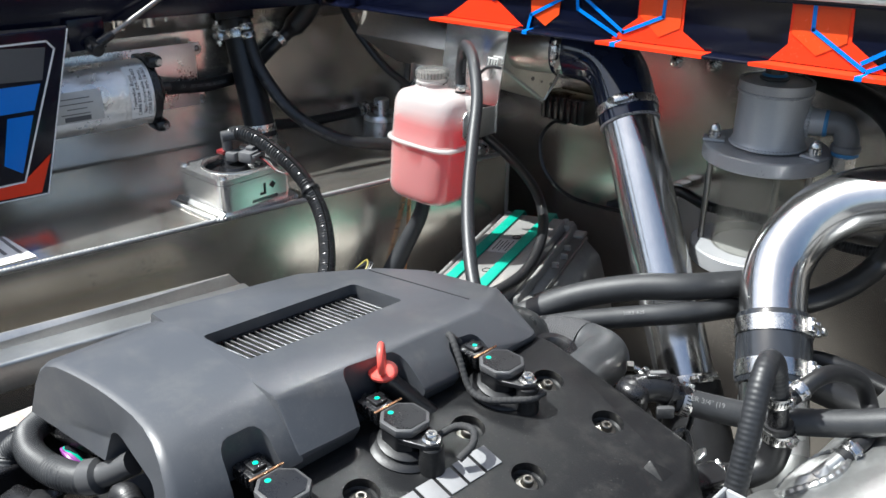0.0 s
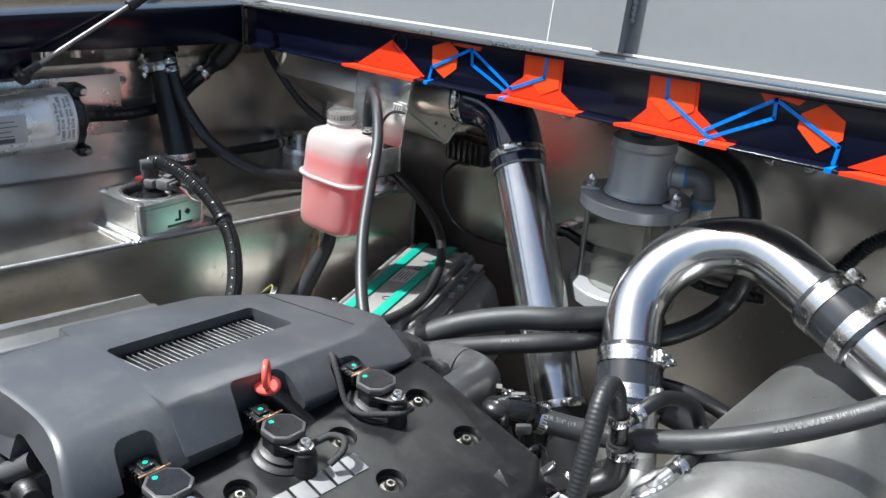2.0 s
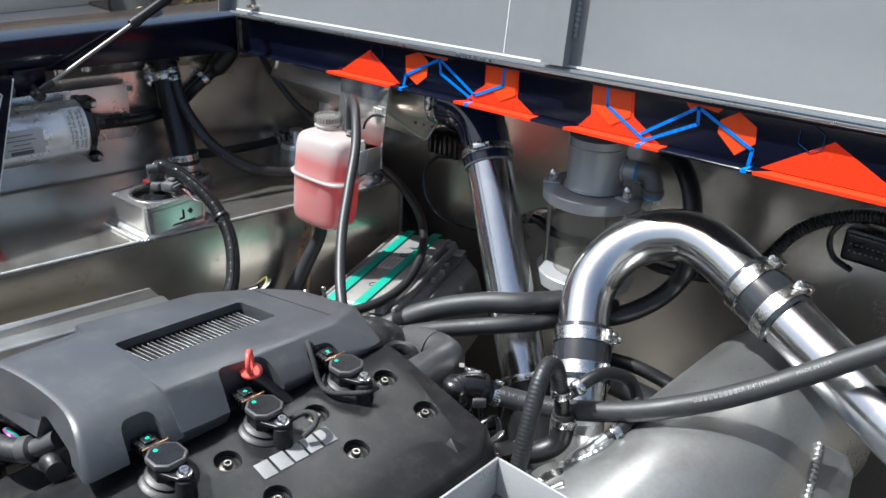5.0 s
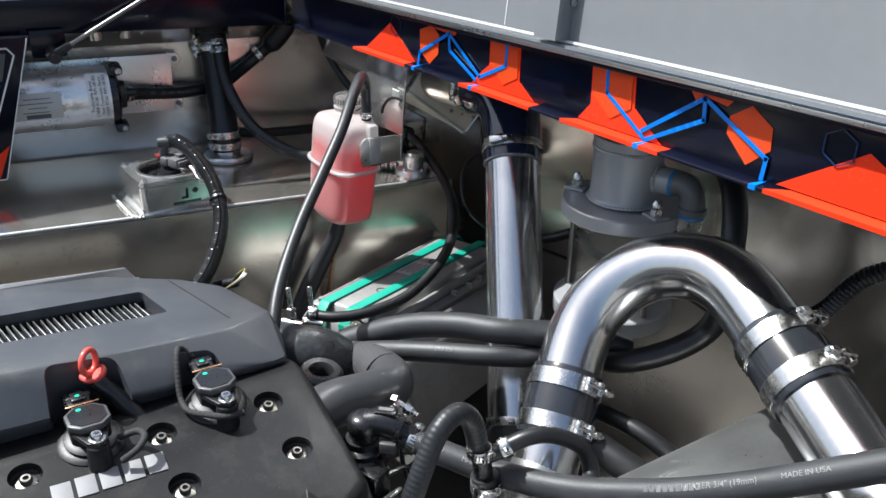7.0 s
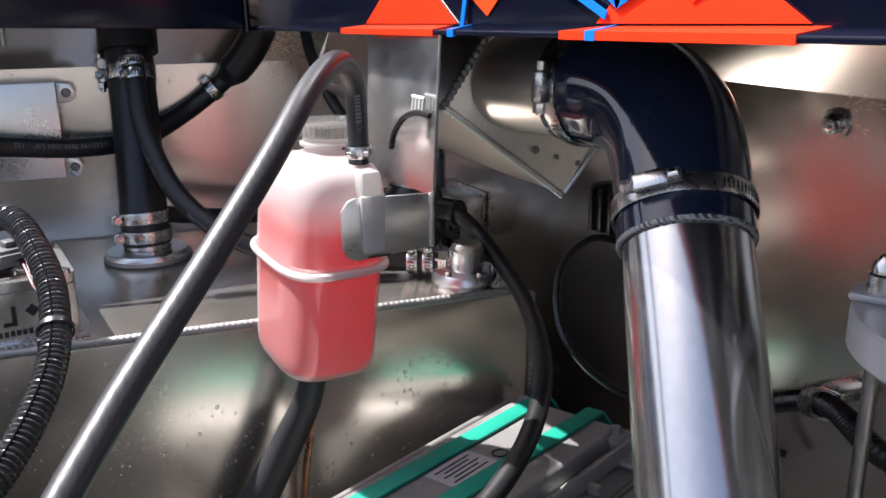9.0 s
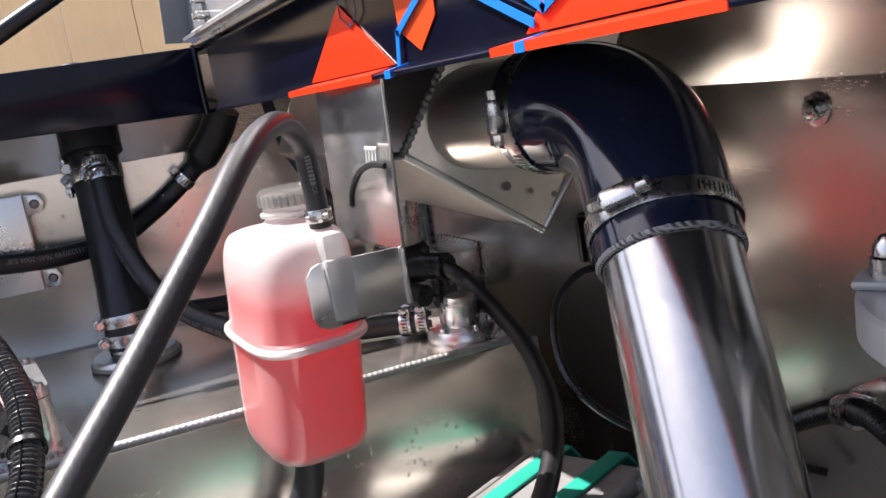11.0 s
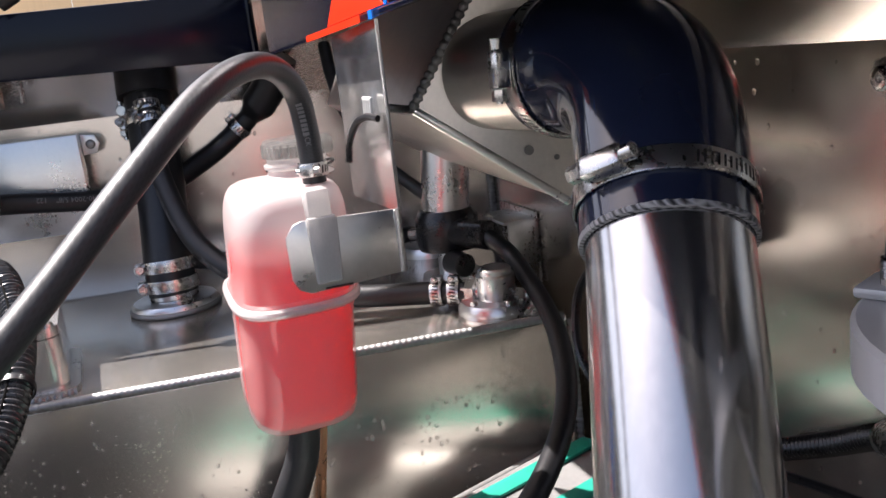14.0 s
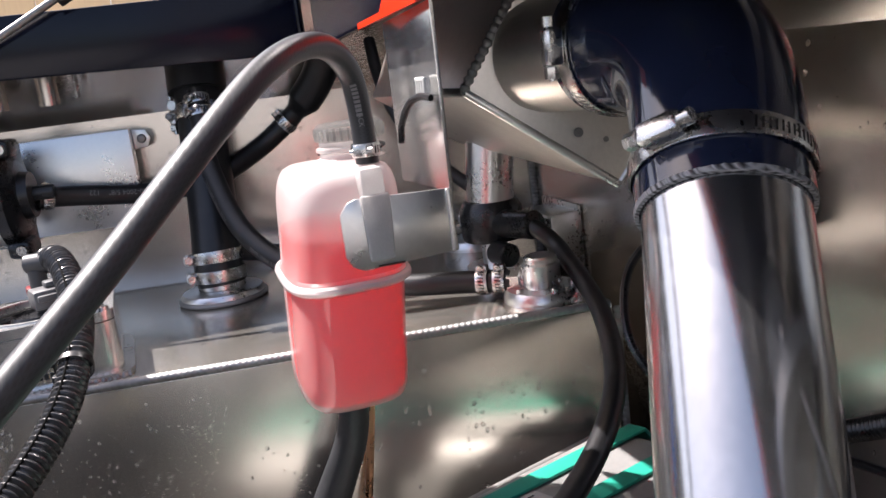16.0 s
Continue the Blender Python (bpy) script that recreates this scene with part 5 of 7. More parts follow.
zt = solo("zip_tie", tube([(0.452, 0.010, 1.301), (0.44, 0.005, 1.3025), (0.424, 0.001, 1.297), (0.413, -0.003, 1.283), (0.409, -0.004, 1.270)], 0.0026, 8), BLACK, "black zip tie on the bottle bracket, with pale bars imitating a reflection", "zip tie")
# pale bars modelled in place of a bright reflection on the hanger
part("reflection_bars", join(*[rod((0.424 + 0.006 * k, 0.009, 1.302), (0.427 + 0.006 * k, 0.009, 1.314), 0.0015, seg=6) for k in range(4)], rod((0.424, 0.009, 1.314), (0.446, 0.009, 1.314), 0.0016, seg=6)), PALE_REFLECTION, zt)

# ---- strainer with a grey cap and clear body ----
SX, SY = 0.845, 0.160
st = thing("water_strainer", (SX, SY, 1.033), "grey painted welded strainer with a clear body and bolted flanges", "water strainer")
ZU, ZL = 1.206, 1.043
part("cap_body", lathe([(0, 0.098), (0.045, 0.098), (0.049, 0.095), (0.0505, 0.088), (0.0505, 0.012), (0.053, 0.006), (0.055, 0.003), (0.0, 0.0)], (SX, SY, ZU + 0.022), (0, 0, 1), 44), PVC, st)
for r, z in ((0.0525, ZU + 0.026), (0.0508, ZU + 0.104)):
    part("weld", tube([(SX + r * math.cos(a), SY + r * math.sin(a), z) for a in (2 * math.pi * k / 36 for k in range(37))], 0.0028, 8, 0.0014, 0.0011, 0.0052), PVC, st, "beaded weld under the paint")
part("top_ring", lathe([(0.047, 0.085), (0.0522, 0.085), (0.0522, 0.098), (0.047, 0.099)], (SX, SY, ZU + 0.022), (0, 0, 1), 44, close=True), PVC, st)
part("upper_flange", lathe([(0, 0.022), (0.089, 0.022), (0.091, 0.020), (0.091, 0.002), (0.089, 0.0), (0, 0)], (SX, SY, ZU), (0, 0, 1), 56), PVC, st)
part("lower_flange", lathe([(0, 0.026), (0.089, 0.026), (0.091, 0.024), (0.091, 0.002), (0.089, 0.0), (0, 0)], (SX, SY, ZL), (0, 0, 1), 56), PVC, st)
part("clear_body", lathe([(0.060, 0), (0.060, ZU - ZL - 0.026), (0.055, ZU - ZL - 0.026), (0.055, 0)], (SX, SY, ZL + 0.026), (0, 0, 1), 44, close=True), ACRYLIC, st, "clear acrylic cylinder")
for a in (radians(205), radians(352), radians(95)):
    c, s = SX + 0.076 * math.cos(a), SY + 0.076 * math.sin(a)
    rd = part("tie_rod", rod((c, s, ZL - 0.006), (c, s, ZU + 0.045), 0.0045, seg=12), DARK_STEEL, st)
    part("washer", box((c, s, ZU + 0.0245), (0.032, 0.026, 0.005), 0.002, math.degrees(a)), PVC, rd)
    part("acorn_nut", lathe([(0, 0.022), (0.004, 0.021), (0.0075, 0.016), (0.008, 0.011), (0.0095, 0.010), (0.0095, 0.0), (0, 0)], (c, s, ZU + 0.027), (0, 0, 1), 12), STEEL, rd)
part("top_plug", join(rod((SX - 0.005, SY, 1.325), (SX - 0.005, SY, 1.332), 0.021, seg=20), rod((SX - 0.005, SY, 1.33), (SX - 0.005, SY, 1.353), 0.0145, seg=8)), PVC_DARK, st)
part("blue_tape", rod((SX - 0.005, SY, 1.326), (SX - 0.005, SY, 1.335), 0.0185, seg=20), TAPE_BLUE, st)
od = V(0.95, 0.30, 0).normalized()
o0 = V(SX, SY, 1.272) + od * 0.052
part("outlet_spigot", rod(o0 - od * 0.02, o0 + od * 0.022, 0.0195, seg=24), PVC, st)
spigot_up = V(0, 0, 1)
spigot_side = od.cross(spigot_up)
part("weld", tube([o0 - od * 0.001 + spigot_side * 0.0205 * math.cos(a) + spigot_up * 0.0205 * math.sin(a) for a in (2 * math.pi * k / 24 for k in range(25))], 0.0028, 8, 0.0014, 0.0011, 0.0052), PVC, st, "beaded weld round the spigot")
part("outlet_tape", rod(o0 + od * 0.016, o0 + od * 0.026, 0.0192, seg=24), TAPE_BLUE, st)
el = part("outlet_elbow", tube([o0 + od * 0.02, o0 + od * 0.040 + V(0, 0, 0.001), o0 + od * 0.050 + V(0, 0, -0.010), o0 + od * 0.054 + V(0, 0, -0.024), o0 + od * 0.054 + V(0, 0, -0.040)], 0.0174, 22, 0.005), PIPE_GREY, st, "dark grey pipe elbow")
e1 = o0 + od * 0.054
part("elbow_ring", rod(e1 + V(0, 0, -0.026), e1 + V(0, 0, -0.038), 0.0205, seg=20), PIPE_GREY, el)
part("elbow_tape", rod(e1 + V(0, 0, -0.036), e1 + V(0, 0, -0.044), 0.0188, seg=20), TAPE_BLUE, el)
part("hex_nut", rod(e1 + V(0, 0, -0.042), e1 + V(0, 0, -0.066), 0.0175, seg=6), STEEL, el)
part("barb", rod(e1 + V(0, 0, -0.063), e1 + V(0, 0, -0.11), 0.0115, seg=16), STEEL, el)
part("drain_cock", join(rod((SX - 0.02, SY - 0.02, 1.018), (SX - 0.02, SY - 0.02, 1.045), 0.018), rod((SX - 0.05, SY - 0.03, 1.024), (SX - 0.02, SY - 0.02, 1.024), 0.007)), DARK_STEEL, st)

SEP = [(0.990, 0.213, 1.287), (1.018, 0.192, 1.262), (1.036, 0.175, 1.228), (1.047, 0.165, 1.185), (1.050, 0.155, 1.142), (1.035, 0.15, 1.10), (1.012, 0.11, 1.07), (0.975, 0.06, 1.05), (0.92, 0.05, 1.035), (0.86, 0.075, 1.02)]
sh_ = solo("strainer_hose", tube([(0.82, 0.268, 1.322), (0.856, 0.265, 1.314), (0.901, 0.257, 1.307), (0.946, 0.242, 1.30)] + SEP, 0.0165, 20, 0.007), RUBBER, "thick black rubber hose looping behind the polished pipe", "hose")

clamp(sh_, (0.838, 0.2668, 1.318), (0.97, -0.08, -0.22), 0.0170, (0.2, -1, 0.3))
part("end_collar", rod((0.812, 0.2685, 1.324), (0.826, 0.2675, 1.3205), 0.0182, seg=24), BLACK, sh_, "smooth black end collar")

# ---- polished U pipe with couplings ----
UP = [(1.05, -0.143, 0.938), (1.0264, -0.1088, 0.9816), (0.9991, -0.0692, 1.0309), (0.9663, -0.0217, 1.0901), (0.956, 0.0119, 1.1312), (0.9689, 0.0458, 1.1713), (1.0026, 0.0738, 1.203), (1.0509, 0.0907, 1.2205), (1.0895, 0.0942, 1.2223), (1.1345, 0.0883, 1.2125), (1.2253, 0.0643, 1.1785), (1.316, 0.036, 1.146), (1.47, -0.018, 1.094), (1.64, -0.08, 1.04), (1.8, -0.14, 0.99)]
up = thing("u_bend_pipe", (1.05, -0.14, 0.9), "polished steel U-bend pipe with clamped rubber couplings", "exhaust pipe")
part("tube", tube(UP, 0.0428, 52, 0.006), POLISHED, up)
for c, ax, bolts in ((V(0.997, -0.066, 1.0345), V(-0.397, 0.574, 0.717), V(1, 0.1, 0.3)), (V(1.2255, 0.0642, 1.1785), V(0.9077, -0.26, -0.335), V(0.35, 0.35, 0.95))):
    a, h, k = basis(ax, bolts)
    cp_ = part("coupling", lathe([(0.0426, -0.046), (0.0466, -0.046), (0.0478, -0.042), (0.0472, -0.014), (0.0478, 0), (0.0472, 0.014), (0.0478, 0.042), (0.0466, 0.046), (0.0426, 0.046)], c, a, 44, bolts, close=True), COUPLING, up, "black silicone coupling")
    for s in (-0.028, 0.028):
        q = c + a * s
        tb = part("band_clamp", lathe([(0.0478, -0.0105), (0.0492, -0.0105), (0.0492, 0.0105), (0.0478, 0.0105)], q, a, 44, bolts, close=True), STEEL, cp_, "bright band clamp")
        part("clamp_bolt", join(rod(q + h * 0.056 - k * 0.022, q + h * 0.056 + k * 0.03, 0.003, seg=10), rod(q + h * 0.056 + k * 0.012, q + h * 0.056 + k * 0.024, 0.0055, seg=6), rod(q + h * 0.052 - a * 0.009 + k * 0.008, q + h * 0.052 + a * 0.009 + k * 0.008, 0.006, seg=12), rod(q + h * 0.052 - a * 0.009 - k * 0.014, q + h * 0.052 + a * 0.009 - k * 0.014, 0.006, seg=12)), STEEL, cp_)
part("lower_pipe", tube([(1.02, -0.10, 0.99), (1.045, -0.137, 0.945), (1.06, -0.16, 0.86), (1.062, -0.165, 0.72)], 0.0425, 36, 0.01), ALU_SATIN, up, "dull lower pipe")

# ---- muffler can ----
mu = thing("muffler", (1.2, -0.15, 0.72), "large dull aluminium muffler can with welded ends", "muffler")
MA, MB = V(1.20, -0.62, 0.870), V(1.262, 0.18, 0.955)
md_ = (MB - MA).normalized()
ML = (MB - MA).length
part("can", lathe([(0, 0), (0.135, 0.0), (0.145, 0.015), (0.145, ML - 0.03), (0.142, ML - 0.015), (0.13, ML), (0.07, ML + 0.008), (0, ML + 0.01)], MA, md_, 64), ALU_SATIN, mu)
def on_can_top(x, y, lift=0.0):
    """A place on the muffler's upper side."""
    f = (y - MA.y) / (MB.y - MA.y)
    c = MA.lerp(MB, f)
    return V(x, y, c.z + math.sqrt(max(0.145 ** 2 - (x - c.x) ** 2, 0)) + lift)


part("seam", tube([on_can_top(x, y, -0.0012) for x, y in ((1.17, -0.12), (1.195, -0.075), (1.212, -0.031), (1.228, 0.03), (1.24, 0.096), (1.245, 0.13))], 0.0016, 8, 0.003, 0.0003, 0.01), WELD, mu)
nz = V(1.147, -0.242, 1.034)
part("inlet_bung", rod(nz + V(-0.008, -0.022, -0.012), nz + V(0.004, 0.014, 0.004), 0.0098), ALU_SATIN, mu)
part("saddle_weld", tube([on_can_top(1.125 + 0.034 * math.cos(a), -0.245 + 0.042 * math.sin(a), 0.002) for a in (2 * math.pi * k / 24 for k in range(25))], 0.0050, 8, 0.0018, 0.0010, 0.009), ALU_SATIN, mu, "lumpy weld round the inlet")
part("saddle", hull([on_can_top(1.125 + r * math.cos(a), -0.245 + r * 1.2 * math.sin(a), h) for r, h in ((0.032, -0.002), (0.02, 0.012)) for a in (2 * math.pi * k / 16 for k in range(16))], 0.002), ALU_SATIN, mu, "raised boss under the inlet")
for q in range(7):
    c = on_can_top(1.172 + 0.0042 * q, -0.046 + 0.001 * q, -0.0004)
    part("stencil_mark", box((0, 0, 0), (0.0026, 0.005 + 0.001 * (q % 3), 0.001), m=Matrix.Translation(c) @ Matrix.Rotation(radians(-24), 4, "Y")), PRINT_DARK, mu)
part("side_flange", plate([V(1.368, -0.004, 1.024), V(1.398, 0.008, 1.014), V(1.412, 0.006, 0.992), V(1.432, -0.06, 0.92), V(1.392, -0.10, 0.955)], V(0.004, 0.005, -0.002), 0.001), ALU_SATIN, mu)
part("side_flange_weld", tube([(1.366, -0.004, 1.026), (1.378, -0.045, 0.995), (1.388, -0.095, 0.958)], 0.006, 8, 0.0018, 0.002, 0.008), WELD, mu)

# ---- hoses round the engine's end ----
def hose(name, pts, r, mat, label, ends=(), rib=0.0):
    ob = solo(name, tube(pts, r, 20, 0.006, rib, 0.007), mat, label, "hose")
    for c, ax, rr, to in ends:
        clamp(ob, c, ax, rr, to)
    return ob


P_ = [(0.655, -0.255, 0.992), (0.690, -0.206, 1.021), (0.745, -0.150, 1.053), (0.812, -0.105, 1.075), (0.868, -0.070, 1.083), (0.900, -0.018, 1.08), (0.925, 0.04, 1.07), (0.955, 0.09, 1.05)]
h1 = hose("coolant_hose", P_, 0.0185, RUBBER_GREY, "thick dusty rubber coolant hose crossing behind the pipe")
part("tape_band", tube([V(p) for p in ((0.700, -0.182, 1.0295), (0.712, -0.164, 1.036), (0.722, -0.149, 1.0405))], 0.0192, 20, 0.004), RUBBER, h1)
Q_ = [(0.70, -0.28, 1.018), (0.745, -0.205, 1.028), (0.805, -0.150, 1.041), (0.862, -0.108, 1.053), (0.895, -0.068, 1.055), (0.912, -0.01, 1.045), (0.93, 0.05, 1.02)]
h2 = hose("coolant_hose", Q_, 0.0148, RUBBER_GREY, "dusty rubber coolant hose beside a thicker one")
part("printing", wrap(letters("20R3 .625", 0.007), Q_, 0.0148, 0.2, 40, 1), PRINT_GREY, h2)

HEAT = [(0.985, -0.292, 1.064), (1.03, -0.262, 1.055), (1.083, -0.229, 1.052), (1.16, -0.190, 1.068), (1.236, -0.150, 1.100), (1.293, -0.115, 1.131), (1.352, -0.080, 1.171), (1.41, -0.046, 1.213), (1.49, -0.015, 1.270), (1.64, -0.05, 1.32), (1.80, -0.14, 1.29), (1.92, -0.26, 1.08), (1.97, -0.35, 0.9)]
heat = hose("heater_hose", HEAT, 0.0152, RUBBER_GREY, "dusty rubber heater hose with printed lettering", [((0.992, -0.286, 1.061), (0.68, 0.6, -0.3), 0.0158, (-0.3, 0.3, 1))])
part("printing", wrap(letters("HEATER 3/4\" (19mm)", 0.0086), HEAT, 0.0152, 0.372, 40), PRINT_GREY, heat)
part("printing", wrap(letters("MADE IN USA", 0.0074), HEAT, 0.0152, 0.456, 40), PRINT_GREY, heat)
part("maker_mark", wrap(join(*[box((0.0068 * k, 0, 0), (0.0048, 0.007, 0.0002)) for k in range(9)]), HEAT, 0.0152, 0.297, 40), PRINT_GREY, heat)
part("printing", wrap(letters("HEATER 3/4\" (19", 0.0085), HEAT, 0.0152, 0.022, 40), PRINT_GREY, heat)
part("printing", wrap(letters("MADE IN USA", 0.0075), HEAT, 0.0152, 0.098, 40), PRINT_GREY, heat)

VV = [(1.105, -0.39, 0.97), (1.099, -0.366, 1.036), (1.092, -0.339, 1.098), (1.084, -0.312, 1.140), (1.078, -0.285, 1.150), (1.078, -0.266, 1.135), (1.082, -0.258, 1.10), (1.084, -0.255, 1.085)]
bypass = solo("bypass_hose", tube(VV, 0.0120, 20, 0.0013, 0.0004, 0.0056), HOSE_BLACK, "black ringed hose bent over like a walking stick", "hose")
for c, ax, rr, to in ([((1.083, -0.257, 1.094), (0.02, 0.05, -1), 0.0125, (1, 0.2, 0.1))]):
    clamp(bypass, c, ax, rr, to)
tee = thing("hose_tee", (1.085, -0.25, 1.03), "black plastic tee joining three hoses", "pipe fitting")
part("body", join(rod((1.084, -0.256, 1.10), (1.088, -0.25, 1.035), 0.011), rod((1.085, -0.254, 1.085), (1.092, -0.235, 1.092), 0.009)), BLACK, tee)
hose("short_hose", [(1.087, -0.251, 1.062), (1.089, -0.248, 1.035), (1.085, -0.254, 1.008), (1.066, -0.274, 0.992), (1.042, -0.298, 0.99), (1.02, -0.32, 0.985)], 0.0158, RUBBER, "short black hose turning away below the tee", [((1.0885, -0.249, 1.048), (0.05, 0.05, -1), 0.0162, (1, -0.3, 0.1)), ((1.046, -0.294, 0.9902), (-0.7, -0.7, 0), 0.0162, (0.3, -0.3, 1))])
ARC = [(1.090, -0.238, 1.090), (1.103, -0.208, 1.106), (1.113, -0.178, 1.104), (1.130, -0.150, 1.088), (1.143, -0.144, 1.060), (1.155, -0.165, 1.054), (1.159, -0.190, 1.050), (1.156, -0.212, 1.044), (1.150, -0.232, 1.037)]
hose("return_hose", ARC, 0.0096, RUBBER, "thin black return hose curving into the muffler", [((1.094, -0.229, 1.095), (0.35, 0.8, 0.45), 0.0100, (0.5, -0.3, 1)), ((1.1545, -0.218, 1.042), (-0.2, -0.8, -0.3), 0.0100, (0.6, -0.6, 1))])

fp = thing("sensor_elbow", (0.95, -0.32, 1.02), "black plastic quick-connect elbow with ridged collar", "pipe fitting")
part("collar", lathe([(0, -0.03), (0.022, -0.03), (0.022, -0.004), (0.031, 0.0), (0.031, 0.005), (0.026, 0.008), (0.026, 0.011), (0.0285, 0.012), (0.0285, 0.017), (0.023, 0.020), (0.023, 0.023), (0.0255, 0.024), (0.0255, 0.028), (0.0195, 0.031), (0.0195, 0.04), (0, 0.04)], (0.951, -0.331, 1.020), (0.06, -0.06, 1), 32), BLACK, fp, "ridged quick-connect collar")
part("knob", lathe([(0, 0.0), (0.0175, 0.0), (0.0175, 0.020), (0.0195, 0.022), (0.0195, 0.028), (0.017, 0.034), (0.010, 0.038), (0, 0.039)], (0.953, -0.331, 1.054), (0.06, -0.06, 1), 28), BLACK, fp)
part("barrel", tube([(0.955, -0.329, 1.078), (0.966, -0.313, 1.080), (0.979, -0.299, 1.075), (0.996, -0.283, 1.064)], lambda q: 0.0168 if q < 0.6 else 0.0128, 24, 0.003), BLACK, fp)
part("barrel_rim", lathe([(0.0160, -0.003), (0.0190, -0.003), (0.0190, 0.002), (0.0160, 0.003)], (0.9795, -0.2985, 1.0745), (0.64, 0.7, -0.32), 28, close=True), BLACK, fp)
part("rating_plate", box((0.9690, -0.3095, 1.0955), (0.026, 0.015, 0.006), 0.0015, 47), BLACK, fp)
part("print_bar", box((0.9690, -0.3095, 1.0990), (0.018, 0.006, 0.0008), 0, 47), PRINT_DARK, fp)
part("latch", join(box((0.988, -0.318, 1.060), (0.02, 0.008, 0.014), 0.002, 47), box((0.962, -0.302, 1.066), (0.022, 0.007, 0.012), 0.002, 47)), PVC_DARK, fp)

# moulded intake elbow and bypass hose past the engine's end
ME = [(0.900, -0.375, 1.068), (0.885, -0.335, 1.066), (0.874, -0.285, 1.054), (0.858, -0.245, 1.043), (0.828, -0.226, 1.035), (0.79, -0.228, 1.031), (0.755, -0.243, 1.024), (0.72, -0.27, 1.005), (0.70, -0.29, 0.98)]
me_ = solo("moulded_elbow", tube(ME, lambda s: 0.029 + 0.0018 * min(1, 3 * s), 28, 0.005), ELBOW_GREY, "thick grey-black moulded rubber elbow at the engine's end", "hose")
part("seam_line", lathe([(0.0274, -0.0006), (0.0283, 0), (0.0274, 0.0006)], (0.882, -0.318, 1.063), (-0.25, 0.95, -0.2), 28), PVC, me_)
part("braided_sleeve", tube([(0.815, -0.2265, 1.033), *ME[5:8], (0.705, -0.285, 0.985)], 0.0322, 28, 0.005), BRAID, me_, "braided textile sleeve")
part("sleeve_band", tube([(0.772, -0.2345, 1.0275), (0.766, -0.237, 1.0265), (0.760, -0.2405, 1.0252)], 0.0328, 28, 0.003), RUBBER, me_)
part("cap_ring", lathe([(0.012, 0.006), (0.016, 0.012), (0.024, 0.013), (0.028, 0.008), (0.028, 0.0), (0.012, 0.0)], (0.845, -0.335, 1.082), (0.1, 0.1, 1), 28, close=True), BLACK, me_)
solo("crankcase_boot", tube([(0.69, -0.375, 1.04), (0.715, -0.345, 1.052), (0.742, -0.305, 1.05), (0.748, -0.27, 1.03), (0.742, -0.245, 0.99), (0.73, -0.23, 0.94)], lambda s: 0.034 + 0.008 * math.sin(math.pi * min(1, s * 1.4)), 30, 0.006), WRAP, "wide wrinkled black rubber boot at the engine's end", "hose")
for p0, p1 in ((V(0.905, -0.262, 1.058), V(0.935, -0.245, 1.045)), (V(0.93, -0.281, 1.05), V(0.936, -0.276, 1.075))):
    e_ = thing("clamp_bolt", p0 - V(0, 0, 0.01), "small tarnished bolt of a hose clamp", "bolt", group="small clamp bolts")
    part("stud", rod(p0, p1, 0.004, seg=10), STEEL, e_)
    part("head", rod(p0 - V(0.003, 0.002, 0), p0 + V(0.004, 0.003, 0), 0.0068, seg=6), BRONZE, e_)
    part("nut", rod(p0.lerp(p1, 0.45), p0.lerp(p1, 0.75), 0.007, seg=6), STEEL, e_)
for x, y in ((0.512, -0.232), (0.525, -0.200)):
    c = thing("t_bolt", (x, y, 0.97), "slim steel clamp bolt standing up from a hose clamp", "bolt", group="clamp bolts")
    part("stud", rod((x, y, 0.965), (x - 0.020, y + 0.003, 1.024), 0.0042, seg=10), STEEL, c)
    part("nut", rod((x - 0.004, y, 0.975), (x - 0.008, y + 0.002, 0.992), 0.0085, seg=6), STEEL, c)
    part("trunnion", rod((x - 0.014, y - 0.012, 0.967), (x + 0.016, y + 0.012, 0.967), 0.008, seg=12), STEEL, c)

# ---- strapped cooler box ----
CB = Matrix.Translation((0.462, 0.018, 0.968)) @ Matrix.Rotation(radians(20.7), 4, "Z") @ Matrix.Rotation(radians(-4), 4, "Y")
cb = thing("cooler_box", (0.462, 0.018, 0.83), "dull cast metal cooler box held by two green straps", "cooler")


def cbox(c, s, bev):
    return box((0, 0, 0), s, bev, m=CB @ Matrix.Translation(c))


def cool_hull(points, bev, seg=3):
    return hull([CB @ V(p) for p in points], bev, seg)


part("body", cool_hull([(-0.088, -0.178, -0.016), (0.078, -0.172, -0.016), (0.078, 0.205, -0.016), (-0.084, 0.212, -0.016), (-0.105, -0.188, -0.045), (0.128, -0.178, -0.062), (0.128, 0.196, -0.062), (-0.098, 0.222, -0.045), (-0.105, -0.188, -0.19), (0.158, -0.178, -0.19), (0.158, 0.196, -0.19), (-0.098, 0.222, -0.19)], 0.009, 3), COOLER, cb)
part("lid", cool_hull([(-0.072, -0.168, -0.012), (0.066, -0.164, -0.012), (0.066, 0.198, -0.012), (-0.070, 0.204, -0.012), (-0.066, -0.160, 0.004), (0.060, -0.156, 0.004), (0.060, 0.19, 0.004), (-0.064, 0.196, 0.004)], 0.003, 2), COOLER, cb)
for x, y0, y1 in ((-0.078, -0.165, 0.2), (0.078, -0.15, 0.19)):
    part("rib", cool_hull([(x + dx, y, dz) for y in (y0, y1) for dx, dz in ((-0.007, -0.016), (0.007, -0.016), (-0.003, -0.002), (0.003, -0.002))], 0.002, 2), COOLER, cb, "cast edge rib")
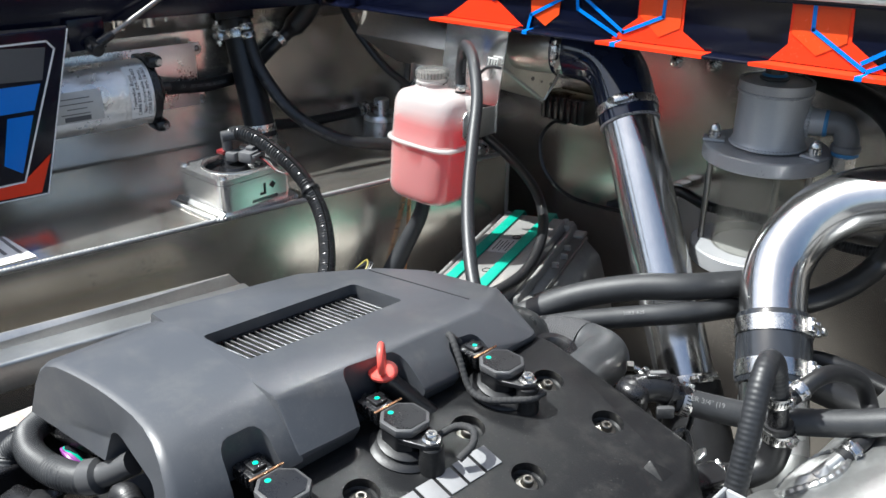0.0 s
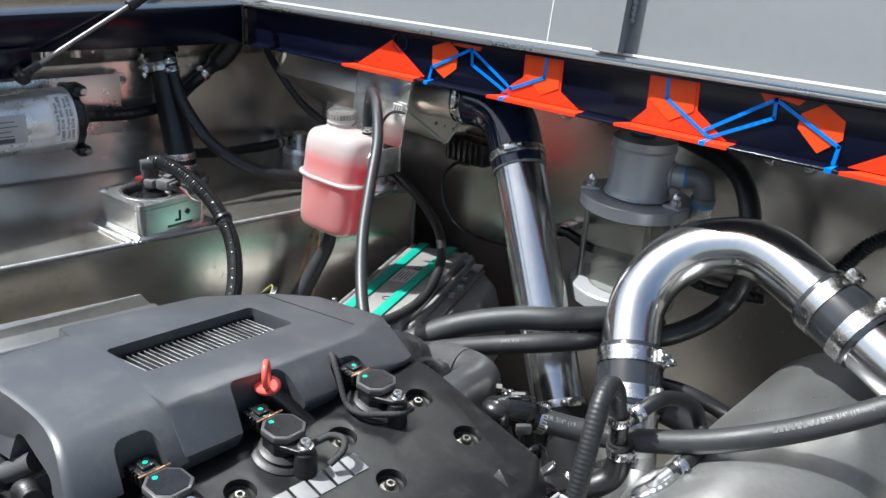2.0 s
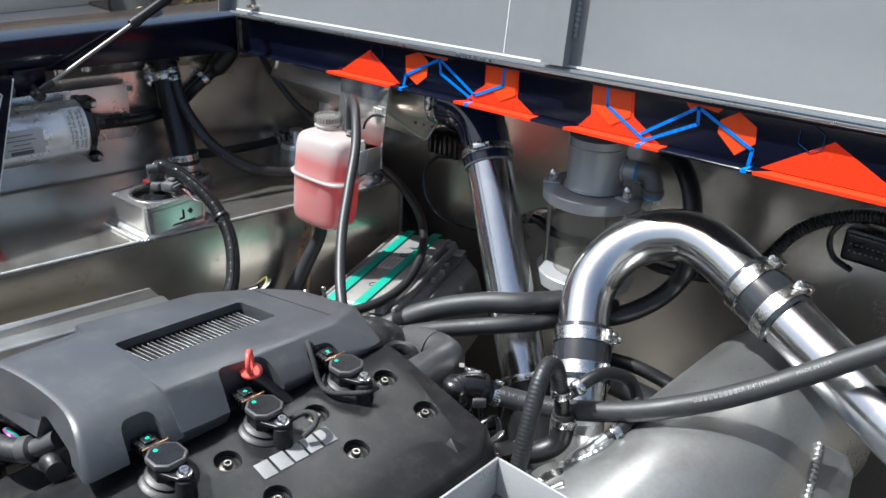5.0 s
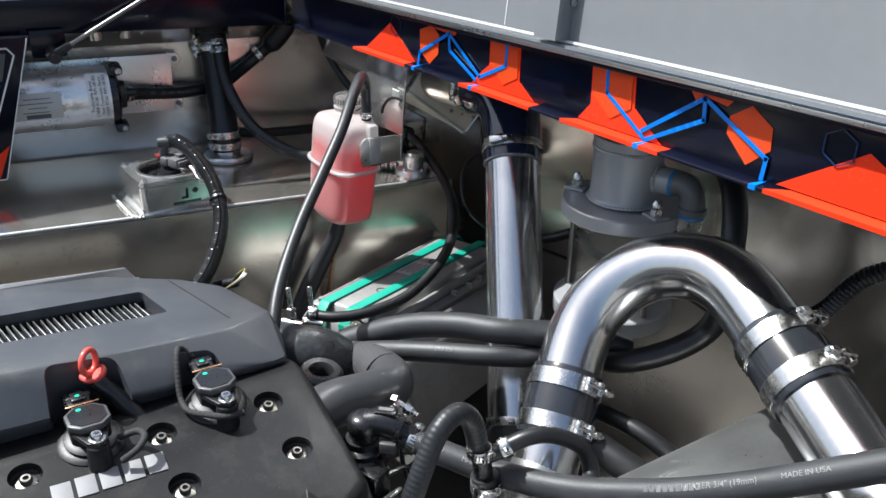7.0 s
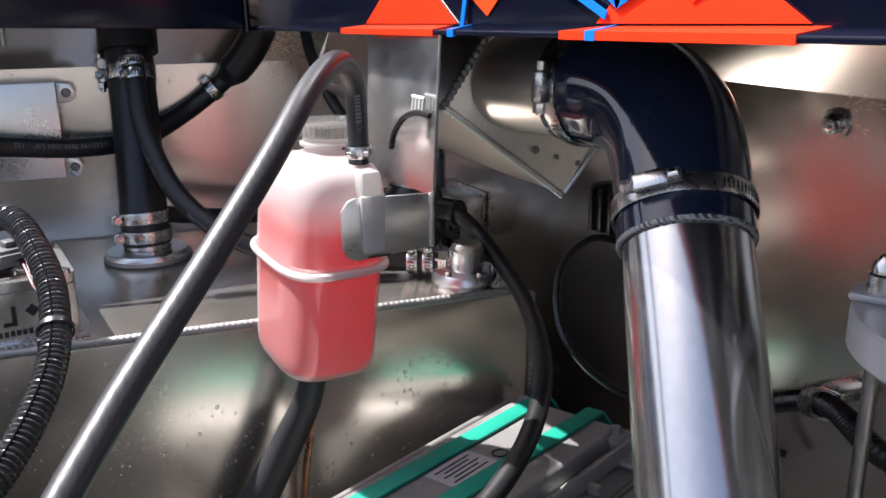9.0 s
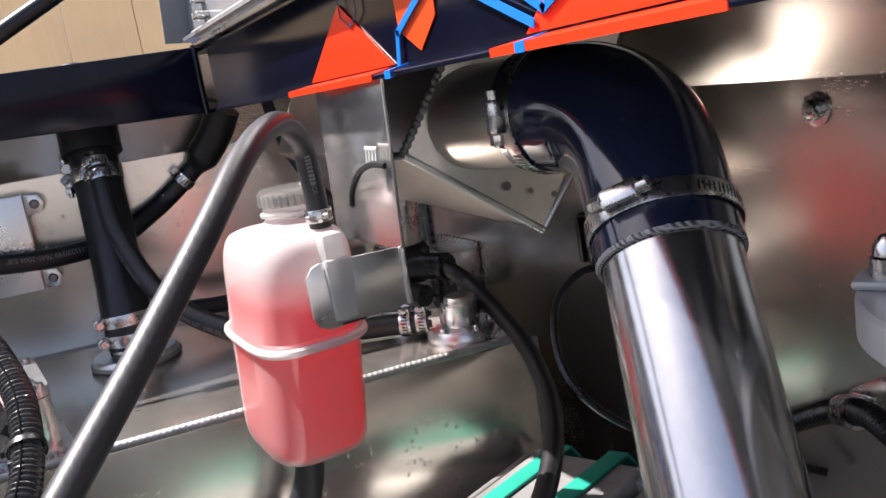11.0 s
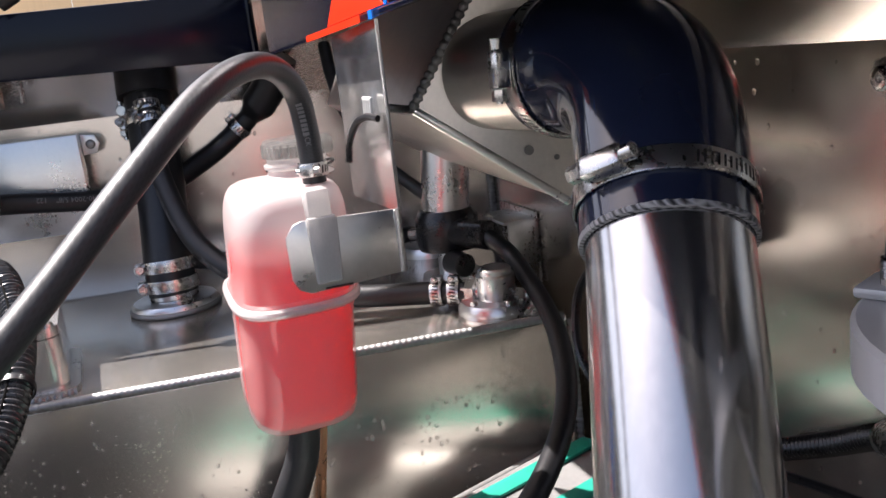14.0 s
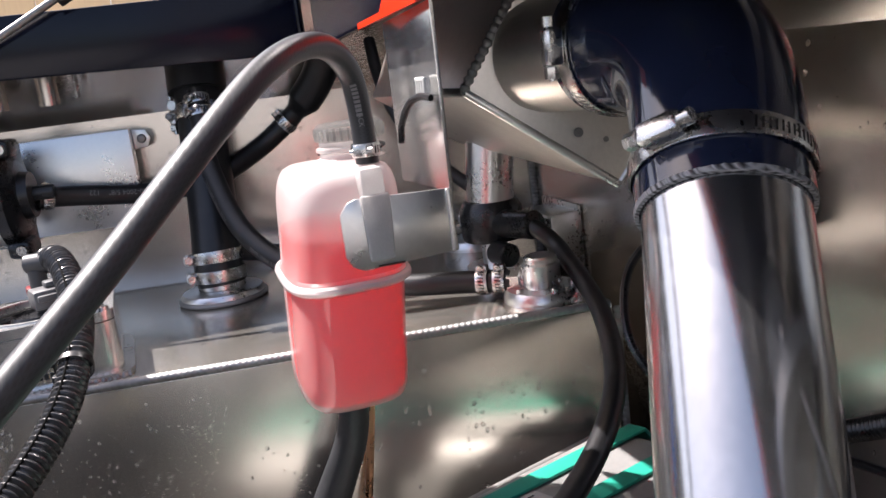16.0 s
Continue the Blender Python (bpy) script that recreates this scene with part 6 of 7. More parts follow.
for x, y in ((-0.058, 0.195), (0.062, 0.186), (0.092, 0.17), (-0.066, -0.158), (0.086, -0.13)):
    part("lug", join(cool_hull([(x + dx, y + dy, dz) for dx in (-0.013, 0.013) for dy in (-0.016, 0.016) for dz in (-0.02, -0.001 if x < 0.08 else -0.012)], 0.004, 2), rod(CB @ V(x, y, -0.006), CB @ V(x, y, 0.006 if x < 0.08 else -0.006), 0.006, seg=6)), COOLER, cb, "cast lug with a hexagon screw")
for x, y in ((0.088, 0.10), (0.094, 0.06), (0.09, 0.02)):
    part("clip", cool_hull([(x + dx, y + dy, -0.014 + dz) for dx in (-0.004, 0.008) for dy in (-0.003, 0.003) for dz in (-0.006, 0.004)], 0.001, 2), ALU_CLEAN, cb, "small bright edge clip")
for x0, x1 in ((-0.038, -0.046), (0.027, 0.014)):
    part("strap", join(cool_hull([(x + dx, y, 0.005 + dz) for x, y in ((x0, 0.206), (x1, -0.168)) for dx in (-0.0105, 0.0105) for dz in (0, 0.003)], 0.0008, 2), cool_hull([(x0 + dx, y, dz) for dx in (-0.0105, 0.0105) for y, dz in ((0.204, 0.006), (0.222, -0.018), (0.206, 0.0085), (0.225, -0.016))], 0.0006, 2), cool_hull([(x1 + dx, y, dz) for dx in (-0.0105, 0.0105) for y, dz in ((-0.166, 0.006), (-0.186, -0.014), (-0.168, 0.0085), (-0.189, -0.012))], 0.0006, 2), cool_hull([(x1 + dx, y, dz) for dx in (-0.0105, 0.0105) for y in (-0.192, -0.189) for dz in (-0.012, -0.15)], 0.0006, 2)), STRAP, cb, "flat green strap")
plate_ = part("data_plate", cbox((-0.009, 0.033, 0.0046), (0.04, 0.062, 0.0008), 0), PAPER_GREY, cb, "grey data plate with fine print")
for k in range(5):
    part("print_bar", cbox((-0.022 + 0.006 * k, 0.033, 0.0053), (0.0016, 0.048 - 0.014 * (k % 2), 0.0004), 0), INK, plate_)
part("stamp", join(*[tube([CB @ V(0.0 + 0.0075 * math.cos(a), y + 0.0075 * math.sin(a), 0.0045) for a in (2 * math.pi * k / 16 for k in range(17))], 0.0009, 6, 0.002) for y in (0.078, -0.075)]), INK, cb, "stamped round mark")
part("outlet", rod(CB @ V(0.03, -0.17, -0.02), CB @ V(0.03, -0.21, -0.02), 0.012), ALU_CLEAN, cb)
part("rim_wire", rod(CB @ V(0.104, -0.14, -0.024), CB @ V(0.104, 0.18, -0.026), 0.0035, seg=8), DARK_STEEL, cb)

LOOP = [(0.172, 0.172, 1.147), (0.195, 0.185, 1.138), (0.222, 0.197, 1.117), (0.333, 0.181, 1.082), (0.437, 0.136, 1.052), (0.515, 0.063, 1.024), (0.560, -0.029, 0.995), (0.566, -0.11, 0.983), (0.548, -0.17, 0.979), (0.515, -0.205, 0.979)]
hose("loop_hose", LOOP, 0.0092, RUBBER, "black rubber hose looping over the cooler box", [((0.524, -0.198, 0.979), (-0.68, -0.73, 0), 0.0096, (0.3, -0.2, 1))])

# ---- wall fittings ----
rl = thing("relay", (0.40, 0.285, 1.145), "black relay block on the end wall with a thin cable", "relay")
part("body", box((0.40, 0.272, 1.178), (0.105, 0.05, 0.052), 0.008), BLACK, rl)
for k in range(6):
    part("fin", box((0.362 + 0.015 * k, 0.245, 1.178), (0.006, 0.006, 0.045), 0.001), BLACK, rl)
part("cable", tube([(0.41, 0.25, 1.152), (0.418, 0.2, 1.165), (0.419, 0.165, 1.138), (0.448, 0.15, 1.087), (0.489, 0.178, 1.043), (0.55, 0.25, 1.012), (0.60, 0.285, 1.0)], 0.0036, 8), BLACK, rl)
CC = [(0.50, 0.285, 1.0), (0.56, 0.285, 1.03), (0.615, 0.275, 1.061), (0.67, 0.245, 1.085), (0.745, 0.205, 1.09), (0.80, 0.235, 1.08), (0.86, 0.27, 1.07), (0.95, 0.275, 1.06), (1.05, 0.275, 1.075)]
cc = solo("cable_conduit", tube(CC, 0.0095, 14, 0.0015, 0.0018, 0.005), BLACK, "black corrugated cable conduit clipped to the end wall", "cable conduit")
part("clip", join(lathe([(0.0098, -0.011), (0.0125, -0.011), (0.0125, 0.011), (0.0098, 0.011)], (0.645, 0.259, 1.075), (0.8, -0.4, 0.3), 22, close=True), box((0.65, 0.282, 1.083), (0.022, 0.035, 0.012), 0.003)), STEEL, cc, "steel cable clip")
fb = thing("connector_block", (1.30, 0.28, 1.18), "black multi-pin connector block on the end wall", "connector")
part("body", box((1.302, 0.272, 1.228), (0.082, 0.055, 0.056), 0.007, 0), BLACK, fb)
part("front_plate", box((1.302, 0.243, 1.228), (0.07, 0.006, 0.044), 0.004, 0), BLACK, fb)
part("pin", join(*[box((1.276 + 0.0085 * k, 0.2395, 1.222 + 0.012 * j), (0.003, 0.002, 0.002)) for k in range(7) for j in range(2)]), PRINT_GREY, fb)
RL = [(1.10, 0.21, 1.12), (1.16, 0.205, 1.176), (1.204, 0.214, 1.243), (1.272, 0.24, 1.280), (1.355, 0.262, 1.284), (1.50, 0.27, 1.282), (1.75, 0.27, 1.29), (2.2, 0.27, 1.30)]
solo("cable_conduit", tube(RL, 0.012, 14, 0.0016, 0.0022, 0.006), BLACK, "black corrugated conduit rising to the connector block", "cable conduit")
solo("cable", tube([(1.262, 0.245, 1.274), (1.245, 0.235, 1.24), (1.255, 0.238, 1.205), (1.285, 0.245, 1.188)], 0.005, 8), BLACK, "short black cable into the connector block", "cable")

# ---- engine ----
def zv(x):
    """The top of the valve cover, which slopes down away from the air box."""
    return 1.118 - 0.20 * (x - 0.90)


eng = thing("engine", (0.9, -0.65, 0.6), "black marine engine with ribbed valve cover and ignition coils", "engine")
part("block", hull([(0.62, -1.0, 0.62), (1.08, -1.0, 0.62), (1.08, -0.40, 0.62), (0.62, -0.40, 0.62), (0.66, -1.0, 1.05), (1.05, -1.0, 1.02), (1.05, -0.41, 1.02), (0.66, -0.41, 1.05)], 0.01), VALVE, eng)
Y0, Y1, VX0, VX1 = -1.05, -0.368, 0.79, 1.085
vc_ = part("valve_cover", hull([(VX0, Y0, 1.11), (VX0, Y1 - 0.01, 1.11), (0.862, Y1, zv(0.865)), (0.862, Y0, zv(0.865)), (VX1 - 0.03, Y1 - 0.012, zv(VX1 - 0.03)), (VX1, -0.43, zv(VX1)), (VX1, Y0, zv(VX1)), (VX0, Y0, 1.0), (VX0, Y1 + 0.01, 1.0), (VX1 - 0.01, Y1 + 0.012, 0.98), (VX1 + 0.015, -0.42, 0.98), (VX1 + 0.015, Y0, 0.98)], 0.009, 3), VALVE, eng, "black textured valve cover")
nrm = V(0.2, 0, 1).normalized()
holes = [(0.907, -0.55), (0.909, -0.429), (0.985, -0.428), (0.983, -0.55), (0.907, -0.685), (0.983, -0.672), (0.985, -0.80), (1.055, -0.50), (1.055, -0.64)][:7]
cut(vc_, [rod(V(x, y, zv(x)) - nrm * 0.012, V(x, y, zv(x)) + nrm * 0.03, 0.0165, seg=28) for x, y in holes])
for x, y in holes:
    b = V(x, y, zv(x)) - nrm * 0.0125
    part("bolt", lathe([(0, 0), (0.0105, 0), (0.0105, 0.002), (0.0062, 0.003), (0.0062, 0.0075), (0.005, 0.009), (0.003, 0.009), (0.0035, 0.005), (0, 0.005)], b, nrm, 12), BRONZE, vc_)
for x, y, a in ((1.045, -0.425, 0), (1.03, -0.60, 0)):
    part("rib", hull([(x - 0.004, y - 0.03, zv(x) - 0.004), (x + 0.004, y - 0.03, zv(x) - 0.004), (x + 0.03, y, zv(x + 0.03) - 0.004), (x, y - 0.02, zv(x) + 0.008), (x + 0.03, y - 0.03, zv(x + 0.03) - 0.004)], 0.001), VALVE, vc_)
# the maker's name on the cover, as plain blocks
for k in range(5):
    y = -0.6585 + 0.0229 * k
    q = Matrix.Translation(V(0.9445, y, zv(0.9445) + 0.0006)) @ Matrix.Rotation(radians(11.3), 4, "Y") @ Matrix.Rotation(radians(-3), 4, "Z")
    bm = box((0, 0, 0), (0.0255, 0.0192, 0.0012), 0.0005, m=q)
    part("name_block", bm, SILVER_PRINT, vc_, "silver block in place of a maker's letter")
part("mount_tab", join(box((1.112, -0.455, 1.04), (0.07, 0.03, 0.008), 0.003, 12), box((1.13, -0.44, 1.045), (0.022, 0.022, 0.014), 0.003, 12)), DARK_STEEL, eng)


def coil(x, y, with_loop=True, seed=0):
    """An ignition coil: round seal, stepped body, flat cap, connector, lug with its screw, and cable."""
    ob = thing("ignition_coil", (x, y, zv(x)), "black pencil ignition coil plugged into the valve cover", "ignition coil", group="ignition coils")
    z = zv(x)
    part("seal", lathe([(0, 0), (0.033, 0.0), (0.034, 0.003), (0.030, 0.006), (0.026, 0.0065), (0.027, 0.010), (0.022, 0.013), (0, 0.013)], (x, y, z - 0.002), nrm, 32), RUBBER, ob)
    body = [(-0.0215, -0.010), (-0.010, -0.0215), (0.011, -0.0215), (0.0215, -0.011), (0.0215, 0.011), (0.011, 0.0215), (-0.010, 0.0215), (-0.0215, 0.010)]
    part("body", plate([V(x + a * 0.93, y + b * 0.93, z + 0.008) for a, b in body], V(0, 0, 0.018), 0.002), BLACK, ob)
    part("cap", plate([V(x + a, y + b, z + 0.0255) for a, b in body], V(0, 0, 0.0075), 0.0016), PVC_DARK, ob, "flat dark grey cap")
    part("cap_panel", plate([V(x + a * 0.84, y + b * 0.84, z + 0.0331) for a, b in body], V(0, 0, 0.0006)), BLACK, ob)
    part("paint_dot", lathe([(0, 0.0004), (0.0028, 0.0004), (0.0028, 0), (0, 0)], (x - 0.012, y - 0.006, z + 0.0337), (0, 0, 1), 12), GREEN_DOT, ob)
    part("copper_strip", box((x - 0.0222, y, z + 0.0335), (0.0022, 0.034, 0.0016), 0.0004), COPPER, ob)
    con = part("connector", join(box((x - 0.035, y - 0.002, z + 0.025), (0.026, 0.024, 0.016), 0.0025), box((x - 0.036, y - 0.002, z + 0.034), (0.016, 0.014, 0.005), 0.0015), box((x - 0.044, y - 0.002, z + 0.027), (0.012, 0.028, 0.013), 0.002), *[box((x - 0.048 + 0.006 * q, y - 0.0145, z + 0.027), (0.0025, 0.003, 0.010), 0.0004) for q in range(4)]), BLACK, ob, "black wire connector")
    part("paint_dot", lathe([(0, 0.0004), (0.0026, 0.0004), (0.0026, 0), (0, 0)], (x - 0.035, y - 0.002, z + 0.0367), (0, 0, 1), 12), GREEN_DOT, con)
    lx, ly = x + 0.034, y + 0.001
    part("lug", hull([(x + 0.008, y - 0.020, z + h_) for h_ in (0.018, 0.0235)] + [(x + 0.014, y + 0.016, z + h_) for h_ in (0.018, 0.0235)] + [(lx + a, ly + b, z + h_) for a, b in ((0.003, -0.0105), (0.0105, 0), (0.003, 0.0105)) for h_ in (0.0185, 0.024)], 0.0012), BLACK, ob)
    part("boss", rod((lx, ly, z - 0.012), (lx, ly, z + 0.019), 0.0128, 0.0112, 20), VALVE, ob)
    sc = part("screw", lathe([(0, 0), (0.0088, 0), (0.0088, 0.0015), (0.0062, 0.002), (0.0062, 0.006), (0.005, 0.0075), (0.0028, 0.0075), (0.0028, 0.005), (0, 0.005)], (lx, ly, z + 0.0242), (0, 0, 1), 12), STEEL, ob)
    if with_loop:
        pts = [(x - 0.052, y - 0.006, z + 0.034), (x - 0.056, y - 0.018, z + 0.047), (x - 0.044, y - 0.026, z + 0.05), (x - 0.028, y - 0.032, z + 0.036), (x - 0.010, y - 0.036, z + 0.012), (x + 0.010, y - 0.034, z + 0.007), (x + 0.028, y - 0.020, z + 0.008), (x + 0.044, y - 0.004, z + 0.010), (x + 0.044, y + 0.016, z + 0.008)]
    else:
        pts = [(x - 0.048, y - 0.004, z + 0.028), (x - 0.062, y + 0.004, z + 0.024), (x - 0.085, y + 0.01, z + 0.012)]
    part("cable", tube(pts, 0.0037, 10, 0.0015, 0.0005, 0.005), CLOTH, ob, "black taped cable")
    return ob


coil(0.889, -0.752, False)
coil(0.889, -0.617, False)
coil(0.888, -0.482, True)
solo("coil_cable", tube([(0.905, -0.592, 1.126), (0.915, -0.575, 1.134), (0.932, -0.572, 1.137), (0.942, -0.582, 1.132), (0.94, -0.598, 1.122)], 0.0038, 10, 0.0015, 0.0004, 0.006), CLOTH, "black taped cable by the ignition coil", "cable")

# air box cover
ac = thing("air_box_cover", (0.74, -0.61, 1.05), "charcoal textured plastic air box cover with a grille opening", "engine cover")
def zp(y):
    """The flat top of the cover, which falls towards the far end."""
    return 1.162 + 0.1 * (-0.376 - y)


def ze(y):
    """The lower edge of the cover's flaps."""
    return 1.129 + 0.09 * min(-0.384 - y, 0.2)


low = [(0.588, -0.718), (0.592, -0.545), (0.65, -0.448), (0.70, -0.398), (0.79, -0.380), (0.80, -0.44), (0.80, -0.718)]
mid = [(0.606, -0.718, 1.132), (0.608, -0.54, 1.132), (0.658, -0.452, 1.13), (0.712, -0.404, 1.125)]
flap = [(0.800, -0.366, 1.135), (0.858, -0.382, ze(-0.382)), (0.864, -0.56, ze(-0.56)), (0.866, -0.718, ze(-0.718))]
top = [(0.622, -0.718), (0.624, -0.535), (0.662, -0.448), (0.70, -0.404), (0.79, -0.376), (0.818, -0.44), (0.827, -0.6), (0.836, -0.718)]
cv_ = part("cover", hull([(x, y, 1.045) for x, y in low] + mid + flap + [(x, y, zp(y)) for x, y in top], 0.003, 2), COVER, ac)
cut(cv_, [
    hull([(x, y, z) for x, y in ((0.700, -0.706), (0.684, -0.504), (0.751, -0.489), (0.766, -0.698)) for z in (1.140, 1.22)], 0.006, 3),
    hull([(x, y, z) for x, y in ((0.836, -0.510), (0.836, -0.465), (0.95, -0.445), (0.95, -0.535)) for z in (1.06, 1.24)], 0.010, 3),
    hull([(x, y, z) for x, y in ((0.830, -0.643), (0.830, -0.572), (0.95, -0.55), (0.95, -0.665)) for z in (1.06, 1.24)], 0.010, 3),
])
def grille_x(y):
    """The middle of the grille opening, which runs slightly askew."""
    return 0.7172 + 0.0775 * (-0.497 - y)


for k in range(26):
    y = -0.694 + 0.0074 * k
    part("grille_fin", box((grille_x(y) + 0.002, y, zp(y) - 0.0145), (0.063, 0.0018, 0.006), 0.0005, 9 + math.sin(2.3 * k)), GRILLE, cv_)
    part("grille_wire", box((grille_x(y) + 0.024, y + 0.0037, zp(y) - 0.012), (0.011, 0.0012, 0.0012), 0.0003, 50), GRILLE, cv_)
part("grille_floor", hull([(grille_x(y) + dx, y, zp(y) - dz) for dx in (-0.040, 0.040) for y in (-0.71, -0.485) for dz in (0.021, 0.026)]), BLACK, cv_, "black filter face below the fins")
for dx in (-0.031, 0.031):
    part("grille_frame", hull([(grille_x(y) + dx + w, y, zp(y) - dz) for w in (-0.002, 0.002) for y in (-0.703, -0.497) for dz in (0.012, 0.022)]), BLACK, cv_)
part("joint_line", hull([(0.663, -0.462, zp(-0.462) + dz) for dz in (-0.002, 0.0006)] + [(0.792, -0.427, zp(-0.427) + dz) for dz in (-0.002, 0.0006)] + [(0.792, -0.4285, zp(-0.4285) + dz) for dz in (-0.002, 0.0006)] + [(0.663, -0.4635, zp(-0.4635) + dz) for dz in (-0.002, 0.0006)]), INK, cv_)
RS = [(0.80, 1.128), (0.594, 1.124), (0.599, 1.132), (0.604, 1.143), (0.613, 1.165), (0.622, 1.180), (0.634, 1.191), (0.650, 1.1955), (0.67, 1.1965), (0.69, 1.197), (0.715, 1.1972), (0.74, 1.197), (0.76, 1.1966), (0.775, 1.1965), (0.797, 1.1957), (0.818, 1.1925), (0.836, 1.184), (0.850, 1.170), (0.864, 1.1490), (0.8655, 1.143), (0.860, 1.143)]


def near_edge(x):
    """Where the raised end of the cover stops, which bows in along its top."""
    return -0.816 - (0.024 * min((0.77 - x) / 0.17, 1) ** 2 if x < 0.77 else 0.022 * ((x - 0.77) / 0.1) ** 2)


rb, ring_before = bmesh.new(), None
for s_, shrink in ((0, 0.05), (0, 0.0), (0.25, 0), (0.5, 0), (0.75, 0), (0.93, 0), (0.975, 0.012), (1.0, 0.045)):
    ring = [rb.verts.new((x + (0.735 - x) * shrink, -0.714 + (near_edge(x) + 0.714) * s_ + (0.002 if s_ == 0 and shrink else 0), z + (1.15 - z) * shrink)) for x, z in RS]
    if ring_before:
        for q in range(len(RS)):
            rb.faces.new((ring_before[q], ring_before[(q + 1) % len(RS)], ring[(q + 1) % len(RS)], ring[q]))
    else:
        rb.faces.new(ring[::-1])
    ring_before = ring
tip = rb.verts.new((0.735, near_edge(0.735) + 0.0005, 1.15))
for q in range(len(RS)):
    rb.faces.new((ring_before[q], ring_before[(q + 1) % len(RS)], tip))
rs = part("raised_end", rb, COVER, ac)
cut(rs, [hull([(x, y, z) for x, y in ((0.838, -0.778), (0.838, -0.738), (0.95, -0.722), (0.95, -0.80)) for z in (1.0, 1.24)], 0.010, 3), hull([(x, y, z) for x, y in ((0.725, -0.95), (0.725, -0.80), (0.825, -0.79), (0.825, -0.95)) for z in (1.0, 1.158)], 0.012, 3)])
part("rear_latch", join(box((0.70, -0.383, 1.10), (0.04, 0.04, 0.03), 0.004, 30), rod((0.69, -0.375, 1.085), (0.72, -0.355, 1.085), 0.014)), PVC_DARK, ac)

dp = thing("dipstick", (0.842, -0.602, 1.11), "red plastic oil dipstick with a loop handle", "dipstick")
dd = V(0.1, -0.16, 0.95).normalized()
d0 = V(0.838, -0.597, 1.167)
part("tube", rod((0.872, -0.552, 1.105), d0 - dd * 0.006, 0.0105, seg=18), BLACK, dp)
part("disc", lathe([(0, 0), (0.0135, 0.0), (0.0145, 0.0015), (0.0145, 0.004), (0.0132, 0.0055), (0, 0.006)], d0, dd, 28), RED, dp)
a, h, k = basis(dd, (-0.7, 0.7, 0))
part("loop", tube([d0 + a * (0.0185 + 0.0135 * math.sin(t)) + h * 0.0125 * math.cos(t) for t in (radians(-90 + 360 * i / 20) for i in range(21))], 0.0034, 10, 0.003), RED, dp)

# channel beside the engine
ch_ = thing("engine_bearer", (0.34, -0.9, 0.9), "folded bare aluminium bearer channel beside the engine", "bearer")
part("channel", hull([(0.329, -0.426, 1.024), (0.377, -0.433, 1.027), (0.13, -1.6, 1.024), (0.178, -1.6, 1.027), (0.329, -0.426, 0.99), (0.379, -0.434, 0.985), (0.13, -1.6, 0.99), (0.18, -1.6, 0.985)], 0.005, 3), ALU_SATIN, ch_)
part("flank", hull([(0.322, -0.446, 1.041), (0.331, -0.424, 1.010), (0.110, -1.6, 1.041), (0.132, -1.6, 1.010), (0.319, -0.446, 1.041), (0.326, -0.424, 0.99), (0.107, -1.6, 1.041), (0.127, -1.6, 0.99)], 0.0008, 2), ALU_BOX, ch_, "upright flange facing the engine")
part("web", hull([(0.335, -0.44, 1.0), (0.36, -0.45, 1.0), (0.135, -1.6, 1.0), (0.16, -1.6, 1.0), (0.335, -0.44, 0.58), (0.36, -0.45, 0.58), (0.135, -1.6, 0.58), (0.16, -1.6, 0.58)], 0.004), ALU, ch_)
solo("gasket_strip", hull([(0.40, -0.60, 1.0), (0.47, -0.62, 0.99), (0.36, -1.3, 1.0), (0.44, -1.3, 0.99), (0.40, -0.60, 0.97), (0.36, -1.3, 0.97), (0.47, -0.62, 0.96), (0.44, -1.3, 0.96)], 0.004), surface("chipped_plate", (0.42, 0.40, 0.37), 0.55, 0.2, 0.2, 20, 160, 0.3, dirt=(0.55, 0.16, 0.08), dirt_amount=0.7), "pale mounting plate with orange primer marks", "plate")
solo("cable_tray", hull([(0.49, -0.74, 1.045), (0.56, -0.78, 1.045), (0.45, -1.3, 1.04), (0.55, -1.3, 1.04), (0.49, -0.74, 0.98), (0.56, -0.78, 0.98), (0.45, -1.3, 0.98), (0.55, -1.3, 0.98)], 0.006), BLACK, "black plastic tray beside the engine, beaded with water", "tray")

# hose and wiring by the air box's near end
IH = [(0.519, -0.80, 1.061), (0.544, -0.82, 1.071), (0.570, -0.84, 1.079), (0.607, -0.85, 1.083), (0.663, -0.85, 1.094), (0.694, -0.84, 1.098), (0.706, -0.832, 1.101)]
ih = solo("intake_hose", tube(IH, 0.0145, 22, 0.001, 0.0011, 0.0036), RUBBER_GREY, "ribbed grey-black hose at the air box's end", "hose")
part("cuff", tube([(0.655, -0.8505, 1.0925), (0.675, -0.847, 1.096), (0.694, -0.84, 1.0985), (0.706, -0.832, 1.1015)], 0.0142, 22, 0.006), RUBBER_GREY, ih, "smooth grey cuff")
part("end_fitting", tube([(0.700, -0.835, 1.100), (0.712, -0.828, 1.105), (0.721, -0.822, 1.110), (0.740, -0.808, 1.124)], lambda s: 0.0168 if s < 0.3 else 0.0115, 18, 0.003), PVC_DARK, ih)
solo("harness", tube([(0.556, -0.838, 1.068), (0.539, -0.85, 1.05), (0.543, -0.86, 1.029), (0.529, -0.868, 0.985), (0.52, -0.88, 0.93)], 0.0135, 16, 0.0015, 0.0008, 0.004), RUBBER_GREY, "thick grey-black taped wiring harness", "cable")
solo("harness", tube([(0.45, -0.84, 0.99), (0.492, -0.832, 1.037), (0.527, -0.824, 1.056), (0.56, -0.81, 1.08), (0.585, -0.79, 1.09)], 0.006, 12, 0.004), BLACK, "black taped wiring bundle", "cable")
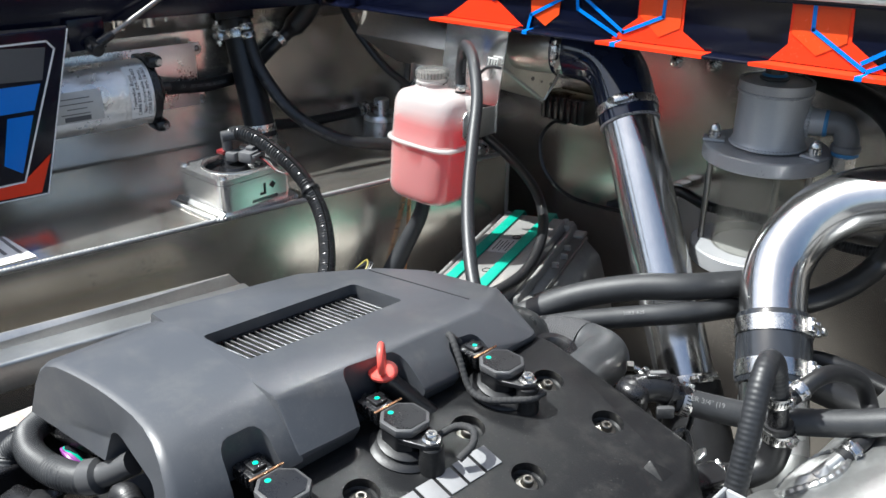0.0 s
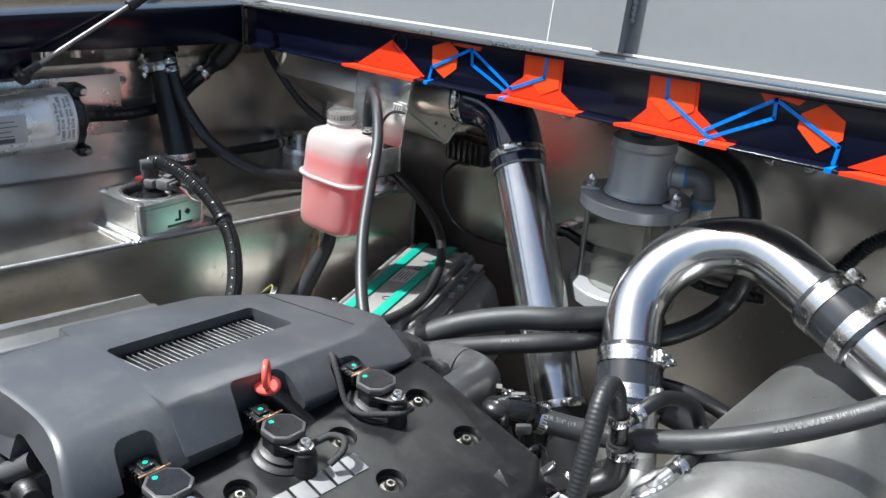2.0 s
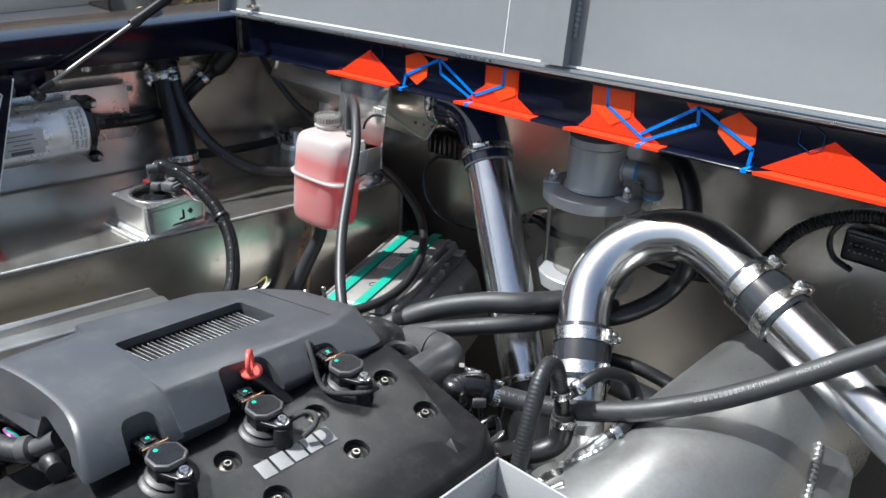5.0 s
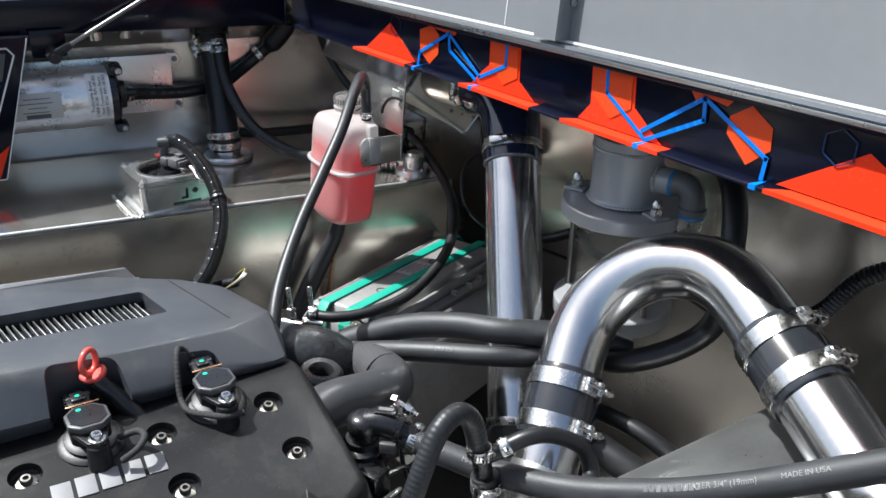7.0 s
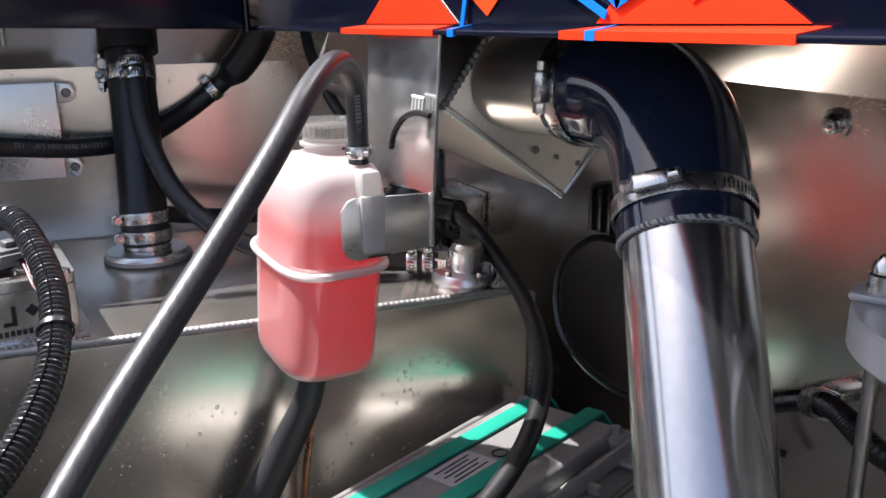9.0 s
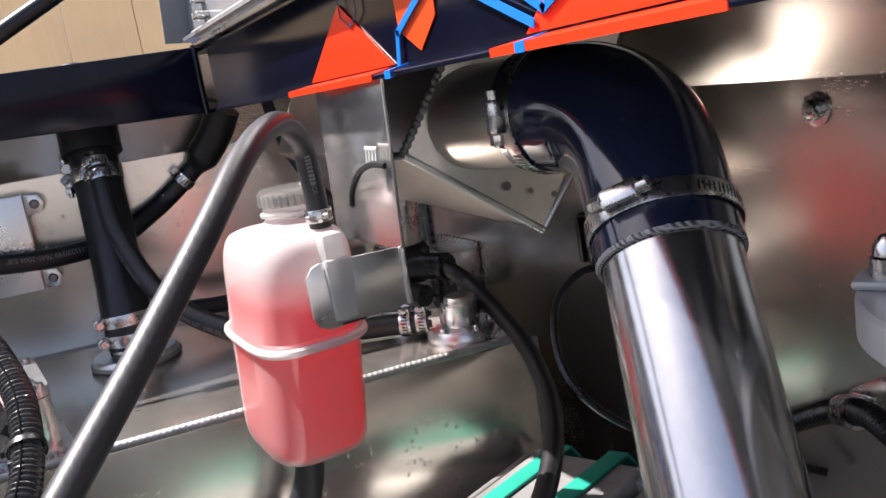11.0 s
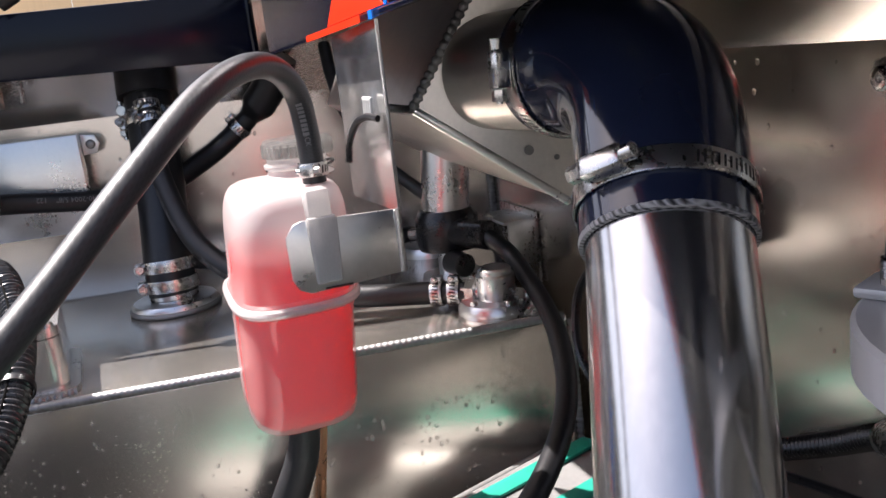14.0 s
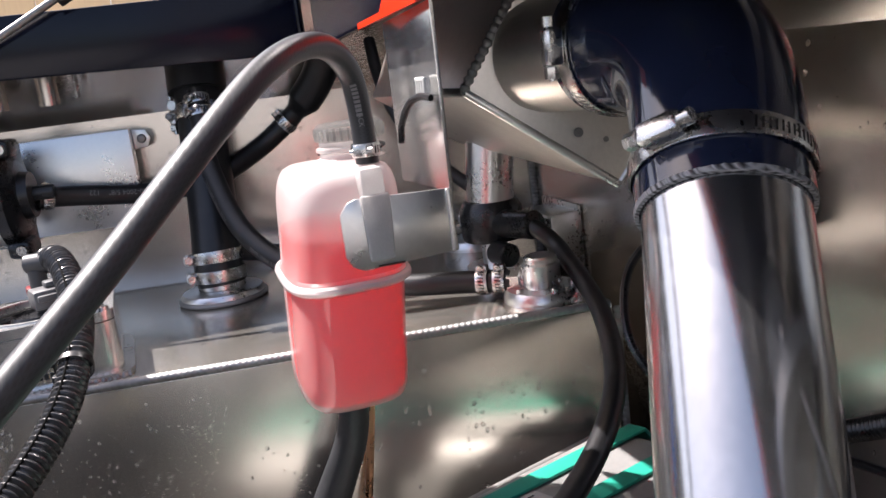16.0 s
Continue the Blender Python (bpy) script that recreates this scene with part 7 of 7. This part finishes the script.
solo("harness", tube([(0.50, -0.79, 1.05), (0.55, -0.80, 1.06), (0.60, -0.80, 1.075), (0.66, -0.79, 1.08)], 0.012, 12, 0.004), BLACK, "black wiring bundle under the air box", "cable")
solo("relay_holder", join(box((0.60, -0.865, 1.02), (0.05, 0.03, 0.03), 0.004, 20), box((0.645, -0.86, 1.045), (0.03, 0.025, 0.03), 0.004, 40)), BLACK, "black plastic relay holder below the ribbed hose", "relay")
for k, mt in enumerate((WIRE_PURPLE, WIRE_PURPLE, GREEN_DOT, BLACK)):
    solo("wire", tube([(0.595 + 0.006 * k, -0.815, 1.062), (0.62 + 0.004 * k, -0.826, 1.083 + 0.003 * k), (0.645, -0.828 + 0.003 * k, 1.086), (0.66, -0.815, 1.07)], 0.0022, 6), mt, "thin coloured wire by the air box", "wire", group="loose wires")
solo("spring_hose", tube([(0.745, -0.825, 1.10), (0.775, -0.832, 1.12), (0.80, -0.838, 1.125)], 0.012, 16, 0.0015, 0.002, 0.006), RUBBER, "black ribbed rubber boot by the air box", "boot")
solo("wire_plug", join(box((0.43, -0.355, 1.01), (0.04, 0.05, 0.03), 0.006, 30), box((0.46, -0.34, 1.0), (0.03, 0.03, 0.04), 0.006, 10), rod((0.42, -0.33, 1.02), (0.45, -0.30, 1.035), 0.009)), BLACK, "black wire plug tied to the loom", "connector")
for k in range(3):
    solo("wire", tube([(0.45, -0.335, 1.02), (0.462 + 0.003 * k, -0.30, 1.045), (0.45 + 0.006 * k, -0.285, 1.055), (0.44, -0.30, 1.04)], 0.0016, 6), (WIRE_YELLOW, BLACK, BLACK)[k], "thin loose wire end", "wire", group="loose wires")
solo("filter_cup", lathe([(0.026, 0), (0.033, 0), (0.036, 0.05), (0.030, 0.05)], (0.62, -0.36, 0.99), (0.3, 0.2, 1), 24, close=True), PVC_DARK, "dark grey plastic coupling at the engine's end", "pipe fitting")

# bright clamp and guard plate by the engine's front corner
TX, TY, TT = 1.118, -0.44, 1.105
tray = thing("side_tray", (TX + 0.06, TY - 0.09, 0.97), "pale grey open plastic tray beside the engine", "tray")
part("wall", box((TX + 0.002, TY - 0.09, TT - 0.06), (0.004, 0.18, 0.12), 0.0015), PVC, tray)
part("wall", box((TX + 0.065, TY - 0.002, TT - 0.06), (0.122, 0.004, 0.12), 0.0015), PVC, tray)
part("wall", box((TX + 0.128, TY - 0.09, TT - 0.06), (0.004, 0.18, 0.12), 0.0015), PVC, tray)
part("wall", box((TX + 0.065, TY - 0.178, TT - 0.06), (0.122, 0.004, 0.12), 0.0015), PVC, tray)
part("bottom", box((TX + 0.065, TY - 0.09, TT - 0.122), (0.13, 0.18, 0.005), 0.001), PVC, tray)
pc_ = thing("mounting_bar", (1.052, -0.388, 1.03), "black flat bar with two holes at the engine's corner", "bracket")
part("bar", box((1.052, -0.388, 1.04), (0.03, 0.105, 0.006), 0.002, -24), BLACK, pc_)
for d in (-0.022, 0.012):
    part("hole_rim", lathe([(0.0032, -0.0006), (0.0058, -0.0006), (0.0058, 0.0008), (0.0032, 0.0008)], (1.052 - 0.41 * d, -0.388 + 0.91 * d, 1.0435), (0, 0, 1), 16, close=True), DARK_STEEL, pc_)
ecl = thing("exhaust_clamp", (1.14, -0.34, 0.98), "bright wide exhaust clamp with two bolts", "pipe clamp")
part("band", lathe([(0.052, -0.014), (0.055, -0.014), (0.055, 0.014), (0.052, 0.014)], (1.15, -0.32, 0.965), (0.6, -0.5, 0.3), 40, close=True), STEEL, ecl)
part("inner_pipe", rod((1.11, -0.285, 0.945), (1.20, -0.36, 0.99), 0.0515, seg=36), ALU_SATIN, ecl)
for d in (0.0, 0.026):
    part("bolt", join(rod((1.125 + d, -0.375, 1.0), (1.16 + d, -0.345, 1.03), 0.007), rod((1.118 + d, -0.381, 0.994), (1.13 + d, -0.37, 1.005), 0.011, seg=6)), STEEL, ecl)
solo("lifting_lug", hull([V(1.043, -0.344, 1.042) + V(0.55, 0.35, 0.75) * u + V(0.5, -0.8, 0.05) * v + V(0.6, 0.5, -0.6) * w for u, v in ((-0.03, -0.009), (-0.03, 0.009), (0.006, -0.010), (0.006, 0.010), (0.014, -0.006), (0.014, 0.006)) for w in (-0.0018, 0.0018)], 0.0012), ALU_CLEAN, "small bright metal lifting lug at the engine's corner", "lifting lug")
solo("cable_loop", tube([(0.967, -0.288, 1.045), (0.966, -0.287, 1.030), (0.969, -0.286, 1.008), (0.981, -0.285, 0.995), (0.996, -0.285, 1.006), (1.003, -0.285, 1.033), (1.004, -0.284, 1.048)], 0.0032, 10, 0.003), BLACK, "thin black cable looped below the heater hose", "cable")
solo("exhaust_manifold", hull([(0.95, -0.33, 0.9), (1.10, -0.30, 0.9), (1.05, -0.15, 0.85), (0.9, -0.18, 0.85), (0.97, -0.32, 0.98), (1.08, -0.29, 0.98), (1.03, -0.17, 0.93)], 0.02), DARK_STEEL, "dark metal manifold below the hoses", "manifold")
solo("lower_hose", tube([(1.05, -0.05, 1.0), (1.10, -0.03, 0.985), (1.18, 0.02, 0.95), (1.25, 0.1, 0.9)], 0.02, 16, 0.008), RUBBER, "black hose running down behind the muffler", "hose")
solo("lower_hose", tube([(0.98, 0.0, 1.0), (1.06, 0.02, 1.0), (1.15, 0.06, 0.96), (1.24, 0.12, 0.9)], 0.012, 16, 0.008), RUBBER, "thin black hose running down behind the muffler", "hose")
solo("sensor", join(box((0.985, -0.335, 1.01), (0.03, 0.03, 0.05), 0.006, 20), rod((1.0, -0.33, 1.0), (1.04, -0.30, 0.97), 0.012), box((1.03, -0.325, 0.99), (0.03, 0.02, 0.03), 0.004, 50)), BLACK, "black plastic sensor at the engine's end", "sensor")
solo("sensor_wire", tube([(0.99, -0.33, 1.02), (1.005, -0.30, 1.035), (1.02, -0.31, 1.0), (1.01, -0.34, 0.98)], 0.004, 8), BLACK, "thin black sensor cable at the engine's end", "cable")

# water drops beaded on the bare metal
def beads(name, place, count, seed, label, small=0.0006, large=0.0021):
    """Flat round drops scattered by place(u, v), which gives a point and the surface's normal; they gather in drifts."""
    rnd = random.Random(seed)
    drifts = [(rnd.random(), rnd.random(), rnd.uniform(0.05, 0.16)) for _ in range(9)]
    verts, faces = [], []
    while count:
        if rnd.random() < 0.6:
            du, dv, dr = rnd.choice(drifts)
            u, v = du + rnd.gauss(0, dr), dv + rnd.gauss(0, dr)
        else:
            u, v = rnd.random(), rnd.random()
        if not (0 <= u <= 1 and 0 <= v <= 1):
            continue
        count -= 1
        p, n = place(u, v)
        a, h, k = basis(n, (0.3, 0.2, 1))
        r = small + (large - small) * rnd.random() ** 2.6
        tall, base = rnd.uniform(0.9, 1.7), len(verts)
        for ring, up in ((1.0, 0.0), (0.8, 0.36), (0.42, 0.58)):
            verts += [p + (h * math.cos(t) * tall + k * math.sin(t)) * r * ring + a * r * up for t in (math.pi * j / 4 for j in range(8))]
        verts.append(p + a * r * 0.64)
        for q in range(2):
            faces += [(base + 8 * q + j, base + 8 * q + (j + 1) % 8, base + 8 * q + 8 + (j + 1) % 8, base + 8 * q + 8 + j) for j in range(8)]
        faces += [(base + 16 + j, base + 16 + (j + 1) % 8, base + 24) for j in range(8)]
    me = bpy.data.meshes.new(name)
    me.from_pydata(verts, [], faces)
    me.materials.append(WATER)
    me.polygons.foreach_set("use_smooth", [True] * len(me.polygons))
    tagged(new(name, me), label, "water drops", kind="stuff")


beads("water_drops", lambda u, v: (V(wall_x(-0.55 + 0.84 * u) + 0.0002, -0.55 + 0.84 * u, 1.09 + 0.21 * v), V(1, -0.15, 0)), 800, 11, "clear rain drops beaded on the bare hull side")
beads("water_drops", lambda u, v: (V(WX + 1.25 * u, WY - 0.0001, 0.98 + 0.33 * v), V(0, -1, 0)), 800, 12, "clear rain drops beaded on the bare end wall")
beads("water_drops", lambda u, v: (V(xfront(-0.6 + 0.8 * u) + 0.0002, -0.6 + 0.8 * u, 0.86 + 0.20 * v), V(1, -0.153, 0)), 1500, 13, "clear rain drops beaded on the tank's front")
beads("water_drops", lambda u, v: (V(wall_x(-0.7 + 0.88 * u) + 0.02 + (xfront(-0.7 + 0.88 * u) - wall_x(-0.7 + 0.88 * u) - 0.035) * v, -0.7 + 0.88 * u, TZ + 0.0002), V(0, 0, 1)), 260, 14, "clear rain drops lying on the tank's top")
